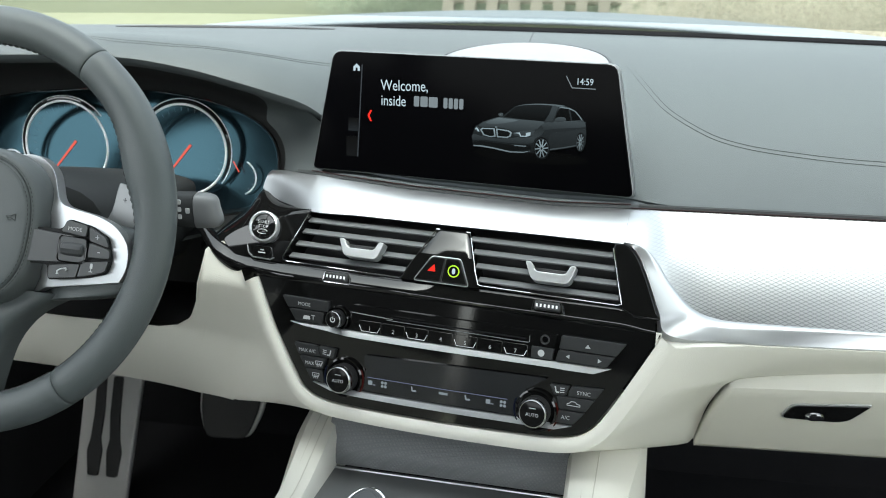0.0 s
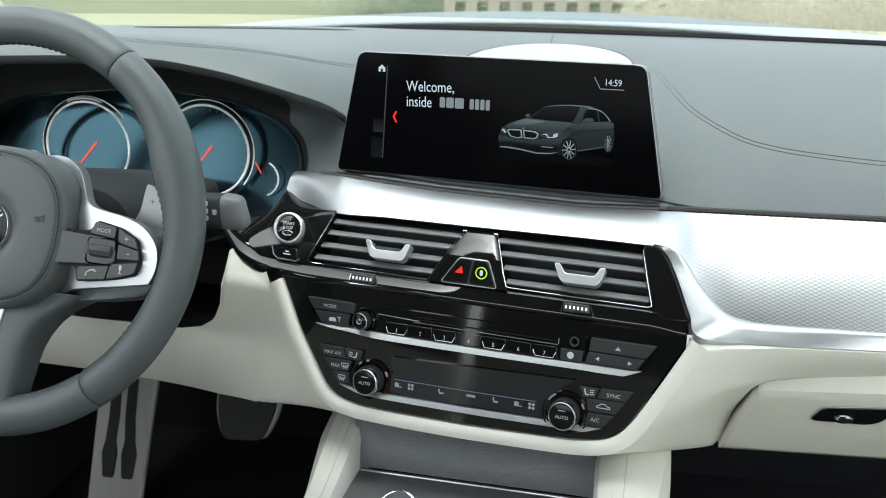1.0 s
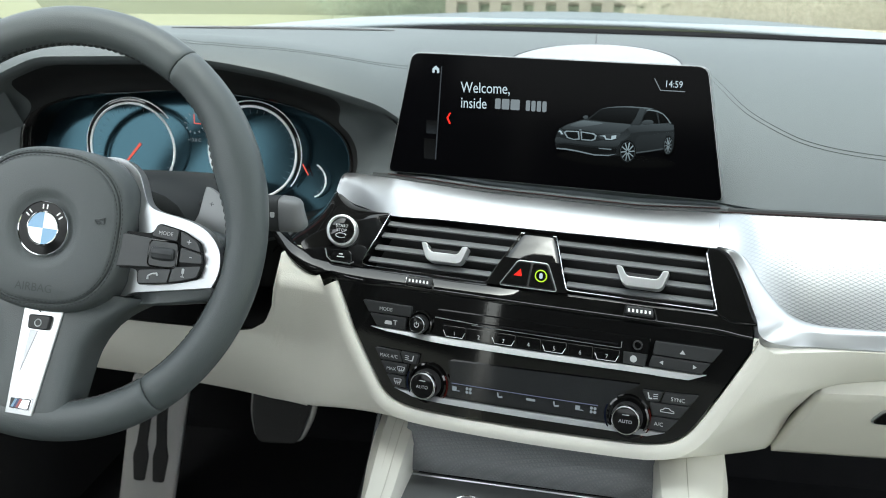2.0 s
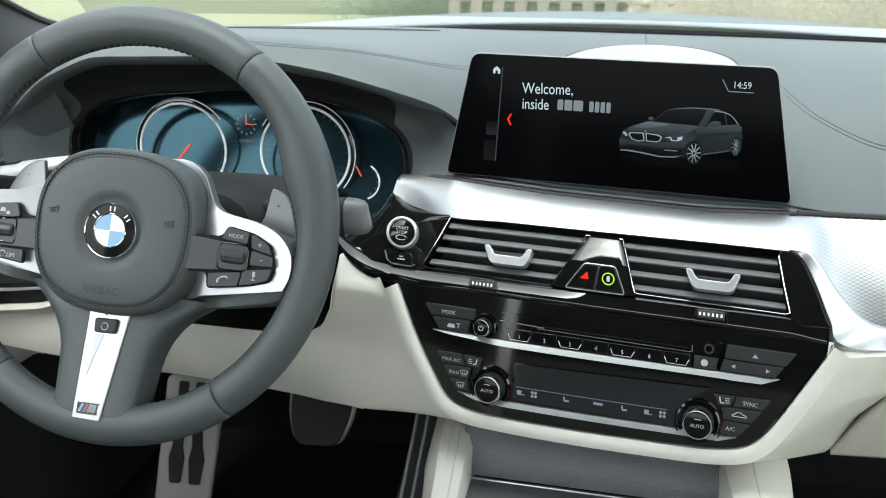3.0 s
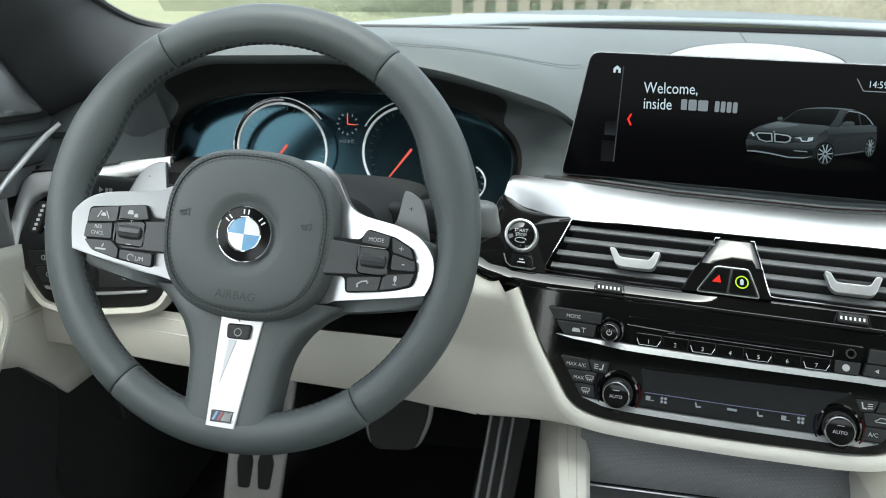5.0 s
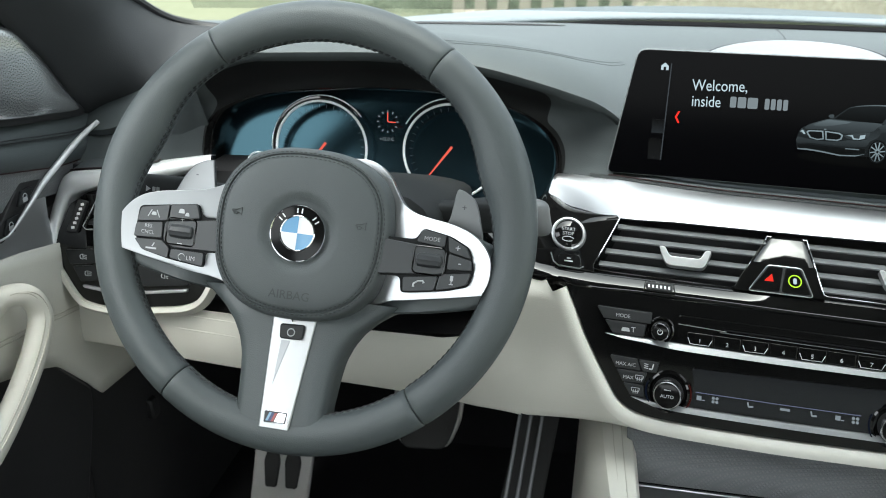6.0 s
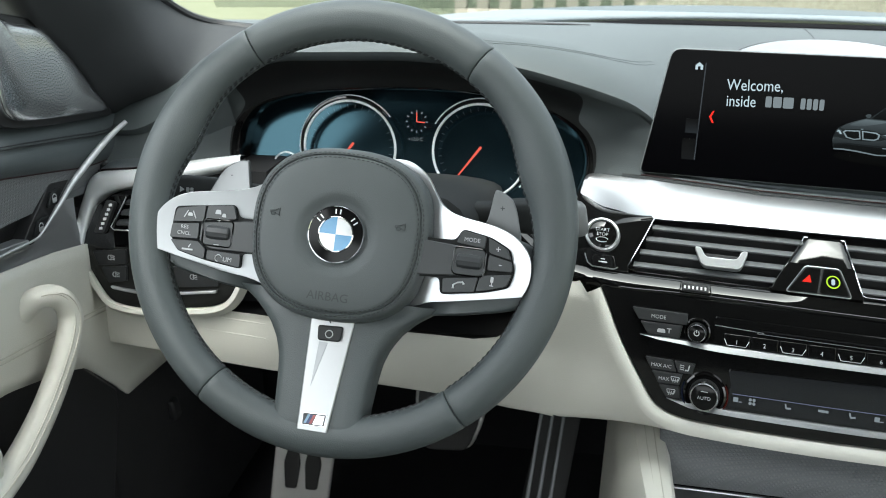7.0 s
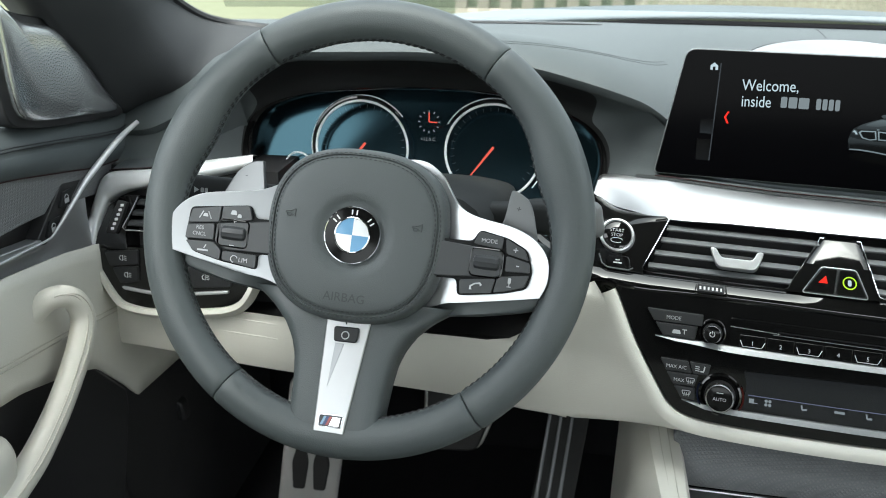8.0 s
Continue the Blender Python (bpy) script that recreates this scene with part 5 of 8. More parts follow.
silver(bez([(-0.1575, 0.5795), (-0.135, 0.5795), (-0.104, 0.5790), (-0.02, 0.5785), (0.06, 0.5788), (0.115, 0.5795), (0.1545, 0.5800)], 5) + bez([(0.140, 0.5745), (0.115, 0.5742), (0.10, 0.5744), (0.0, 0.5735), (-0.08, 0.5735), (-0.104, 0.5745), (-0.118, 0.5758), (-0.140, 0.5770)], 5), "radio_bar")
silver(bez([(-0.1305, 0.5255), (-0.112, 0.5240), (-0.08, 0.5235), (0.0, 0.5240), (0.07, 0.5253), (0.123, 0.5258)], 5) + bez([(0.108, 0.5212), (0.07, 0.5206), (0.0, 0.5193), (-0.08, 0.5190), (-0.110, 0.5204)], 5), "climate_bar")
# radio row
k1 = key([(-0.166, 0.6035), (-0.116, 0.6030), (-0.116, 0.5930), (-0.159, 0.5930)])
part("words", words("MODE", 0.0047, low, -0.1415, 0.5960, 0.0026), INK, k1)
k2 = key([(-0.158, 0.5920), (-0.120, 0.5920), (-0.122, 0.5805), (-0.150, 0.5805)])
bm = prism(rounded([(-0.1425, 0.5838), (-0.1345, 0.5838), (-0.1355, 0.5872), (-0.1415, 0.5872)], 0.001), 0.0022, 0.0026, low)
bar(-0.1315, 0.5840, -0.1315, 0.5880, 0.0007, low, 0.0026, bm)
bar(-0.1335, 0.5880, -0.1295, 0.5880, 0.0007, low, 0.0026, bm)
part("symbol", bm, INK, k2)
radio = part("radio_face", prism(rounded([(-0.092, 0.6035), (0.106, 0.6035), (0.102, 0.5795), (-0.092, 0.5795)], 0.002), -0.003, 0.0008, low), PIANO, control, "black radio face")
part("bright_line", tube([low(-0.092, 0.5965, 0.001), low(-0.05, 0.5950, 0.001), low(-0.056, 0.5938, 0.001)], 0.0004, 5), SATIN, radio)
slot = part("disc_slot", prism([(-0.056, 0.5935), (0.081, 0.5930), (0.081, 0.5985), (-0.056, 0.5985)], 0.0006, 0.0012, low), PIANO, radio, "dark disc slot")
part("bright_line", tube([low(a, b, 0.0016) for a, b in [(-0.056, 0.5938), (0.080, 0.5928), (0.0815, 0.5935), (0.0815, 0.5985)]], 0.0004, 5), DARK_SATIN, slot)
part("mouth", prism([(-0.052, 0.5958), (0.078, 0.5952), (0.078, 0.5966), (-0.052, 0.5970)], 0.0012, 0.0014, low), CARPET, slot)
for k in range(7):
    u = -0.0725 + 0.0236 * k
    b = key([(u - 0.0112, 0.5905), (u + 0.0112, 0.5905), (u + 0.0112, 0.5800), (u - 0.0112, 0.5800)], 0.0006, 0.0012, radio, "preset_button", PIANO)
    part("digit", words(str(k + 1), 0.0052, low, u, 0.5822, 0.0020), INK, b)
    if k % 2 == 0:
        part("bright_line", tube([low(u + d, z, 0.002) for d, z in ((-0.0105, 0.5858), (-0.0082, 0.5806), (0.0078, 0.5806), (0.0105, 0.5858))], 0.00042, 5), SATIN, b)
globe = key([(0.0835, 0.5905), (0.104, 0.5905), (0.1025, 0.5800), (0.0835, 0.5800)], 0.0006, 0.0016, radio, "globe_button")
part("symbol", prism(circle(0.0925, 0.5852, 0.0030, 16), 0.0016, 0.0020, low), INK, globe)
part("socket", lathe([(0.0042, 0.0012), (0.0042, 0.0030), (0.0030, 0.0030), (0.0028, 0.0010)], low, 0.0955, 0.5975, 20, close=False), PLASTIC, radio, "black round socket")
e1 = key([(0.110, 0.6030), (0.1665, 0.6030), (0.1585, 0.5915), (0.1085, 0.5915)])
part("symbol", prism([(0.1312, 0.5952), (0.1362, 0.5952), (0.1337, 0.5985)], 0.0022, 0.0026, low), INK, e1)
e2 = key([(0.1082, 0.5905), (0.1575, 0.5905), (0.1505, 0.5808), (0.1055, 0.5808)])
part("symbol", prism([(0.1148, 0.5858), (0.1180, 0.5876), (0.1180, 0.5840)], 0.0022, 0.0026, low), INK, e2)
part("symbol", prism([(0.1462, 0.5858), (0.1430, 0.5876), (0.1430, 0.5840)], 0.0022, 0.0026, low), INK, e2)


def knob(u, z, r, tall, name, label, words_on=""):
    """A turned knob with a dark collar, knurled silver ring and black cap."""
    kn = part(name, lathe([(r * 1.45, -0.002), (r * 1.45, 0.001), (r * 1.32, 0.0016), (r * 1.2, -0.001), (r * 1.05, -0.0015)], low, u, z, 44), PIANO, control, label)
    ribs = 60
    prof = [(r, -0.002), (r, tall * 0.70), (r * 0.99, tall * 0.86), (r * 0.96, tall * 0.95), (r * 0.91, tall), (r * 0.87, tall), (r * 0.86, tall - 0.0015)]
    part("collar", lathe([(r * 1.02, -0.002), (r * 1.02, tall * 0.60), (r * 0.98, tall * 0.66)], low, u, z, 44), PLASTIC, kn, "black knob side")
    part("silver_ring", lathe(prof, low, u, z, 44, close=False), DARK_CHROME, kn, "dark chrome knob ring")
    cp = part("cap", lathe([(r * 0.88, tall - 0.004), (r * 0.88, tall - 0.0010), (r * 0.80, tall - 0.0006), (r * 0.03, tall - 0.0006)], low, u, z, 36), BLACK_ENAMEL, kn, "black cap")
    if words_on:
        part("words", words(words_on, 0.0042, low, u, z - 0.0022, tall), INK, cp)
        part("mark", bar(u - 0.003, z + 0.0048, u + 0.003, z + 0.0048, 0.0006, low, tall), INK, cp)
    else:
        part("symbol", tube([low(u + 0.0022 * math.sin(a), z + 0.0022 * math.cos(a), tall) for a in np.linspace(0.6, 5.68, 16)], 0.0004, 5), INK, cp)
        part("symbol", bar(u, z + 0.0002, u, z + 0.0028, 0.0007, low, tall), INK, cp)
    bm = bmesh.new()
    for k in range(ribs):
        a = 2 * math.pi * k / ribs
        tube([low(u + r * 1.02 * math.cos(a), z + r * 1.02 * math.sin(a), h) for h in (0.001, tall * 0.6)], 0.0004, 4, False, bm)
    part("knurling", bm, PLASTIC, kn)
    return kn


knob(-0.107, 0.5885, 0.0080, 0.011, "power_knob", "power and volume knob")
for u, z in ((-0.097, 0.5345), (0.0905, 0.5345)):
    kn = knob(u, z, 0.0128, 0.016, "temperature_knob", "temperature knob with a bright ring", "AUTO")
    for a0, a1, col in ((-0.9, 0.5, (0.5, 0.05, 0.03)), (2.7, 3.9, (0.05, 0.08, 0.2))):
        part("scale", tube([low(u + 0.0200 * math.cos(a), z + 0.0200 * math.sin(a), 0.0016) for a in np.linspace(a0, a1, 14)], 0.0007, 5), glowing("lit_scale", col, 0.014), kn)

# climate row
lk = [("MAX A/C", [(-0.1515, 0.5605), (-0.1265, 0.5600), (-0.1225, 0.5500), (-0.1455, 0.5500)], (-0.1365, 0.5530)),
      ("", [(-0.1255, 0.5600), (-0.1065, 0.5595), (-0.1085, 0.5500), (-0.1215, 0.5500)], None),
      ("MAX", [(-0.1450, 0.5490), (-0.1170, 0.5490), (-0.1195, 0.5385), (-0.1385, 0.5385)], (-0.1335, 0.5415)),
      ("", [(-0.1380, 0.5375), (-0.1195, 0.5375), (-0.1175, 0.5270), (-0.1310, 0.5270)], None)]


def screen_symbol(u, v, waves, h=0.0026):
    """A small window outline with rising air."""
    bm = tube([low(u + a, v + b, h) for a, b in rounded([(-0.0030, -0.0012), (0.0030, -0.0012), (0.0038, 0.0022), (-0.0038, 0.0022)], 0.0008, 2)], 0.00033, 5, True)
    for k in waves:
        bar(u + 0.0019 * k, v - 0.0030, u + 0.0019 * k + 0.0005, v + 0.0008, 0.00055, low, h, bm)
    return bm


def seat_symbol(u, v, flip, h=0.0026):
    """A small seat with three lines of air beside it."""
    bm = bar(u - flip * 0.0040, v + 0.0030, u - flip * 0.0030, v - 0.0016, 0.0011, low, h)
    bar(u - flip * 0.0032, v - 0.0018, u - flip * 0.0002, v - 0.0018, 0.0012, low, h, bm)
    for k in range(3):
        bar(u + flip * 0.0006, v - 0.0016 + 0.0018 * k, u + flip * 0.0044, v - 0.0012 + 0.0018 * k, 0.00065, low, h, bm)
    return bm


def car_symbol(u, v, h=0.0026):
    """A small car seen from the side, in outline."""
    return tube([low(u + a, v + b, h) for a, b in rounded([(-0.0058, -0.0012), (0.0058, -0.0012), (0.0055, 0.0004), (0.0030, 0.0008), (0.0014, 0.0024), (-0.0022, 0.0024), (-0.0040, 0.0006), (-0.0058, 0.0002)], 0.0004, 2)], 0.00036, 5, True)


for txt, poly, at in lk:
    b = key(poly)
    if txt:
        part("words", words(txt, 0.0045, low, at[0], at[1], 0.0026), INK, b)
    if txt != "MAX A/C":
        c = sum(p[0] for p in poly) / 4 + (0.0065 if txt else 0), sum(p[1] for p in poly) / 4
        bm = seat_symbol(c[0], c[1], -1) if poly is lk[1][1] else screen_symbol(c[0], c[1], (-1, 0, 1))
        part("symbol", bm, INK, b)
rk = [("", [(0.1015, 0.5600), (0.1200, 0.5605), (0.1165, 0.5515), (0.1060, 0.5510)], None),
      ("SYNC", [(0.1210, 0.5605), (0.1495, 0.5620), (0.1430, 0.5525), (0.1180, 0.5515)], (0.1325, 0.5545)),
      ("", [(0.1085, 0.5505), (0.1425, 0.5515), (0.1345, 0.5400), (0.1110, 0.5395)], None),
      ("A/C", [(0.1110, 0.5385), (0.1340, 0.5390), (0.1245, 0.5275), (0.1080, 0.5275)], (0.1175, 0.5315))]
for txt, poly, at in rk:
    b = key(poly)
    if txt:
        part("words", words(txt, 0.0048, low, at[0], at[1], 0.0026), INK, b)
    else:
        c = sum(p[0] for p in poly) / 4, sum(p[1] for p in poly) / 4
        bm = seat_symbol(c[0], c[1], 1) if poly is rk[0][1] else car_symbol(c[0], c[1])
        part("symbol", bm, INK, b)
pane2 = part("climate_display", prism(rounded([(-0.078, 0.5585), (0.100, 0.5640), (0.080, 0.5520), (0.0735, 0.5270), (-0.0790, 0.5265), (-0.0745, 0.545)], 0.003), -0.003, 0.0010, low), CLIMATE, control, "dark glossy climate display")
part("lit_line", tube([low(-0.073, 0.5385, 0.0013), low(0.0, 0.5390, 0.0013), (low(0.064, 0.5400, 0.0013))], 0.0004, 5), glowing("lit_violet", (0.35, 0.4, 0.6), 0.06), pane2)
for u, kind in ((-0.069, 0), (-0.056, 1), (-0.026, 2), (0.003, 3), (0.0265, 2), (0.047, 0), (0.060, 1)):
    z = 0.5318 + 0.01 * (u + 0.07) / 0.13 * 0.15
    bm = bmesh.new()
    if kind == 0:
        prism([(u - 0.0030, z), (u + 0.0012, z), (u + 0.0012, z + 0.004), (u - 0.0030, z + 0.004)], 0.001, 0.0014, low, bm)
        bar(u + 0.0016, z + 0.0005, u + 0.0042, z + 0.0005, 0.0008, low, 0.0014, bm)
    elif kind == 1:
        for dx, dz in ((-1, -1), (1, -1), (-1, 1), (1, 1)):
            prism(circle(u + 0.0016 * dx, z + 0.002 + 0.0016 * dz, 0.0014, 10), 0.001, 0.0014, low, bm)
    elif kind == 2:
        bar(u - 0.0022, z + 0.0045, u - 0.0014, z + 0.0006, 0.0014, low, 0.0014, bm)
        bar(u - 0.0016, z + 0.0006, u + 0.0026, z + 0.0010, 0.0016, low, 0.0014, bm)
    else:
        prism([(u - 0.0042, z + 0.0015), (u + 0.0042, z + 0.0015), (u + 0.0042, z + 0.0036), (u - 0.0042, z + 0.0036)], 0.001, 0.0014, low, bm)
    part("symbol", bm, GLOW_DIM, pane2)


# ------------------------------------------------------------------ steering wheel
wheel = thing("steering_wheel", WHEEL, "dark grey leather steering wheel with satin silver spokes", "steering wheel")
RU, RV, RR = 0.0022, 0.0055, 0.1730


def rim_point(a, b, grow=0.0):
    """A point of the rim's skin: a round the wheel, b round the grip."""
    thumb = 0.0075 * (math.exp(-((math.degrees(a) % 360 - 22) / 13) ** 2) + math.exp(-((math.degrees(a) % 360 - 158) / 13) ** 2))
    rad = (0.0172 + grow) * math.cos(b)
    if rad < 0:
        rad *= 1 + thumb / 0.0172
    ax = (0.0158 + grow + thumb * 0.35) * math.sin(b)
    r = RR + rad
    return whl(RU + r * math.cos(a), RV + r * math.sin(a), -0.010 + ax)


SEAMS = [57, 125, 236, 309, 417]
for i, nm in enumerate(("rim_top", "rim_left", "rim_bottom", "rim_right")):
    a0, a1 = radians(SEAMS[i]), radians(SEAMS[i + 1])
    steps = max(12, int((a1 - a0) * 26))
    rows = []
    for k in range(-2, steps + 3):
        s = min(max(k / steps, 0), 1)
        a = a0 + (a1 - a0) * s
        g = 0.0
        if k in (-2, steps + 2):
            g = -0.003
        elif k in (-1, steps + 1):
            g = -0.0007
            a += radians(0.12) * (1 if k < 0 else -1)
        elif k in (0, steps):
            a += radians(0.45) * (1 if k == 0 else -1)
        rows.append([rim_point(a, 2 * math.pi * j / 22, g) for j in range(22)])
    part(nm, capped(rows), WHEEL_LEATHER, wheel, "grey leather rim section", sharp=60)
    line = [rim_point(a, radians(166), 0.0001) for a in np.linspace(a0 + 0.03, a1 - 0.03, 120)]
    line2 = [rim_point(a + 0.008, radians(176), 0.0001) for a in np.linspace(a0 + 0.03, a1 - 0.03, 120)]
    bm = stitches(line, Vector((0, 0, 0)), 0.0042, 0.0018, 0.0010)
    stitches(line2, Vector((0, 0, 0)), 0.0042, 0.0018, 0.0010, bm)
    tagged(part("rim_stitching", bm, THREAD, wheel, "dark stitching inside the rim"), kind="stuff")


def dip(u, v):
    """The silver plates sink towards the hub."""
    return -0.028 * ease(0.098, 0.058, abs(u))


def plate(u, v, h=0.0):
    return whl(u, v, h + dip(u, v))


# dark carrier behind the spokes
CARRIER = [(-0.160, 0.004), (-0.140, 0.014), (-0.100, 0.018), (-0.080, 0.026), (-0.062, 0.045), (-0.030, 0.060), (0.030, 0.060), (0.058, 0.045), (0.076, 0.026), (0.100, 0.018), (0.140, 0.014), (0.160, 0.004),
           (0.162, -0.028), (0.152, -0.043), (0.115, -0.0525), (0.085, -0.0575), (0.060, -0.063), (0.046, -0.066), (-0.046, -0.066), (-0.060, -0.063), (-0.085, -0.0575), (-0.115, -0.0525), (-0.152, -0.043), (-0.162, -0.028)]
cc = [tuple(p) for p in bez(CARRIER, 4, True)]


def carrier_h(u, v):
    """Front of the carrier: it follows the silver plates down beside the hub."""
    return -0.0090 - 0.026 * ease(0.104, 0.060, abs(u)) * ease(-0.078, -0.050, v)


rows = []
for s, h in ((0.93, -0.052), (0.985, -0.046), (1.0, -0.040)):
    rows.append([whl(u * (s if abs(u) < 0.12 else 1), v + (1 - s) * 0.25 * (1 if v < 0 else -1) * min(1, abs(v) / 0.05), h) for u, v in cc])
for k, drop in ((1.0, 0.009), (0.992, 0.0045), (0.975, 0.0015), *((q, 0.0) for q in np.linspace(0.95, 0.1, 24))):
    ring = [(u * k, -0.03 + (v + 0.03) * k) for u, v in cc]
    rows.append([whl(u, v, carrier_h(u, v) - drop) for u, v in ring])
part("spoke_body", capped(rows), WHEEL_LEATHER, wheel, "dark grey spoke body", sharp=50)


def foot_h(v):
    """The lower spoke's face leans forward to meet the rim."""
    return -0.0088 + 0.0130 * min(max((-0.066 - v) / 0.0955, 0), 1)


rows = []
for v, down in [(v, 0.0) for v in np.linspace(-0.052, -0.158, 24)] + [(-0.1610, 0.0006), (-0.1632, 0.0022), (-0.1645, 0.0050), (-0.1650, 0.012)]:
    w = table([-0.165, -0.158, -0.145, -0.12, -0.105, -0.092, -0.080, -0.068, -0.058, -0.050], [0.0385, 0.0390, 0.0385, 0.0405, 0.0428, 0.0475, 0.0550, 0.0665, 0.0810, 0.095], v)
    f = foot_h(v) - down - 0.006 * ease(-0.072, -0.052, v)
    rows.append([whl(u * w, v - 0.0030 * (1 - u * u) * ease(-0.150, -0.163, v), f - d) for u, d in ((-0.99, 0.038), (-1.0, 0.020), (-0.985, 0.0110), (-0.95, 0.0060), (-0.88, 0.0025), (-0.78, 0.0006), (-0.6, 0.0), (-0.3, 0.0), (0, 0), (0.3, 0.0), (0.6, 0.0), (0.78, 0.0006), (0.88, 0.0025), (0.95, 0.0060), (0.985, 0.0110), (1.0, 0.020), (0.99, 0.038))])
part("lower_spoke", capped(rows), WHEEL_LEATHER, wheel, "dark grey lower spoke", sharp=60)

SIDE = [(0.010, 0.0640), (0.026, 0.0672), (0.040, 0.0684), (0.0510, 0.0652), (0.0615, 0.0568), (0.0705, 0.0445), (0.0790, 0.0342), (0.0900, 0.0277), (0.102, 0.0245), (0.124, 0.0210), (0.140, 0.0155), (0.151, 0.007), (0.1575, -0.004), (0.1585, -0.019), (0.1545, -0.031), (0.150, -0.0335),
        (0.114, -0.0405), (0.080, -0.0465), (0.058, -0.0520), (0.050, -0.030), (0.045, 0.030)]
side = [tuple(p) for p in bez(SIDE, 4, True)]
SHORT = [(-0.160, -0.019), (-0.1590, -0.004), (-0.1515, 0.007), (-0.140, 0.0150), (-0.124, 0.0195), (-0.101, 0.0225), (-0.090, 0.0250), (-0.080, 0.0300), (-0.070, 0.0380), (-0.058, 0.0420), (-0.045, 0.030), (-0.050, -0.030), (-0.058, -0.0520), (-0.080, -0.0465), (-0.114, -0.0405), (-0.150, -0.0335), (-0.1555, -0.031)]
for poly in (side, [tuple(p) for p in bez(SHORT, 4, True)]):
    part("silver_spoke", prism(poly, -0.012, 0.0012, plate), SATIN, wheel, "satin silver spoke plate", bevel=0.0018, seg=3)


def buttons_on(side_sign, field, plates, roller):
    f = part("button_field", prism(rounded(field, 0.004), 0.0012, 0.0019, whl), HOOD, wheel, "black button field")
    for poly, text, size, at, kind in plates:
        b = part("button", prism(rounded(poly, 0.0018, 3), 0.001, 0.0050, whl), WHEEL_KEY, wheel, "dark grey wheel button", bevel=0.0009)
        h = 0.0054
        for k, tx in enumerate(text.split("|")):
            if tx:
                part("words", words(tx, size, whl, at[0], at[1] - 0.0052 * k, h), INK, b)
        if kind == "phone":
            part("symbol", tube([whl(at[0] + a, at[1] + c, h) for a, c in ((-0.004, -0.0028), (-0.0042, 0.0), (-0.001, 0.0022), (0.003, 0.0030), (0.0042, 0.0012))], [0.0011, 0.0008, 0.0007, 0.0009, 0.0011], 6), INK, b)
        if kind == "mic":
            bm = prism(rounded([(at[0] - 0.0012, at[1] - 0.0005), (at[0] + 0.0012, at[1] - 0.0005), (at[0] + 0.0012, at[1] + 0.0040), (at[0] - 0.0012, at[1] + 0.0040)], 0.0010), h - 0.0004, h, whl)
            bar(at[0], at[1] - 0.0030, at[0], at[1] - 0.0005, 0.0006, whl, h, bm)
            bar(at[0] - 0.0016, at[1] - 0.0030, at[0] + 0.0016, at[1] - 0.0030, 0.0007, whl, h, bm)
            part("symbol", bm, INK, b)
        if kind == "lane":
            bm = bar(at[0] - 0.0052, at[1] - 0.0030, at[0] - 0.0022, at[1] + 0.0030, 0.0008, whl, h)
            bar(at[0] + 0.0052, at[1] - 0.0030, at[0] + 0.0022, at[1] + 0.0030, 0.0008, whl, h, bm)
            prism(rounded([(at[0] - 0.0024, at[1] - 0.0014), (at[0] + 0.0024, at[1] - 0.0014), (at[0] + 0.0014, at[1] + 0.0014), (at[0] - 0.0014, at[1] + 0.0014)], 0.0007), h - 0.0004, h, whl, bm)
            part("symbol", bm, INK, b)
        if kind == "cars":
            bm = prism(rounded([(at[0] - 0.0048, at[1] - 0.0012), (at[0] + 0.0008, at[1] - 0.0012), (at[0] - 0.0002, at[1] + 0.0024), (at[0] - 0.0038, at[1] + 0.0024)], 0.0008), h - 0.0004, h, whl)
            prism(rounded([(at[0] + 0.0012, at[1] - 0.0032), (at[0] + 0.0052, at[1] - 0.0032), (at[0] + 0.0044, at[1] - 0.0002), (at[0] + 0.0020, at[1] - 0.0002)], 0.0008), h - 0.0004, h, whl, bm)
            part("symbol", bm, INK, b)
        if kind == "dist":
            bm = bar(at[0] - 0.0050, at[1] - 0.0022, at[0] + 0.0045, at[1] - 0.0022, 0.0014, whl, h)
            bar(at[0] + 0.0005, at[1] - 0.0005, at[0] + 0.0022, at[1] + 0.0025, 0.0009, whl, h, bm)
            part("symbol", bm, INK, b)
        if kind == "lim":
            part("symbol", tube([whl(at[0] - 0.0078 + 0.0028 * math.cos(a), at[1] + 0.002 + 0.0028 * math.sin(a), h) for a in np.linspace(0.3, 4.6, 14)], 0.0004, 5), INK, b)
    poly, at, marks = roller
    b = part("roller_plate", prism(rounded(poly, 0.0030, 3), 0.001, 0.0046, whl), WHEEL_KEY, wheel, "dark grey roller plate", bevel=0.0010)
    rows = []
    for k in range(11):
        a = math.pi * k / 10
        rr = 0.0050 * (1.0 if k % 2 else 0.92)
        rows.append([whl(at[0] + x, at[1] - 0.0060 * q * math.cos(a), 0.0035 + rr * q * math.sin(a)) for x, q in ((-0.0106, 0.3), (-0.0102, 0.72), (-0.0090, 0.92), (-0.003, 1.0), (0.003, 1.0), (0.0090, 0.92), (0.0102, 0.72), (0.0106, 0.3))])
    part("roller", sheet(rows), GREY_PLASTIC, b, "black ribbed roller", sharp=20)
    frame_line = rounded([(at[0] - 0.0128, at[1] - 0.0112), (at[0] + 0.0128, at[1] - 0.0112), (at[0] + 0.0128, at[1] + 0.0108), (at[0] - 0.0128, at[1] + 0.0108)], 0.004)
    part("roller_frame", tube([whl(a, c, 0.0046) for a, c in frame_line], 0.0007, 6, True), PIANO, b, "dark groove round the roller")
    if marks:
        part("symbol", words("+", 0.007, whl, at[0], at[1] + 0.0078, 0.005), INK, b)
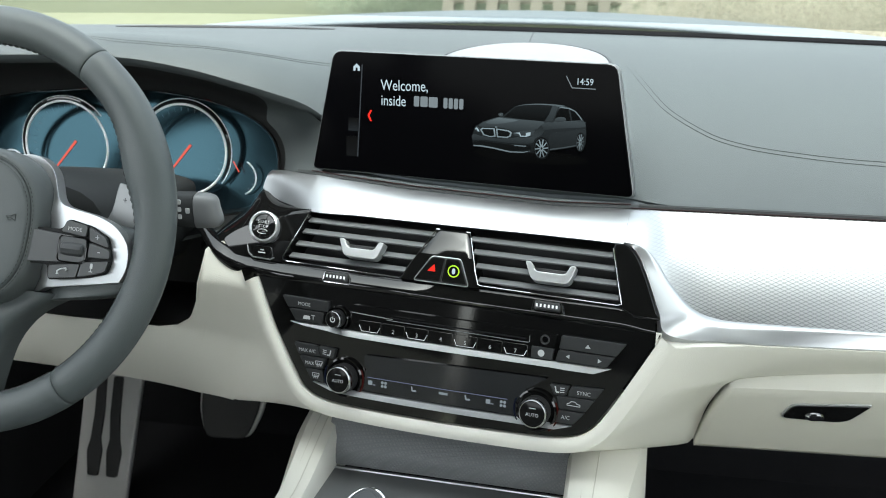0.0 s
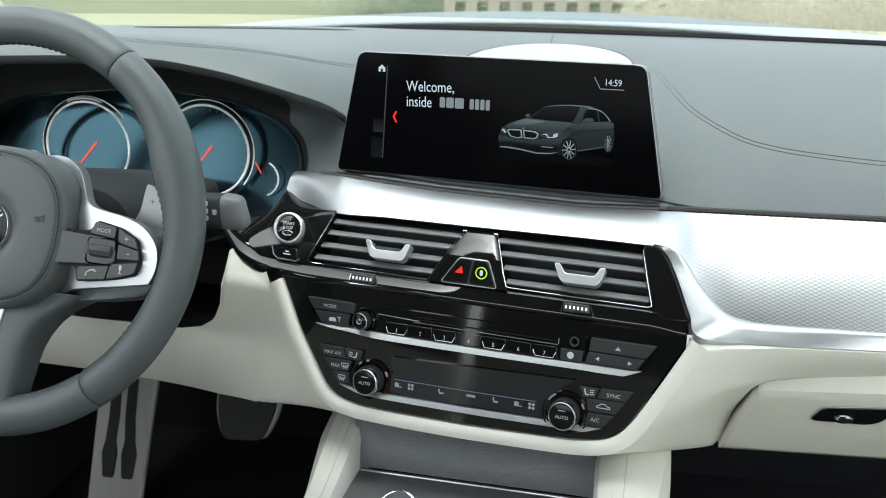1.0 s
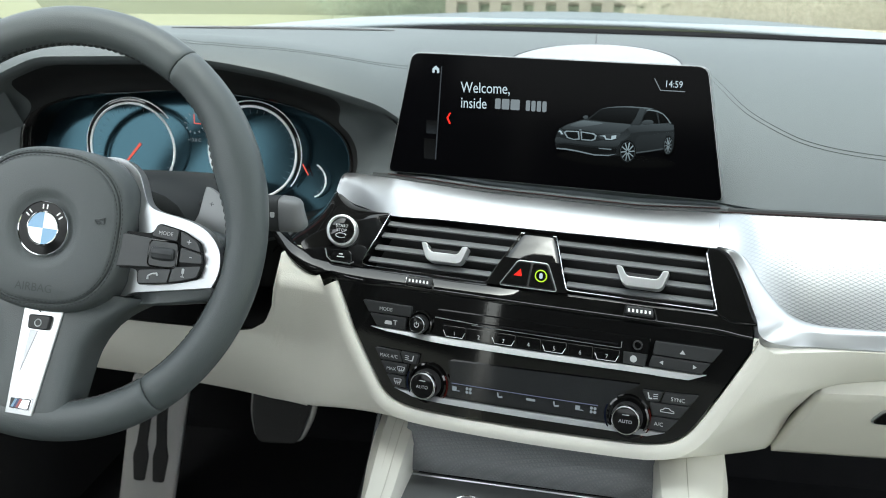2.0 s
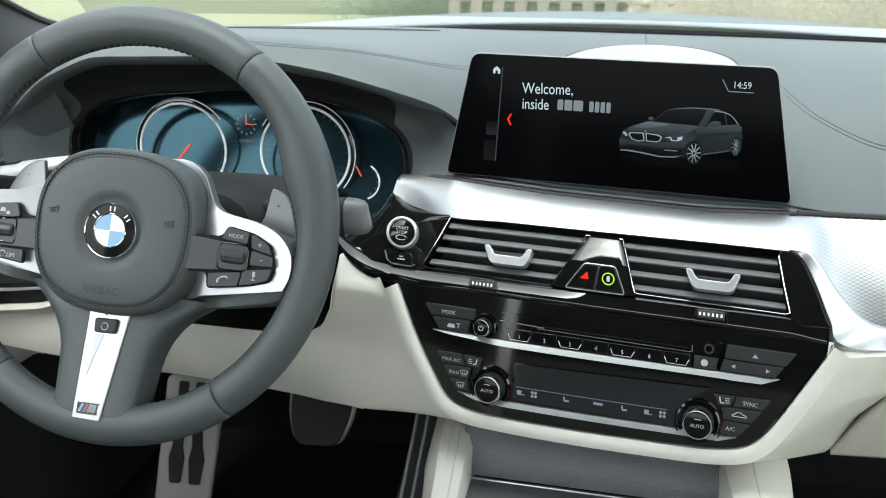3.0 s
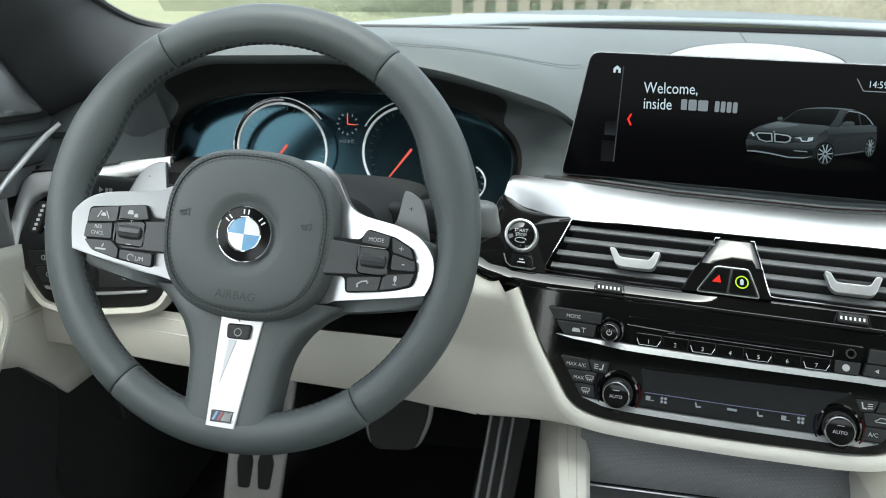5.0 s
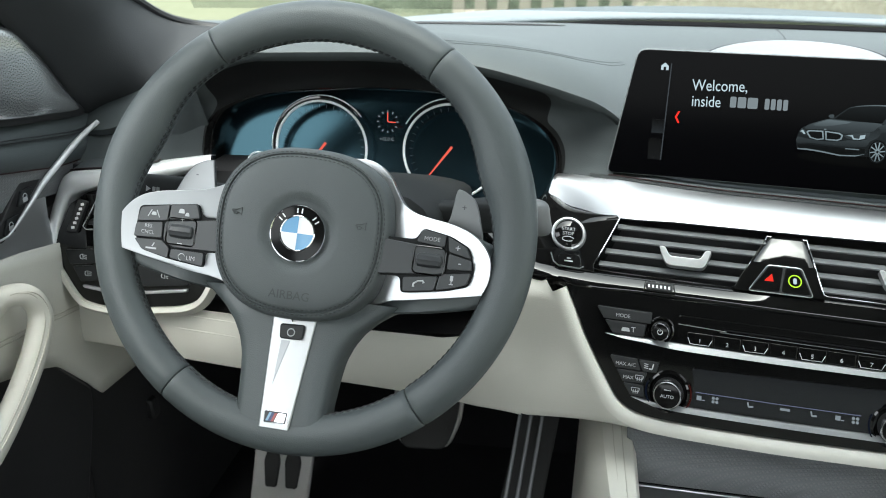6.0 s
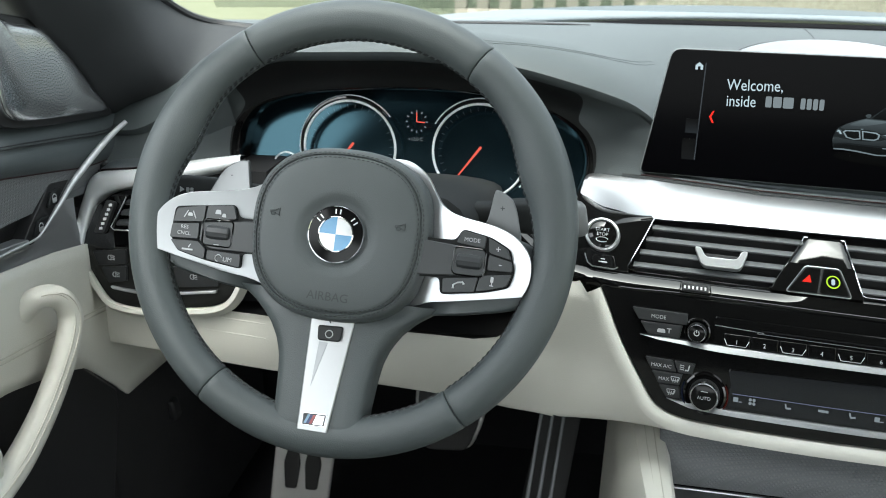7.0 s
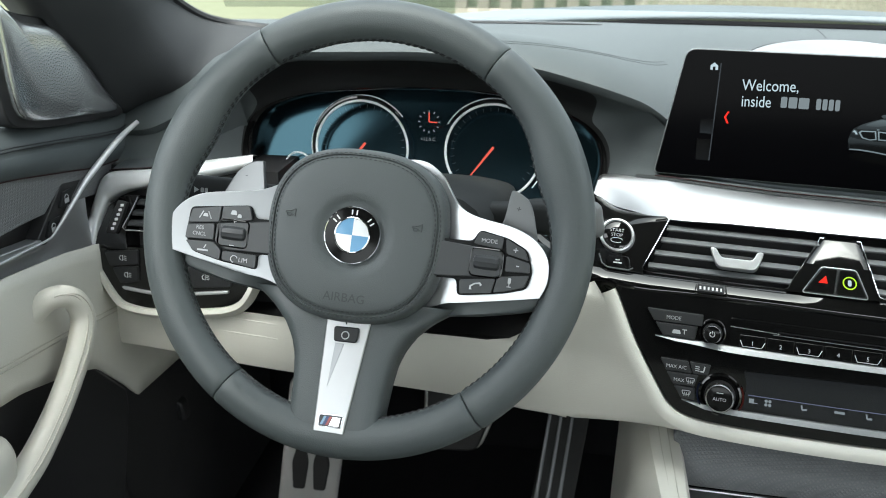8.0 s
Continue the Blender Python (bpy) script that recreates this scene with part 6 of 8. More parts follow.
        part("symbol", bar(at[0] - 0.0022, at[1] - 0.0100, at[0] + 0.0022, at[1] - 0.0100, 0.0007, whl, 0.005), INK, b)


buttons_on(-1, [(-0.1425, 0.0050), (-0.090, 0.0120), (-0.0855, 0.0015), (-0.066, 0.0020), (-0.062, -0.0265), (-0.0795, -0.0275), (-0.0785, -0.0405), (-0.111, -0.0370), (-0.137, -0.0315), (-0.1440, -0.0190)], [
    ([(-0.1395, 0.0035), (-0.1148, 0.0082), (-0.1155, -0.0052), (-0.1420, -0.0082)], "", 0, (-0.1275, -0.0005), "lane"),
    ([(-0.1135, 0.0082), (-0.0910, 0.0112), (-0.0870, -0.0002), (-0.1140, -0.0042)], "", 0, (-0.1015, 0.0035), "cars"),
    ([(-0.1425, -0.0098), (-0.1190, -0.0068), (-0.1182, -0.0202), (-0.1432, -0.0215)], "RES|CNCL", 0.0044, (-0.1310, -0.0128), ""),
    ([(-0.1425, -0.0230), (-0.1180, -0.0220), (-0.1108, -0.0278), (-0.1110, -0.0360), (-0.1350, -0.0310)], "", 0, (-0.1260, -0.0275), "dist"),
    ([(-0.1092, -0.0282), (-0.0800, -0.0285), (-0.0795, -0.0395), (-0.1092, -0.0358)], "LIM", 0.0052, (-0.0905, -0.0358), "lim")],
    ([(-0.1175, -0.0060), (-0.068, 0.0006), (-0.064, -0.0260), (-0.1075, -0.0270), (-0.1175, -0.0215)], (-0.1020, -0.0130), True))
buttons_on(1, [(0.066, 0.0050), (0.0960, 0.0060), (0.1005, 0.0155), (0.124, 0.0115), (0.1405, 0.0035), (0.1460, -0.0140), (0.1430, -0.0270), (0.126, -0.0325), (0.0885, -0.0388), (0.0865, -0.0255), (0.066, -0.0265)], [
    ([(0.1010, 0.0142), (0.1205, 0.0112), (0.1200, 0.0018), (0.0970, 0.0040)], "MODE", 0.0046, (0.1095, 0.0058), ""),
    ([(0.1222, 0.0110), (0.1382, 0.0035), (0.1422, -0.0048), (0.1240, -0.0010)], "+", 0.008, (0.1310, -0.0002), ""),
    ([(0.1242, -0.0026), (0.1430, -0.0064), (0.1442, -0.0142), (0.1240, -0.0152)], "-", 0.009, (0.1340, -0.0118), ""),
    ([(0.1192, -0.0200), (0.1438, -0.0160), (0.1412, -0.0258), (0.1262, -0.0308), (0.1170, -0.0328)], "", 0, (0.1290, -0.0238), "mic"),
    ([(0.0895, -0.0258), (0.1178, -0.0216), (0.1158, -0.0335), (0.0905, -0.0372)], "", 0, (0.1030, -0.0298), "phone")],
    ([(0.0660, 0.0036), (0.1215, 0.0002), (0.1225, -0.0180), (0.1180, -0.0205), (0.0660, -0.0255)], (0.1090, -0.0100), False))

# bottom spoke plate with the heater button and a small badge

def foot_to(u, v, h=0.0):
    """The lower spoke's face, which rises on to the rim."""
    return whl(u, v, h + 0.0022 + foot_h(v))


rows = []
for v in np.concatenate([np.linspace(-0.066, -0.110, 5), np.linspace(-0.114, -0.1615, 12)]):
    q = (v + 0.066) / -0.0955
    l, r = -0.0165 + 0.0040 * q, 0.0210 - 0.0085 * q
    rows.append([foot_to(l, v, -0.008), foot_to(l, v, -0.0008), foot_to(l + 0.0008, v, 0.0), foot_to((l + r) / 2, v, 0.0), foot_to(r - 0.0008, v, 0.0), foot_to(r, v, -0.0008), foot_to(r, v, -0.008)])
foot = part("foot_plate", capped(rows), SATIN, wheel, "satin silver lower spoke plate", sharp=30)
hb = part("heater_button", prism(rounded([(-0.0085, -0.0770), (0.0125, -0.0760), (0.0120, -0.0885), (-0.0070, -0.0892)], 0.0025), -0.0005, 0.0035, foot_to), KEY, wheel, "dark steering wheel heater button", bevel=0.0010)
part("symbol", tube([foot_to(0.0022 + 0.0030 * math.cos(a), -0.0832 + 0.0030 * math.sin(a), 0.0039) for a in np.linspace(0, 2 * math.pi, 16, endpoint=False)], 0.0005, 5, True), INK, hb)
# no recess here: a darker metal wedge paints the groove's shade
part("groove", prism([(-0.0060, -0.0905), (0.0015, -0.0905), (-0.0070, -0.1270)], -0.0005, 0.0005, foot_to), material("shaded_metal", (0.32, 0.33, 0.34), 0.4, 0.9), foot, "tapering wedge with a groove's shade in its colour", bevel=0.0003)
badge = part("badge", prism(rounded([(-0.0095, -0.1475), (0.0110, -0.1470), (0.0105, -0.1575), (-0.0090, -0.1580)], 0.0015), -0.0003, 0.0009, foot_to), CHROME, wheel, "small chrome badge with coloured stripes", bevel=0.0005)
part("badge_field", prism(rounded([(-0.0087, -0.1482), (0.0102, -0.1477), (0.0098, -0.1568), (-0.0083, -0.1573)], 0.001), 0.0007, 0.0013, foot_to), GREY_PLASTIC, badge)
for k, col in enumerate(((0.22, 0.36, 0.5), (0.05, 0.07, 0.16), (0.36, 0.10, 0.10))):
    u = -0.0072 + 0.0023 * k
    part("stripe", prism([(u, -0.1560), (u + 0.0020, -0.1560), (u + 0.0045, -0.1490), (u + 0.0025, -0.1490)], 0.0013, 0.0016, foot_to), material("stripe", col, 0.3), badge)
part("badge_block", prism([(0.0004, -0.1560), (0.0085, -0.1558), (0.0092, -0.1488), (0.0028, -0.1488)], 0.0013, 0.0018, foot_to), CHROME, badge)


# airbag cover
def squircle(a, ru, rv, p=2.55):
    c, s = math.cos(a), math.sin(a)
    k = (abs(c) ** p + abs(s) ** p) ** (-1 / p)
    return ru * k * c * (1 + 0.03 * s), rv * k * s


ANG = np.linspace(0, 2 * math.pi, 96, endpoint=False)


def hub_ring(scale, h, mix=0.0, r=0.0):
    out = []
    for a in ANG:
        u, v = squircle(a, 0.0750 * scale, 0.0712 * scale)
        out.append(whl(-0.0005 + u * (1 - mix) + r * math.cos(a) * mix, -0.0018 + v * (1 - mix) + r * math.sin(a) * mix, h))
    return out


rows = [hub_ring(0.98, -0.034), hub_ring(1.008, -0.026), hub_ring(1.008, -0.012), hub_ring(1.0, -0.0045), hub_ring(0.988, 0.0004), hub_ring(0.968, 0.0036), hub_ring(0.945, 0.0052), hub_ring(0.915, 0.0060), hub_ring(0.907, 0.0044), hub_ring(0.899, 0.0044), hub_ring(0.890, 0.0064),
        hub_ring(0.84, 0.0076), hub_ring(0.74, 0.0085, 0.1, 0.05), hub_ring(0.62, 0.0090, 0.5, 0.042), hub_ring(0.5, 0.0090, 0.85, 0.0360), hub_ring(0.5, 0.0086, 1.0, 0.0325), hub_ring(0.45, 0.0062, 1.0, 0.0280), hub_ring(0.4, 0.0042, 1.0, 0.0250), hub_ring(0.4, 0.004, 1.0, 0.010)]
cover = part("airbag_cover", capped(rows), HUB_SKIN, wheel, "dark grey airbag cover with twin stitching", sharp=60)


def hub_line(scale, h):
    pts = hub_ring(scale, h)
    return pts + [pts[0]]


bm = stitches(hub_line(0.932, 0.0061), Vector((0, 0, 0)), 0.0028, 0.0012, 0.00042)
stitches(hub_line(0.876, 0.0073), Vector((0, 0, 0)), 0.0028, 0.0012, 0.00042, bm)
tagged(part("cover_stitching", bm, THREAD, cover, "dark twin stitching"), kind="stuff")
# word and horn marks take a darker skin colour as emboss shade
part("words", words("AIRBAG", 0.0100, whl, -0.001, -0.0560, 0.0092), EMBOSS_SHADE, cover, "embossed word, its shade put into a darker skin colour")
for u in (-0.0535, 0.0515):
    bm = tube([whl(u + a, 0.0106 + b, 0.0090) for a, b in ((-0.0048, -0.0006), (-0.0005, -0.0010), (0.0034, -0.0032), (0.0034, 0.0028), (-0.0005, 0.0008), (-0.0048, 0.0004))], 0.00042, 5, True)
    tube([whl(u + a, 0.0106 + b, 0.0090) for a, b in ((-0.0036, -0.0010), (-0.0030, -0.0030), (-0.0006, -0.0030), (0.0, -0.0014))], 0.00036, 5, False, bm)
    part("horn_symbol", bm, EMBOSS_SHADE, cover, "embossed horn symbol, its shade put into a darker skin colour")
part("tear_seam", tube([whl(0.001, -0.0695, 0.0035), whl(0.0012, -0.0742, -0.004)], 0.0005, 5), THREAD, cover)

# round emblem: plain quarters of blue and white in a black ring
emb = part("emblem", lathe([(0.0238, 0.003), (0.0238, 0.0068), (0.0232, 0.0076), (0.0226, 0.0070)], whl, -0.0015, -0.0020, 48, close=False), CHROME, wheel, "round emblem with blue and white quarters")
part("black_ring", lathe([(0.0228, 0.004), (0.0228, 0.0068), (0.0150, 0.0074), (0.0146, 0.004)], whl, -0.0015, -0.0020, 48, close=False), BLACK_ENAMEL, emb)
part("inner_ring", tube([whl(-0.0015 + 0.0143 * math.cos(a), -0.0020 + 0.0143 * math.sin(a), 0.0074) for a in np.linspace(0, 2 * math.pi, 40, endpoint=False)], 0.0006, 6, True), CHROME, emb)
for q in range(4):
    pts = [(-0.0015, -0.0020)] + [(-0.0015 + 0.0140 * math.cos(a), -0.0020 + 0.0140 * math.sin(a)) for a in np.linspace(q * math.pi / 2, (q + 1) * math.pi / 2, 12)]
    part("quarter", prism(pts, 0.004, 0.0074, whl), BLUE if q % 2 else WHITE_ENAMEL, emb)
for a0 in (140, 90, 40):
    a = radians(a0)
    bm = bmesh.new()
    for d in (-0.10, 0.10):
        bar(-0.0015 + 0.0166 * math.cos(a + d * 1.1), -0.0020 + 0.0166 * math.sin(a + d * 1.1), -0.0015 + 0.0206 * math.cos(a + d), -0.0020 + 0.0206 * math.sin(a + d), 0.0011, whl, 0.0077, bm)
    part("ring_mark", bm, WHITE_ENAMEL, emb, "two plain white strokes")

# shift paddles
pad_l = bez([(-0.098, 0.012), (-0.1345, 0.012), (-0.1315, 0.026), (-0.1225, 0.0435), (-0.1120, 0.0515), (-0.1035, 0.0535), (-0.1005, 0.0500)], 4, True)
pad_l = [tuple(p) for p in pad_l]
pad_r = [tuple(p) for p in bez([(0.108, 0.008), (0.1425, 0.008), (0.1410, 0.028), (0.1350, 0.0445), (0.1280, 0.0505), (0.1205, 0.0535), (0.1175, 0.0505), (0.1145, 0.0280)], 4, True)]
for poly, sg in ((pad_l, "-"), (pad_r, "+")):
    p = part("shift_paddle", prism(poly, -0.046, -0.041, whl), PADDLE, wheel, "satin grey shift paddle", bevel=0.0012)
    c = sum(a for a, b in poly) / len(poly), sum(b for a, b in poly) / len(poly)
    part("symbol", words(sg, 0.008, whl, c[0], c[1] + 0.002, -0.0407), GREY_PLASTIC, p)

# ------------------------------------------------------------------ steering column
column = thing("steering_column", (-0.41, 0.12, 0.68), "black steering column cowl with two control stalks", "steering column")


def col_ring(y, z, w, t, b):
    out = []
    for a in np.linspace(0, 2 * math.pi, 32, endpoint=False):
        c, s = math.cos(a), math.sin(a)
        k = (abs(c) ** 3 + abs(s) ** 3) ** (-1 / 3)
        out.append(Vector((-0.405 + w * k * c, y, z + (t if s > 0 else b) * k * s)))
    return out


rows = [col_ring(0.046, 0.68, 0.070, 0.036, 0.050), col_ring(0.060, 0.68, 0.092, 0.046, 0.064), col_ring(0.09, 0.68, 0.102, 0.044, 0.072), col_ring(0.15, 0.68, 0.105, 0.034, 0.085), col_ring(0.23, 0.675, 0.105, 0.018, 0.095)]
part("cowl", capped(rows), COWL, column, "black column cowl")


def stalk_ring(x, hz, hy, dz=0.0):
    ring = []
    for a in np.linspace(0, 2 * math.pi, 28, endpoint=False):
        c, q = math.cos(a), math.sin(a)
        k = (abs(c) ** 4 + abs(q) ** 4) ** -0.25
        ring.append(Vector((x + 0.25 * hz * k * min(q, 0.35) * (x > -0.232) * -1, 0.092 - hy * k * c, 0.6955 + dz + hz * k * q)))
    return ring


st = part("stalk", capped([stalk_ring(x, hz, hy) for x, hz, hy in ((-0.335, 0.009, 0.009), (-0.30, 0.011, 0.010), (-0.272, 0.0150, 0.011), (-0.25, 0.0160, 0.0112), (-0.2345, 0.0163, 0.0112))]), COWL, column, "black wiper stalk", sharp=50)
part("end_cap", capped([stalk_ring(x, hz, hy) for x, hz, hy in ((-0.2340, 0.0160, 0.0110), (-0.2335, 0.0165, 0.0115), (-0.222, 0.0158, 0.0110), (-0.2165, 0.0142, 0.0095), (-0.2135, 0.0115, 0.0065), (-0.2125, 0.008, 0.003))]), CONSOLE_TOP, st, "grey stalk end", sharp=50)
fl = plane_of(0.0805, 0.0, 0.0, 0.697)
for k, z in enumerate((0.7055, 0.6985, 0.6915)):
    part("symbol", prism(rounded([(-0.2490, z - 0.0022), (-0.2455, z - 0.0022), (-0.2455, z + 0.0022), (-0.2490, z + 0.0022)], 0.001), -0.001, 0.0004, fl), INK, st)
part("symbol", prism(rounded([(-0.2410, 0.6950), (-0.2375, 0.6950), (-0.2370, 0.7000), (-0.2415, 0.7000)], 0.001), -0.001, 0.0004, fl), INK, st)
rows = []
for x, hz, hy in ((-0.49, 0.009, 0.009), (-0.53, 0.0115, 0.0100), (-0.545, 0.0130, 0.0104), (-0.574, 0.0132, 0.0104), (-0.5785, 0.0122, 0.0096), (-0.5805, 0.0100, 0.007)):
    k, ring = (-0.53 - x) / 0.048, []
    for a in np.linspace(0, 2 * math.pi, 28, endpoint=False):
        c, q = math.cos(a), math.sin(a)
        e = (abs(c) ** 4 + abs(q) ** 4) ** -0.25
        ring.append(Vector((x, 0.068 - 0.008 * k, 0.7105 + 0.004 * k)) + Vector((0, -0.95, 0.31)) * hy * e * c + Vector((0, 0.31, 0.95)) * hz * e * q)
    rows.append(ring)
st = part("stalk", capped(rows), COWL, column, "black indicator stalk", sharp=50)


def fl2(u, v, h=0.0):
    k = (-0.53 - u) / 0.048
    return Vector((u, 0.068 - 0.008 * k, 0.7105 + 0.004 * k)) + Vector((0, -0.95, 0.31)) * (0.0104 + h) + Vector((0, 0.31, 0.95)) * v


part("symbol", prism([(-0.5705, -0.0026), (-0.5705, 0.0026), (-0.5665, 0.0)], -0.001, 0.0004, fl2), INK, st)
for u in (-0.5650, -0.5615):
    part("symbol", prism(rounded([(u, -0.0020), (u + 0.0026, -0.0020), (u + 0.0026, 0.0020), (u, 0.0020)], 0.0008), -0.001, 0.0004, fl2), INK, st)


# ------------------------------------------------------------------ instrument cluster
cluster = thing("instrument_cluster", (-0.405, 0.27, 0.70), "dark instrument cluster with two silver-ringed dials", "instrument cluster")
ring_pts = [(p.x, p.y) for p in inner]
part("bezel", sheet([[clu(cx + (u - cx) * s, cz + (v - cz) * s, h) for u, v in ring_pts] for s, h in ((1.02, 0.016), (1.0, 0.014), (0.985, 0.010), (0.972, -0.004), (0.97, -0.058))], True), PIANO, cluster, "glossy black cluster bezel")
leaning = plane_of(0.2735, 0.0, 0.35, 0.66)
part("dial_face", prism([(cx + (u - cx) * 1.0, cz + (v - cz) * 1.0) for u, v in ring_pts], -0.008, -0.001, leaning), DIAL, cluster, "dark dial panel with a blue coating")


def gauge(u, v, r, a0, a1, needle_at, name):
    d = part(name, tube([clu(u + (r - 0.0012) * math.cos(a), v + (r - 0.0012) * math.sin(a), 0.0006) for a in np.linspace(0, 2 * math.pi, 72, endpoint=False)], 0.0014, 10, True), DIAL_RING, cluster, "silver dial ring")
    span = np.linspace(a0, a1, 40)
    part("black_band", tube([clu(u + (r + 0.0022) * math.cos(a), v + (r + 0.0022) * math.sin(a), -0.0010) for a in span], [0.0024 * math.sin(math.pi * k / 39) ** 0.5 + 0.0002 for k in range(40)], 8), PIANO, d)
    part("outer_arc", tube([clu(u + (r + 0.0046) * math.cos(a), v + (r + 0.0046) * math.sin(a), -0.0012) for a in span], 0.0007, 6), DIAL_RING, d)
    a, c, w = needle_at, Vector((u - 0.0038, v - 0.0025)), 0.0013
    along_n, across = Vector((math.cos(a), math.sin(a))), Vector((math.sin(a), -math.cos(a)))
    line = [c - along_n * 0.004 + across * w, c + along_n * 0.70 * r + across * w * 0.5, c + along_n * 0.70 * r - across * w * 0.5, c - along_n * 0.004 - across * w]
    part("needle", prism([tuple(p) for p in line], -0.0012, 0.0002, leaning), NEEDLE, d, "red needle")
    bm = bmesh.new()
    for k in range(26):
        b = radians(220 - 260 * k / 25)
        bar(u + (r - 0.0055) * math.cos(b), v + (r - 0.0055) * math.sin(b), u + (r - 0.0095) * math.cos(b), v + (r - 0.0095) * math.sin(b), 0.0004, clu, -0.0076, bm)
    part("scale", bm, material("faint_print", (0.10, 0.11, 0.12), 0.5), d)
    return d


gauge(-0.472, 0.7065, 0.0520, radians(38), radians(200), radians(232), "dial")
gauge(-0.329, 0.7075, 0.0520, radians(-40), radians(150), radians(232), "dial")
for u, v, r, a0, a1, na in ((-0.545, 0.684, 0.0145, 20, 340, 320), (-0.2655, 0.679, 0.0200, -70, 60, 118)):
    sd = part("small_dial", tube([clu(u + r * math.cos(a), v + r * math.sin(a), -0.003) for a in np.linspace(radians(a0), radians(a1), 24)], 0.0010, 6), DIAL_RING, cluster, "silver arc of a small dial")
    bm = bmesh.new()
    for k in range(5):
        a = radians(a0 + (a1 - a0) * (0.1 + 0.8 * k / 4))
        bar(u + 0.92 * r * math.cos(a), v + 0.92 * r * math.sin(a), u + 0.77 * r * math.cos(a), v + 0.77 * r * math.sin(a), 0.0008, clu, -0.0072, bm)
    part("marks", bm, GLOW_DIM, sd)
    a = radians(na)
    part("needle", bar(u + 0.003 * math.cos(a), v + 0.002 + 0.003 * math.sin(a), u + 0.85 * r * math.cos(a), v + 0.002 + 0.85 * r * math.sin(a), 0.0014, clu, -0.0070), NEEDLE, sd, "red needle")
bm = bmesh.new()
for k in range(12):
    a = 2 * math.pi * k / 12
    bar(-0.3995 + 0.0120 * math.cos(a), 0.7365 + 0.0120 * math.sin(a), -0.3995 + 0.0098 * math.cos(a), 0.7365 + 0.0098 * math.sin(a), 0.0011, clu, -0.0074, bm)
clock = part("clock_marks", bm, GLOW_DIM, cluster, "ring of small white clock marks")
bm = bar(-0.3995, 0.7365, -0.3995, 0.7465, 0.0011, clu, -0.0072)
bar(-0.3995, 0.7365, -0.3905, 0.7360, 0.0011, clu, -0.0072, bm)
part("clock_needles", bm, NEEDLE, clock, "red clock needles")
part("words", words("+12.0 C", 0.0050, clu, -0.4005, 0.7160, -0.0074), GLOW_DIM, cluster)

# ------------------------------------------------------------------ outer driver's vent, trim and light switch
outer_vent = thing("side_air_vent", (-0.67, 0.18, 0.65), "outer air vent in a bright silver frame", "air vent")


def side_dash(x, z, h=0.0):
    return Vector((x, 0.178 - 0.10 * (x + 0.65) * 0 + 0.35 * (z - 0.65), z)) + Vector((0.0, -1, 0.35)).normalized() * h


SIL_OUT = bez([(-0.7535, 0.612), (-0.7521, 0.619), (-0.7473, 0.6476), (-0.7409, 0.6705), (-0.7375, 0.6800), (-0.7315, 0.6862), (-0.724, 0.6894), (-0.705, 0.6915), (-0.683, 0.6935), (-0.6332, 0.7005), (-0.6217, 0.7045), (-0.570, 0.7120)], 6)
SIL_IN = bez([(-0.739, 0.612), (-0.7379, 0.6185), (-0.734, 0.6397), (-0.7285, 0.6570), (-0.7235, 0.6632), (-0.7163, 0.6675), (-0.705, 0.6715), (-0.697, 0.6732), (-0.688, 0.6750), (-0.6323, 0.6860), (-0.620, 0.6880), (-0.569, 0.7003)], 6)
rows = [[side_dash(p.x + (q.x - p.x) * k, p.y + (q.y - p.y) * k, h) for p, q in zip(SIL_OUT, SIL_IN)] for k, h in ((0.0, -0.012), (0.01, -0.001), (0.10, 0.0022), (0.35, 0.0034), (0.70, 0.0034), (0.93, 0.0020), (1.0, -0.001), (1.0, -0.014))]
part("silver_frame", sheet(rows), FRAME_SILVER, outer_vent, "bright silver frame", sharp=60)
rows = [[side_dash(p.x, p.y, -0.003) + Vector((0, 0.034 * k, 0.0015 + 0.004 * k)) for p in SIL_OUT[24:52]] for k in (0, 0.3, 0.7, 1)]
part("side_shelf", sheet(rows), LEATHER, dashboard, "dark leather above the silver frame")
part("duct", prism([(-0.742, 0.612), (-0.56, 0.612), (-0.56, 0.684), (-0.72, 0.684)], -0.04, -0.030, side_dash), PLASTIC, outer_vent, "black duct")
part("black_frame", prism(rounded([(-0.744, 0.611), (-0.703, 0.611), (-0.706, 0.635), (-0.692, 0.667), (-0.710, 0.666), (-0.726, 0.656)], 0.003), -0.03, 0.001, side_dash), PIANO, outer_vent, "glossy black vent frame", bevel=0.001)
for z in (0.6600, 0.6495, 0.6390):
    x0 = -0.6930 - (0.675 - z) * 0.38
    bm = capped([[side_dash(x, z + dz, h) for dz, h in ((0.0042, -0.026), (0.003, -0.004), (0.0004, -0.001), (-0.0028, -0.0015), (-0.0034, -0.004), (0.0022, -0.026))] for x in np.linspace(x0, -0.57, 4)])
    part("slat", bm, GREY_PLASTIC, outer_vent)
part("bright_line", tube([side_dash(a, b, 0.0025) for a, b in [(-0.6930, 0.665), (-0.7000, 0.650), (-0.7085, 0.634), (-0.705, 0.6315), (-0.58, 0.6315)]], 0.0009, 6), CHROME, outer_vent)
tw = part("thumb_wheel", prism(rounded([(-0.7265, 0.6270), (-0.7140, 0.6270), (-0.7030, 0.6590), (-0.7140, 0.6610)], 0.003), 0.0, 0.006, side_dash), PLASTIC, outer_vent, "black thumb wheel", bevel=0.0015)
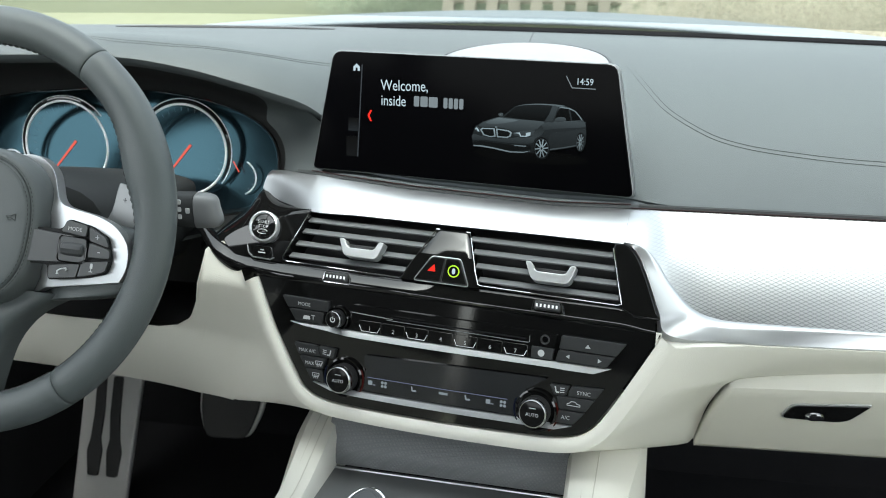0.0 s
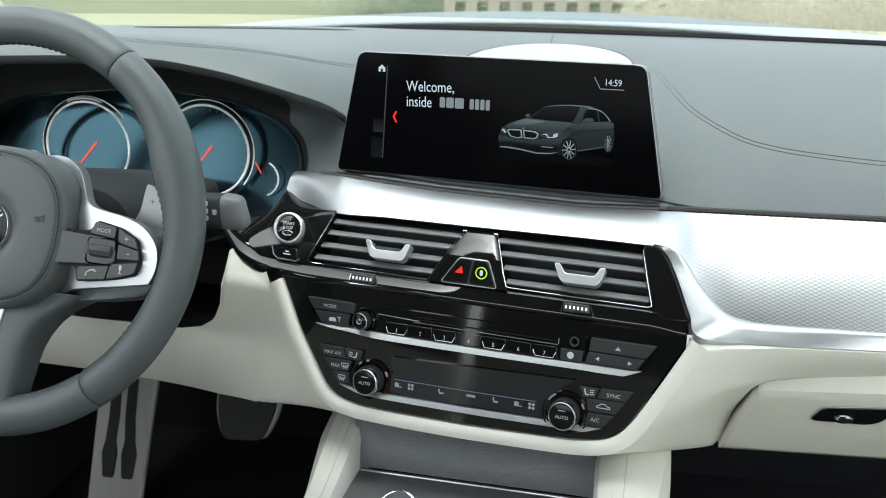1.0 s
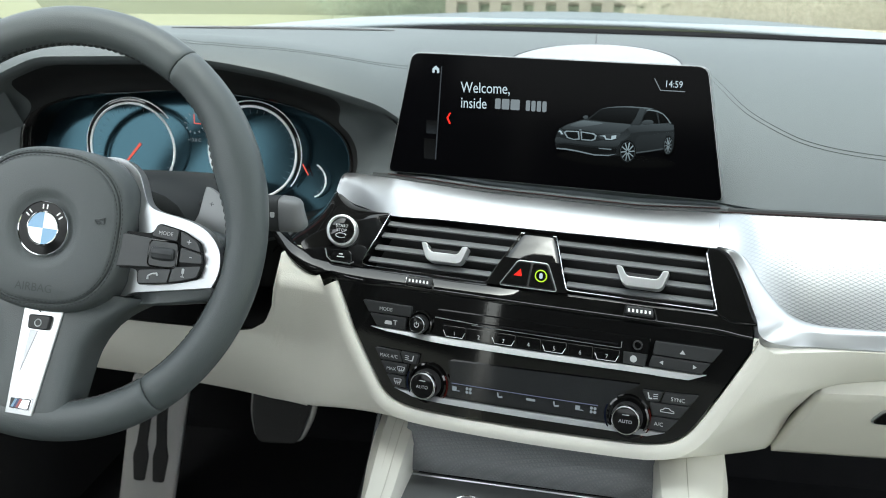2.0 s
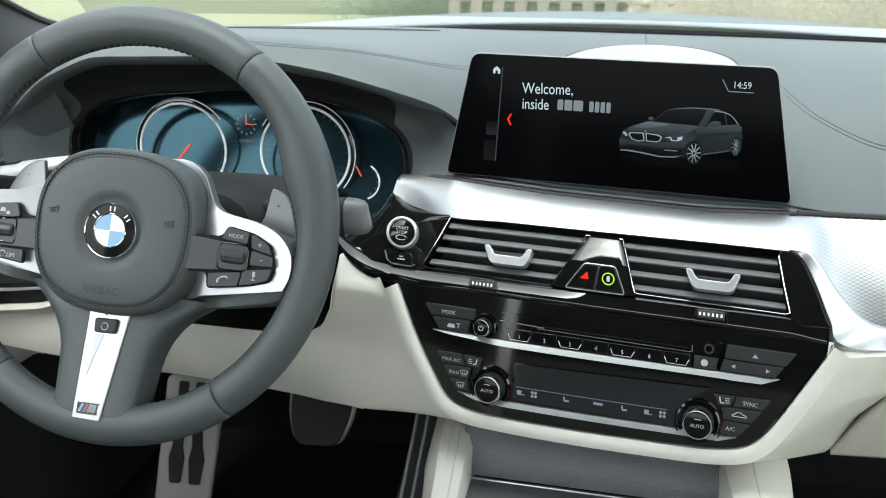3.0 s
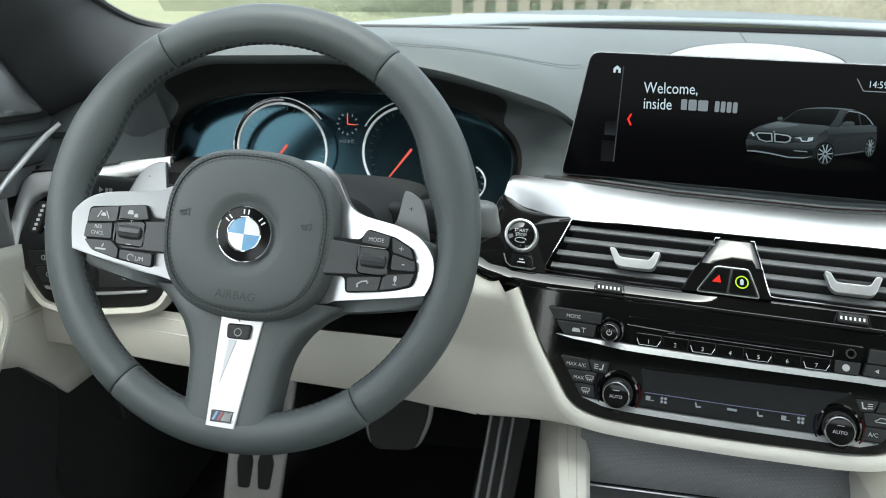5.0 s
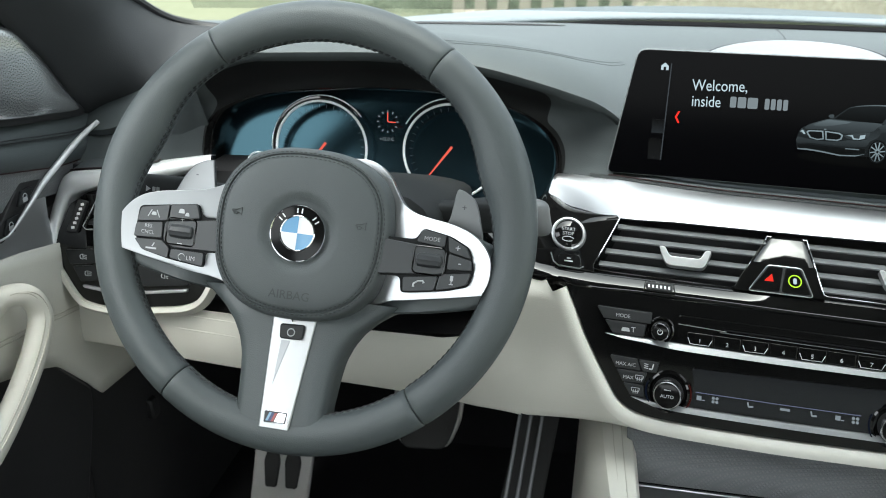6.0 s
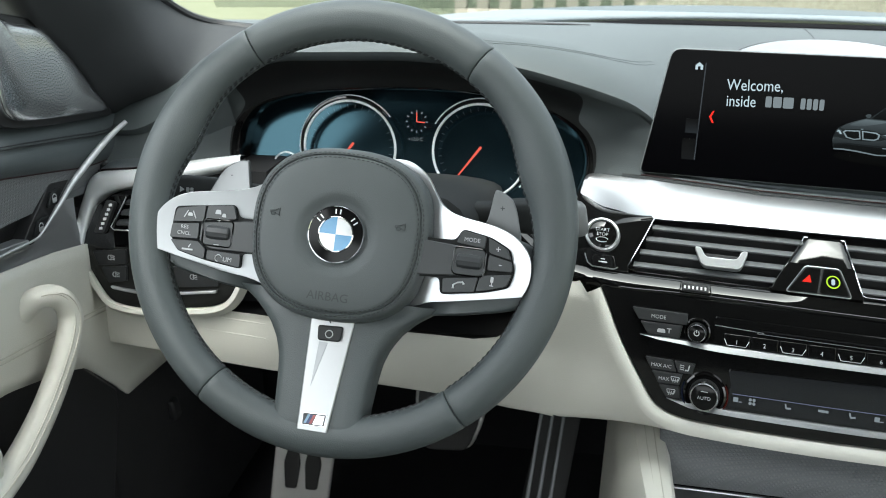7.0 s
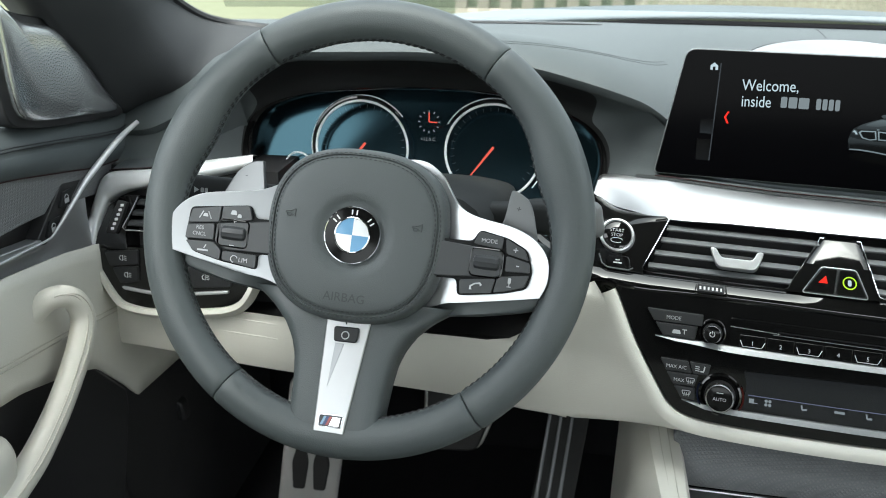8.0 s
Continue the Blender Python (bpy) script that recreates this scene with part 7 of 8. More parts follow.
for k in range(6):
    u, v = -0.7180 + 0.0019 * k, 0.6320 + 0.0047 * k
    part("mark", prism(rounded([(u - 0.0018, v - 0.0014), (u + 0.0018, v - 0.0010), (u + 0.0018, v + 0.0018), (u - 0.0018, v + 0.0014)], 0.0008), 0.006, 0.0064, side_dash), WHITE_INK, tw)
part("red_line", tube([side_dash(p.x, p.y + 0.0012, 0.001) for p in SIL_OUT[34:60]], 0.0006, 5), RED_LINE, outer_vent)

lights = thing("light_switch_panel", (-0.65, 0.16, 0.58), "glossy black light switch panel in an ivory surround", "switch panel")


def lsp(x, z, h=0.0):
    return Vector((x, 0.158 + 0.20 * (z - 0.59), z)) + Vector((0, -1, 0.2)).normalized() * h


LS = [(-0.7470, 0.6150), (-0.7330, 0.5920), (-0.7140, 0.5640), (-0.7000, 0.5555), (-0.6680, 0.5520), (-0.6200, 0.5560), (-0.5920, 0.5600), (-0.5760, 0.5700), (-0.5640, 0.5950), (-0.5600, 0.6150)]
part("panel", prism([tuple(p) for p in bez(LS, 3)], -0.02, -0.002, lsp), PIANO, lights, "glossy black panel")
ls_edge = bez(LS, 5)
rows = [[], [], [], []]
for i, p in enumerate(ls_edge):
    t = (ls_edge[min(i + 1, len(ls_edge) - 1)] - ls_edge[max(i - 1, 0)]).normalized()
    o = Vector((t.y, -t.x))
    for r, (d, h) in zip(rows, ((0.0, -0.01), (0.001, 0.003), (0.006, 0.0035), (0.0115, -0.006))):
        r.append(lsp(p.x + o.x * d, p.y + o.y * d, h))
part("ivory_surround", sheet(rows), IVORY, lights, "ivory leather surround")
for poly in ([(-0.728, 0.610), (-0.690, 0.613), (-0.690, 0.598), (-0.722, 0.595)], [(-0.719, 0.593), (-0.690, 0.596), (-0.690, 0.580), (-0.710, 0.577)], [(-0.645, 0.598), (-0.585, 0.602), (-0.588, 0.580), (-0.645, 0.576)]):
    b = part("button", prism(rounded(poly, 0.002), -0.003, 0.001, lsp), KEY, lights, bevel=0.0008)
    c = sum(p[0] for p in poly) / 4, sum(p[1] for p in poly) / 4
    bm = tube([lsp(c[0] + a, c[1] + d, 0.0013) for a, d in ((0.0005, -0.0028), (-0.0022, -0.0020), (-0.0030, 0.0), (-0.0022, 0.0020), (0.0005, 0.0028))], 0.00045, 5, True)
    for d in (-0.0018, 0.0, 0.0018):
        bar(c[0] + 0.0016, c[1] + d, c[0] + 0.0048, c[1] + d - 0.0006, 0.0007, lsp, 0.0014, bm)
    part("symbol", bm, INK, b)
part("silver_bar", prism([tuple(p) for p in bez([(-0.708, 0.5740), (-0.660, 0.5700), (-0.590, 0.5765)], 6)] + [tuple(p) for p in bez([(-0.590, 0.5735), (-0.660, 0.5670), (-0.705, 0.5710)], 6)], -0.003, 0.003, lsp), SATIN, lights, "satin silver bar", bevel=0.0006)

# lower left dash skin between the door and the wheel
rows = []
for s in np.linspace(0, 1, 8):
    rows.append([Vector((x, lip(x)[0] + 0.006 - (lip(x)[0] + 0.006 - 0.222) * s + 0.045 * ease(-0.665, -0.596, x) * min(1.0, 0.15 + 1.2 * s), lip(x)[1] - 0.004 - (lip(x)[1] - 0.6945) * s)) for x in np.linspace(-0.775, -0.596, 26)])
part("side_skin", sheet(rows), LEATHER, dashboard)
part("under_cover", box(-0.74, -0.15, 0.19, 0.72, 0.50, 0.53), PLASTIC, dashboard, "black cover over the footwell")
part("under_cover", box(0.20, 0.79, 0.26, 0.72, 0.44, 0.47), PLASTIC, dashboard, "black cover over the passenger footwell")
part("core", box(-0.20, 0.24, 0.26, 0.70, 0.46, 0.69), PLASTIC, dashboard, "black inner body")
part("core", box(-0.56, -0.26, 0.262, 0.70, 0.55, 0.62), PLASTIC, dashboard, "black inner body")
part("side_core", box(-0.74, -0.55, 0.215, 0.30, 0.54, 0.69), PLASTIC, dashboard, "black inner body")

# ------------------------------------------------------------------ driver's door
drv = thing("driver_door", (-0.76, 0.05, 0.60), "closed driver's door with ivory leather and dark upper trim", "car door")
LINE_A = [(0.30, 0.722), (0.226, 0.716), (0.128, 0.730), (0.038, 0.7420), (-0.10, 0.752), (-0.60, 0.765)]


def door_z(line, y):
    ys, zs = [p[0] for p in line][::-1], [p[1] for p in line][::-1]
    return table(ys, zs, y)


LINE_B = [(0.30, 0.688), (0.179, 0.696), (0.122, 0.7065), (0.033, 0.7225), (-0.10, 0.735), (-0.60, 0.75)]
STRIP = [(0.2734, 0.7252), (0.2196, 0.7150), (0.1865, 0.7045), (0.1568, 0.6923), (0.1294, 0.6799), (0.1014, 0.6651), (0.0849, 0.6563), (0.0714, 0.6532), (0.0388, 0.6546), (-0.004, 0.6568), (-0.12, 0.664), (-0.60, 0.69)]
dy = np.linspace(0.30, -0.60, 40)
rows = []
for s in np.linspace(0, 1, 9):
    rows.append([door(y, door_z(LINE_A, y) + (0.775 + 0.02 * ease(0.2, -0.3, y) - door_z(LINE_A, y)) * s, 0.010 * (1 - s) - 0.035 * s ** 2.2) for y in dy])
part("upper_skin", sheet(rows), LEATHER, drv, "dark grey leather shoulder")
rows = [[door(y, door_z(LINE_A, y) + (door_z(LINE_B, y) - door_z(LINE_A, y)) * s, 0.010 + 0.004 * math.sin(math.pi * s)) for y in dy] for s in np.linspace(0, 1, 6)]
part("shoulder_fold", sheet(rows), LEATHER, drv)
for off in (0.0055, 0.0085):
    part("seam", tube([door(y, door_z(LINE_A, y) + off, 0.0108) for y in dy], 0.0008, 5), THREAD, drv)
rows = [[door(y, door_z(LINE_B, y) - 0.030 * s - 0.03 * s * ease(0.2, -0.1, y), 0.008 - 0.006 * s) for y in dy] for s in np.linspace(0, 1, 5)]
part("woven_band", sheet(rows), DOOR_BAND, drv, "grey woven trim band")
part("red_line", tube([door(y, door_z(LINE_B, y), 0.0105) for y in dy], 0.0008, 5), RED_LINE, drv)
rows = [[door(y, 0.70 - 0.05 * s, -0.012) for y in dy] for s in (0, 1)]
part("lever_recess", sheet(rows), PLASTIC, drv, "black recess behind the lever", thick=0.004)
lockp = part("lock_panel", prism(rounded([(0.158, 0.6930), (0.118, 0.6960), (0.060, 0.6500), (0.078, 0.6455), (0.105, 0.6590), (0.132, 0.6770)], 0.004), -0.010, 0.006, door), PLASTIC, drv, "black panel with two lock buttons", bevel=0.001)
for y, z in ((0.1190, 0.6800), (0.0905, 0.6590)):
    key_at = part("lock_button", prism(rounded([(y - 0.013, z - 0.0065), (y + 0.006, z - 0.0070), (y + 0.016, z + 0.0075), (y - 0.004, z + 0.0075)], 0.002), 0.004, 0.0085, door), KEY, lockp, bevel=0.0008)
    bm = tube([door(y + 0.0026 * math.cos(a) * 1.3, z + 0.0010 + 0.0034 * math.sin(a), 0.0088) for a in np.linspace(0, math.pi, 9)], 0.0005, 5)
    prism(rounded([(y - 0.0038, z - 0.0040), (y + 0.0038, z - 0.0040), (y + 0.0038, z + 0.0006), (y - 0.0038, z + 0.0006)], 0.001), 0.0085, 0.0089, door, bm)
    part("lock_symbol", bm, INK, key_at)
part("lever", prism(rounded([(0.064, 0.6560), (0.060, 0.6470), (-0.06, 0.6620), (-0.06, 0.6700)], 0.003), -0.004, 0.012, door), SATIN, drv, "satin silver opening lever", bevel=0.002)
blade = bez([(-0.7002, 0.212, 0.7394), (-0.7150, 0.196, 0.7235), (-0.7262, 0.172, 0.7040), (-0.7310, 0.146, 0.6885), (-0.7320, 0.1173, 0.6722)] + [(-0.732, y, z) for y, z in STRIP[6:]], 8)
part("bright_strip", tube(blade, [0.0024 + 0.0010 * ease(0, 12, k) - 0.0022 * ease(16, 44, k) for k in range(len(blade))], 10), FRAME_SILVER, drv, "bright metal strip")
IVORY_TOP = [(0.40, 0.592), (0.34, 0.598), (0.174, 0.614), (0.10, 0.628), (0.019, 0.638), (-0.12, 0.65), (-0.6, 0.68)]
rows = [[door(y, door_z(STRIP, y) + (door_z(IVORY_TOP, y) - 0.004 - door_z(STRIP, y)) * s, 0.004 - 0.004 * math.sin(math.pi * s)) for y in np.linspace(0.166, -0.60, 50)] for s in np.linspace(0, 1, 6)]
part("satin_panel", sheet(rows), DOOR_SATIN, drv, "dark satin panel under the bright strip")
rows = []
for s in np.linspace(0, 1, 10):
    rows.append([door(y, door_z(IVORY_TOP, y) + (door_z([(0.40, 0.36), (0.324, 0.405), (0.205, 0.413), (0.193, 0.43), (0.131, 0.487), (0.088, 0.504), (0.0, 0.527), (-0.6, 0.60)], y) - door_z(IVORY_TOP, y)) * s, 0.006 + 0.006 * math.sin(math.pi * s)) for y in np.linspace(0.34, -0.60, 80)])
part("ivory_skin", sheet(rows), IVORY, drv, "ivory leather door skin", thick=0.004)
for off in (0.0, 0.005):
    part("seam", tube([door(y, 0.560 - 0.13 * y - 0.3 * max(y - 0.1, 0) ** 2 + off, 0.0160) for y in np.linspace(-0.2, 0.26, 30)], 0.0007, 5), IVORY_THREAD, drv)
part("pocket", prism([(0.200, 0.425), (0.131, 0.492), (0.088, 0.508), (0.0, 0.532), (-0.6, 0.605), (-0.6, 0.10), (0.10, 0.10), (0.20, 0.40)], -0.03, 0.002, door), PLASTIC, drv, "black lower door skin", bevel=0.004)
# pull handle
HANDLE = bez([(-0.737, 0.035, 0.590), (-0.722, 0.045, 0.6040), (-0.710, 0.061, 0.599), (-0.7055, 0.069, 0.577), (-0.7055, 0.058, 0.552), (-0.7075, 0.030, 0.521), (-0.709, -0.006, 0.494), (-0.711, -0.048, 0.473), (-0.714, -0.110, 0.461), (-0.728, -0.20, 0.459)], 6)
m_h = len(HANDLE)
radii = [0.0110 + 0.0014 * ease(8, 24, i) + 0.002 * ease(30, 50, i) for i in range(m_h)]
part("pull_handle", tube(HANDLE, radii, 18), IVORY, drv, "ivory leather pull handle")
for turn in (0.25, 0.62):
    part("handle_seam", tube([p + Vector((0.51 + turn, -0.75 + turn, 0.43)).normalized() * (r + 0.0001) for p, r in zip(HANDLE, radii)][6:], 0.0007, 6), IVORY_THREAD, drv)
arm = []
for y, k in ((-0.052, 0.55), (-0.056, 0.82), (-0.064, 0.95), (-0.078, 1.0), (-0.20, 1.0), (-0.40, 1.02), (-0.60, 1.02)):
    arm.append([Vector((-0.742 + a * k, y, 0.484 + b * k)) for a, b in rounded([(0.0, -0.048), (0.032, -0.044), (0.040, 0.020), (0.030, 0.040), (0.0, 0.040)], 0.010, 3)])
armrest = part("armrest", capped(arm), IVORY, drv, "ivory leather armrest", sharp=50)
part("seam", tube([Vector((-0.742 + 0.0285, y, 0.5235)) for y in np.linspace(-0.08, -0.60, 12)], 0.0006, 6), IVORY_THREAD, armrest)
part("window_switch", prism(rounded([(-0.735, -0.140), (-0.718, -0.140), (-0.718, -0.085), (-0.735, -0.085)], 0.005), 0.5225, 0.5275, lambda a, b, h: Vector((a, b, h))), PIANO, armrest, "black window switch", bevel=0.001)
# tweeter cover in the mirror corner
TW = [(0.046, 0.874), (0.062, 0.864), (0.082, 0.855), (0.126, 0.845), (0.152, 0.826), (0.176, 0.804), (0.205, 0.774), (0.2285, 0.7535), (0.224, 0.7475), (0.17, 0.7535), (0.11, 0.7610), (0.072, 0.7680), (0.056, 0.777), (0.050, 0.800), (0.047, 0.835)]
tw_poly = [tuple(p) for p in bez(TW, 3, True)]


def twe(y, z, h=0.0):
    return Vector((-0.733 + h - 0.05 * (0.06 - min(y, 0.06)), y, z))


tweeter = thing("tweeter_cover", (-0.73, 0.14, 0.80), "perforated metal tweeter cover in the mirror corner", "speaker")
c_y, c_z = 0.12, 0.795
part("rubber_frame", prism([(c_y + (a - c_y) * 1.16, c_z + (b - c_z) * 1.16 - 0.001) for a, b in tw_poly], -0.02, -0.002, twe), PLASTIC, tweeter, "black frame", bevel=0.004)
DOME_K, DOME_H = (0.0, 0.35, 0.6, 0.8, 0.93, 0.985, 1.0), (0.0068, 0.0066, 0.0060, 0.0050, 0.0040, 0.0028, 0.0010)
grille = part("metal_cover", capped([[twe(c_y + (a - c_y) * k, c_z + (b - c_z) * k, h) for a, b in tw_poly] for k, h in ((1, -0.006), (1, 0.0010), (0.985, 0.0028), (0.93, 0.0040), (0.8, 0.0050), (0.6, 0.0060), (0.35, 0.0066), (0.02, 0.0068))]), TWEETER, tweeter, "brushed metal cover", sharp=50)
reach = sorted((math.atan2(b - c_z, a - c_y), math.hypot(a - c_y, b - c_z)) for a, b in tw_poly)
bm = bmesh.new()
for k in range(1100):
    a = k * 2.39996
    r = 0.00195 * math.sqrt(k)
    y, z = 0.112 + r * math.cos(a), 0.806 + r * math.sin(a)
    q = math.hypot(y - c_y, z - c_z) / float(np.interp(math.atan2(z - c_z, y - c_y), [p[0] for p in reach], [p[1] for p in reach], period=2 * math.pi))
    if q < 0.90 and y > 0.062 and r < 0.056:
        h = float(np.interp(q, DOME_K, DOME_H))
        prism(circle(y, z, 0.00062 * (1 - 0.35 * r / 0.056), 6), h - 0.0004, h + 0.00025, twe, bm)
part("maker_mark", prism(rounded([(0.150, 0.7600), (0.196, 0.7562), (0.196, 0.7588), (0.150, 0.7628)], 0.0006), 0.0010, 0.0046, twe), DARK_SATIN, grille, "small plain mark")
tagged(part("perforation", bm, CARPET, grille, "pattern of tiny holes"), kind="stuff")

# ------------------------------------------------------------------ windscreen pillar
GL = bez([(-0.585, 0.45, 0.806), (-0.627, 0.42, 0.812), (-0.674, 0.41, 0.818), (-0.697, 0.38, 0.830), (-0.707, 0.33, 0.854), (-0.701, 0.28, 0.876), (-0.68, 0.15, 0.95), (-0.64, -0.05, 1.10), (-0.60, -0.22, 1.27)], 5)
CR = bez([(-0.575, 0.40, 0.798), (-0.631, 0.33, 0.786), (-0.675, 0.30, 0.767), (-0.691, 0.27, 0.805), (-0.699, 0.24, 0.839), (-0.697, 0.20, 0.865), (-0.69, 0.09, 0.94), (-0.66, -0.09, 1.09), (-0.62, -0.24, 1.26)], 5)
DS = bez([(-0.60, 0.36, 0.775), (-0.68, 0.34, 0.728), (-0.749, 0.33, 0.719), (-0.743, 0.25, 0.744), (-0.739, 0.19, 0.805), (-0.732, 0.13, 0.847), (-0.72, 0.03, 0.93), (-0.70, -0.12, 1.08), (-0.66, -0.26, 1.26)], 5)
cross = [bez([a, b + Vector((0.004, -0.006, 0)), c], 7) for a, b, c in zip(GL, CR, DS)]
rows = [list(r) for r in zip(*cross)] + [[p + Vector((-0.05, 0.03, 0)) for p in DS]]
PILLAR = worn(material("pillar_cloth", (0.02, 0.021, 0.022), 0.85, spec=0.2), (0.036, 0.038, 0.040), (0.048, 0.050, 0.053), 9, 800, 0.3, (0.8, 0.9))
tagged(part("pillar_front_left", sheet(rows), PILLAR, sharp=80, thick=0.004), "dark cloth-covered windscreen pillar", "pillar", kind="structure")
tagged(part("pillar_seal", tube([p + Vector((0.004, 0.002, 0.002)) for p in GL], 0.005, 8), PLASTIC), "black seal along the windscreen edge", "seal", kind="structure")

# ------------------------------------------------------------------ centre console
console = thing("centre_console", (0.0, 0.05, 0.40), "centre console with ivory sides and a grey tray cover", "centre console")


def tray(x, s):
    a = Vector((x, 0.121 - 0.132 * x, 0.458 + 0.012 * x))
    b = Vector((x, 0.100 - 0.132 * x, 0.424 + 0.045 * x))
    return a.lerp(b, s)


tx = np.linspace(-0.128, 0.128, 20)
rows = [[tray(x, -0.6) + Vector((0, 0.03, 0)) for x in tx]] + [[tray(x, s) + Vector((0, -0.006 * math.sin(math.pi * s), 0.002 * math.sin(math.pi * s))) for x in tx] for s in np.linspace(-0.2, 1, 8)]
part("tray_cover", sheet(rows), TRAY, console, "pressed-pattern grey tray cover")
rows = [[tray(x, 1) + Vector((0, 0.004, -0.004)) for x in tx]] + [[tray(x, 1) + Vector((0, -0.30 * s, -0.003 + 0.055 * s)) for x in tx] for s in np.linspace(0, 1, 8)]
part("console_top", sheet(rows), CONSOLE_TOP, console, "slate grey console top")
part("bright_line", tube([tray(x, 1) + Vector((0, -0.004, -0.0015)) for x in tx], 0.0011, 6), SATIN, console, "thin satin line")
for sg, nm in ((-1, "left"), (1, "right")):
    # ivory side wall, widening towards the floor
    prof = []
    for k in range(24):
        s = k / 23
        y = 0.27 - 0.49 * s
        if sg < 0:
            xi, xo = -0.1215 + 0.010 * s, -0.170 - 0.0 * s
            zt = table([0, 0.27, 0.5, 0.66, 1], [0.455, 0.454, 0.446, 0.458, 0.50], s)
            xo = table([0, 0.3, 0.57, 1.0], [-0.174, -0.168, -0.150, -0.135], s)
        else:
            xi = 0.1225 - 0.006 * s
            zt = table([0, 0.27, 0.5, 0.66, 1], [0.450, 0.462, 0.476, 0.492, 0.53], s)
            xo = table([0, 0.3, 0.57, 1.0], [0.205, 0.195, 0.175, 0.160], s)
        r = [Vector((xi, y, zt - 0.06)), Vector((xi, y, zt - 0.008)), Vector((xi + sg * 0.004, y, zt)), Vector((xi + sg * 0.018, y, zt + 0.004)), Vector(((xi + xo) / 2 + sg * 0.008, y, zt + 0.002)), Vector((xo - sg * 0.006, y, zt - 0.010)), Vector((xo, y, zt - 0.035)), Vector((xo + sg * 0.012, y, 0.06))]
        prof.append(r)
    part("ivory_side", sheet(prof), IVORY, console, "ivory leather console side")
    for j in (0.35, 0.65):
        part("seam", tube([r[2].lerp(r[4], j) + Vector((0, 0, 0.0018 if j > 0.5 else 0.0022)) for r in prof], 0.0005, 6), IVORY_THREAD, console)

selector = thing("gear_selector", (-0.035, -0.06, 0.45), "satin-edged gear selector with a black face", "gear selector")
rows = []
for h, w, l in ((0.0, 0.012, 0.014), (0.03, 0.012, 0.014), (0.045, 0.018, 0.026), (0.058, 0.020, 0.032), (0.064, 0.017, 0.028)):
    rows.append([Vector((-0.038 + w * math.cos(a) * 1.0, -0.070 + l * math.sin(a) - 0.1 * h, 0.436 + h + 0.25 * l * math.sin(a) * (h > 0.04))) for a in np.linspace(0, 2 * math.pi, 28, endpoint=False)])
part("knob", capped(rows), GREY_PLASTIC, selector, "dark selector body")
part("bright_edge", tube([p + Vector((0, 0, 0.001)) for p in rows[-2][2:13]], 0.0016, 8), CHROME, selector, "bright selector edge")
part("face", capped([[Vector((-0.038 + 0.014 * math.cos(a), -0.0765 + 0.024 * math.sin(a), 0.4995 + d + 0.25 * 0.026 * math.sin(a))) for a in np.linspace(0, 2 * math.pi, 28, endpoint=False)] for d in (-0.004, 0.0015)]), GREY_PLASTIC, selector, "black selector face", bevel=0.0008)

# ------------------------------------------------------------------ pedals
def pedal_plane(y0, z0, k):
    return plane_of(y0, 0.0, k, z0)


rest = thing("foot_rest", (-0.62, 0.50, 0.15), "brushed steel foot rest with two black rubber inlays", "foot rest")
rp = pedal_plane(0.478, 0.115, 0.4)
part("plate", prism(rounded([(-0.672, 0.055), (-0.582, 0.060), (-0.566, 0.275), (-0.664, 0.270)], 0.012), -0.012, 0.0, rp), PEDAL, rest, "brushed steel plate", bevel=0.003)
for u, lean in ((-0.638, 0.0), (-0.606, 0.004)):
    poly = [(u - 0.013, 0.150), (u - 0.009, 0.113), (u + 0.009, 0.113), (u + 0.013, 0.150), (u + 0.009, 0.168), (u + 0.0125, 0.205), (u + 0.012, 0.262), (u - 0.004, 0.262), (u - 0.0045, 0.205), (u - 0.008, 0.168)]
    if u > -0.62:
        poly = [(2 * u - a, b) for a, b in poly][::-1]
    part("rubber_inlay", prism(rounded([(a + lean * (b - 0.1) / 0.15, b) for a, b in poly], 0.004), -0.004, 0.004, rp), RUBBER, rest, "black rubber inlay", bevel=0.0015)
brake = thing("brake_pedal", (-0.392, 0.47, 0.25), "black rubber brake pedal with a bright steel rim", "brake pedal")
bp_ = pedal_plane(0.478, 0.272, 0.6)
poly = rounded([(-0.4435, 0.300), (-0.339, 0.300), (-0.341, 0.262), (-0.357, 0.226), (-0.427, 0.224), (-0.441, 0.258)], [0.006, 0.006, 0.012, 0.014, 0.014, 0.012])
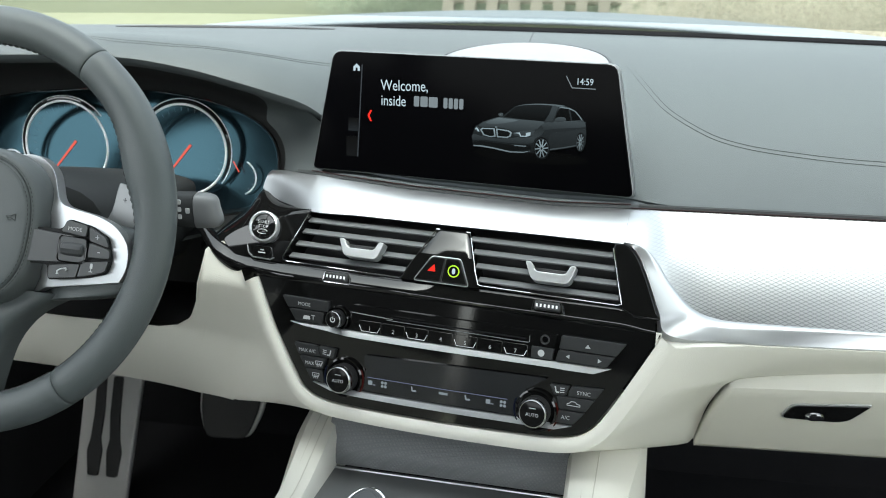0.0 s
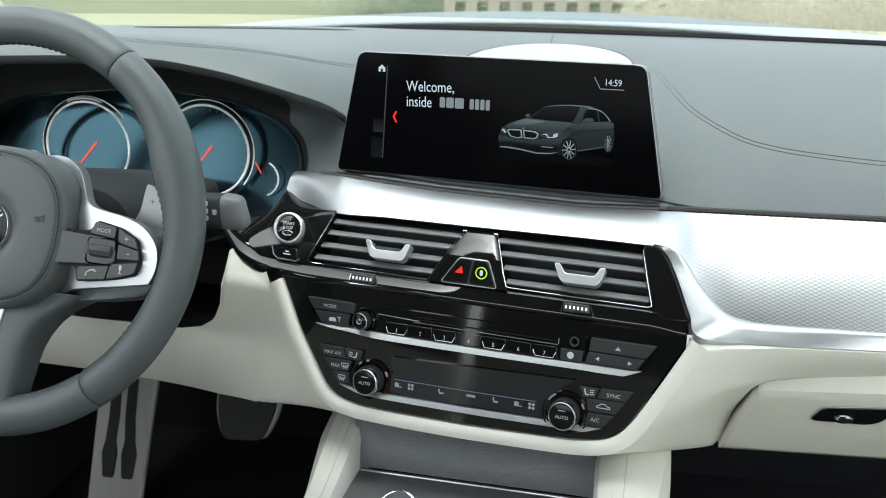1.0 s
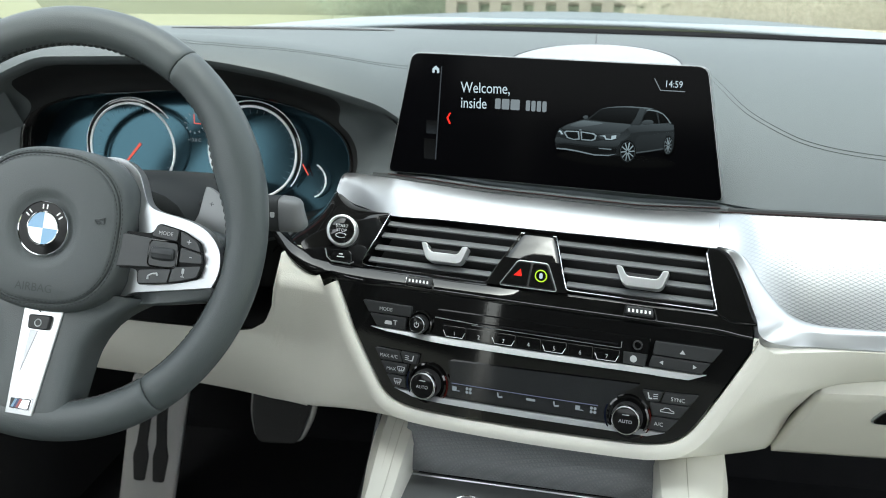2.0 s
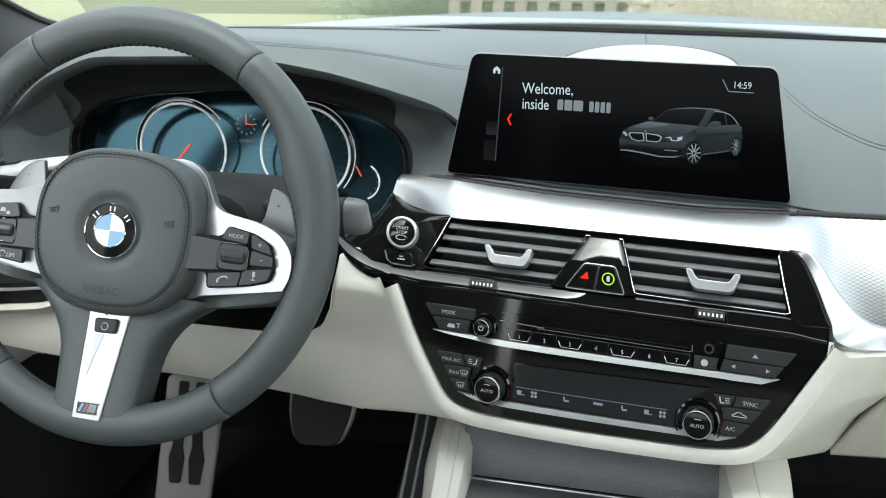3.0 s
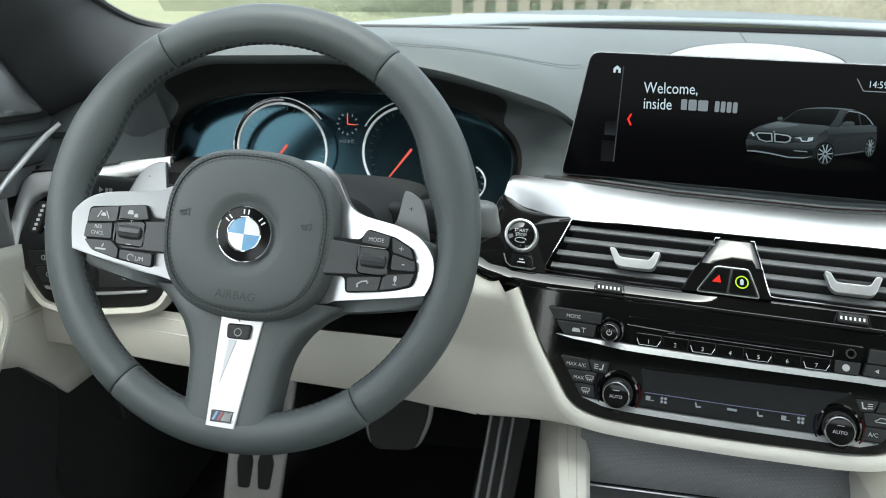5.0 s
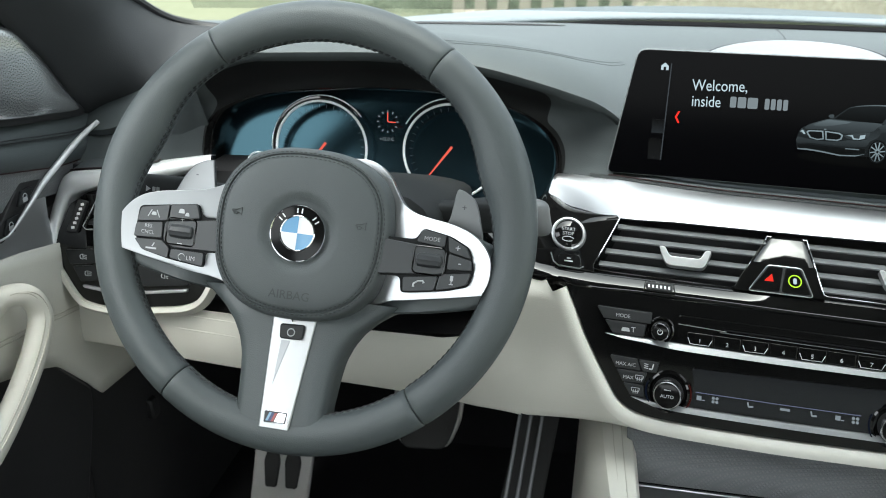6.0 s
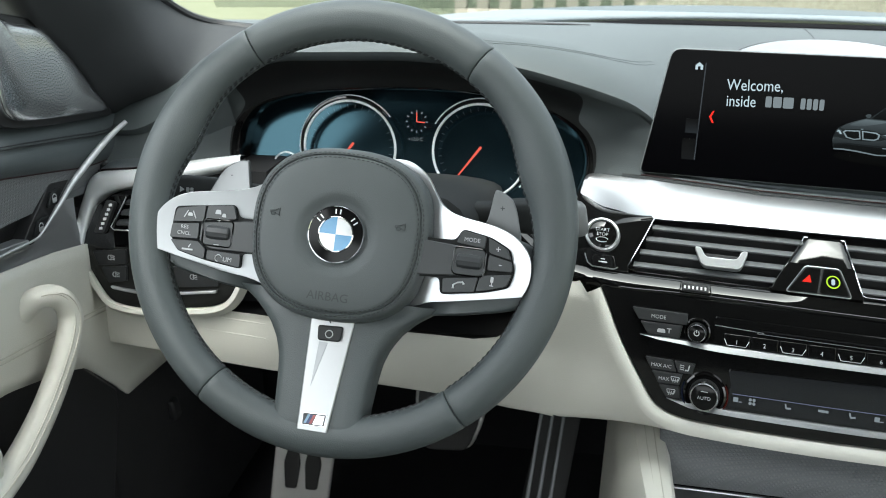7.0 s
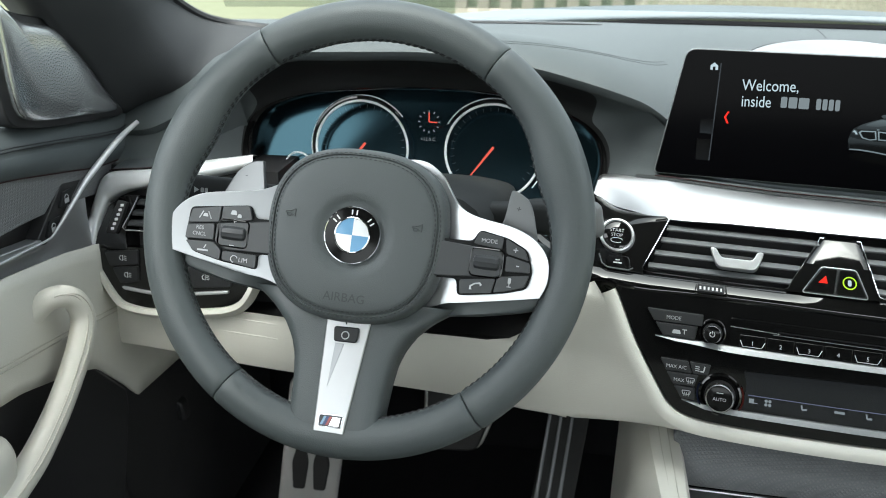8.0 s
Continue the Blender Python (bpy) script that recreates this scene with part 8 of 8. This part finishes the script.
part("rim", prism(poly, -0.012, 0.0, bp_), PEDAL, brake, "bright steel rim", bevel=0.003)
part("rubber_pad", prism([(-0.3915 + (a + 0.3915) * 0.90, 0.258 + (b - 0.258) * 1.06) for a, b in poly], -0.004, 0.006, bp_), RUBBER, brake, "black rubber pad", bevel=0.002)
for k in range(5):
    part("rib", prism(rounded([(-0.422, 0.237 + 0.011 * k), (-0.361, 0.237 + 0.011 * k), (-0.361, 0.241 + 0.011 * k), (-0.422, 0.241 + 0.011 * k)], 0.001), 0.005, 0.0085, bp_), RUBBER, brake)
part("arm", tube([bp_(-0.391, 0.27, -0.01), Vector((-0.39, 0.60, 0.40)), Vector((-0.39, 0.68, 0.52))], 0.012, 10), PLASTIC, brake, "black pedal arm")
accel = thing("accelerator_pedal", (-0.26, 0.51, 0.16), "tall black accelerator with bright steel strips", "accelerator")
ap = pedal_plane(0.551, 0.2256, 0.6)
part("body", prism(rounded([(-0.291, 0.085), (-0.226, 0.088), (-0.199, 0.255), (-0.258, 0.255)], 0.008), -0.018, -0.002, ap), RUBBER, accel, "black rubber body", bevel=0.003)
# strips use darker metal than the other pedals to imitate footwell shade
for u in (-0.279, -0.262, -0.245):
    part("steel_strip", prism(rounded([(u - 0.0030, 0.095), (u + 0.0030, 0.095), (u + 0.0215, 0.250), (u + 0.0170, 0.250)], 0.002), -0.003, 0.002, ap), DARK_SATIN, accel, "steel strip with the footwell's shade in its colour", bevel=0.001)
bonnet_lever = thing("bonnet_release", (-0.775, 0.36, 0.30), "small black bonnet release lever in the footwell", "lever")
part("lever", prism(rounded([(-0.800, 0.29), (-0.755, 0.285), (-0.758, 0.315), (-0.795, 0.32)], 0.006), -0.38, -0.36), PLASTIC, bonnet_lever, bevel=0.003)
part("symbol", prism(rounded([(-0.786, 0.300), (-0.768, 0.299), (-0.769, 0.306), (-0.783, 0.307)], 0.002), -0.36, -0.3594), INK, bonnet_lever)
tagged(part("kick_panel", box(-0.79, -0.765, 0.21, 0.72, 0.05, 0.46), PLASTIC), "black side lining of the footwell", "lining", kind="structure")
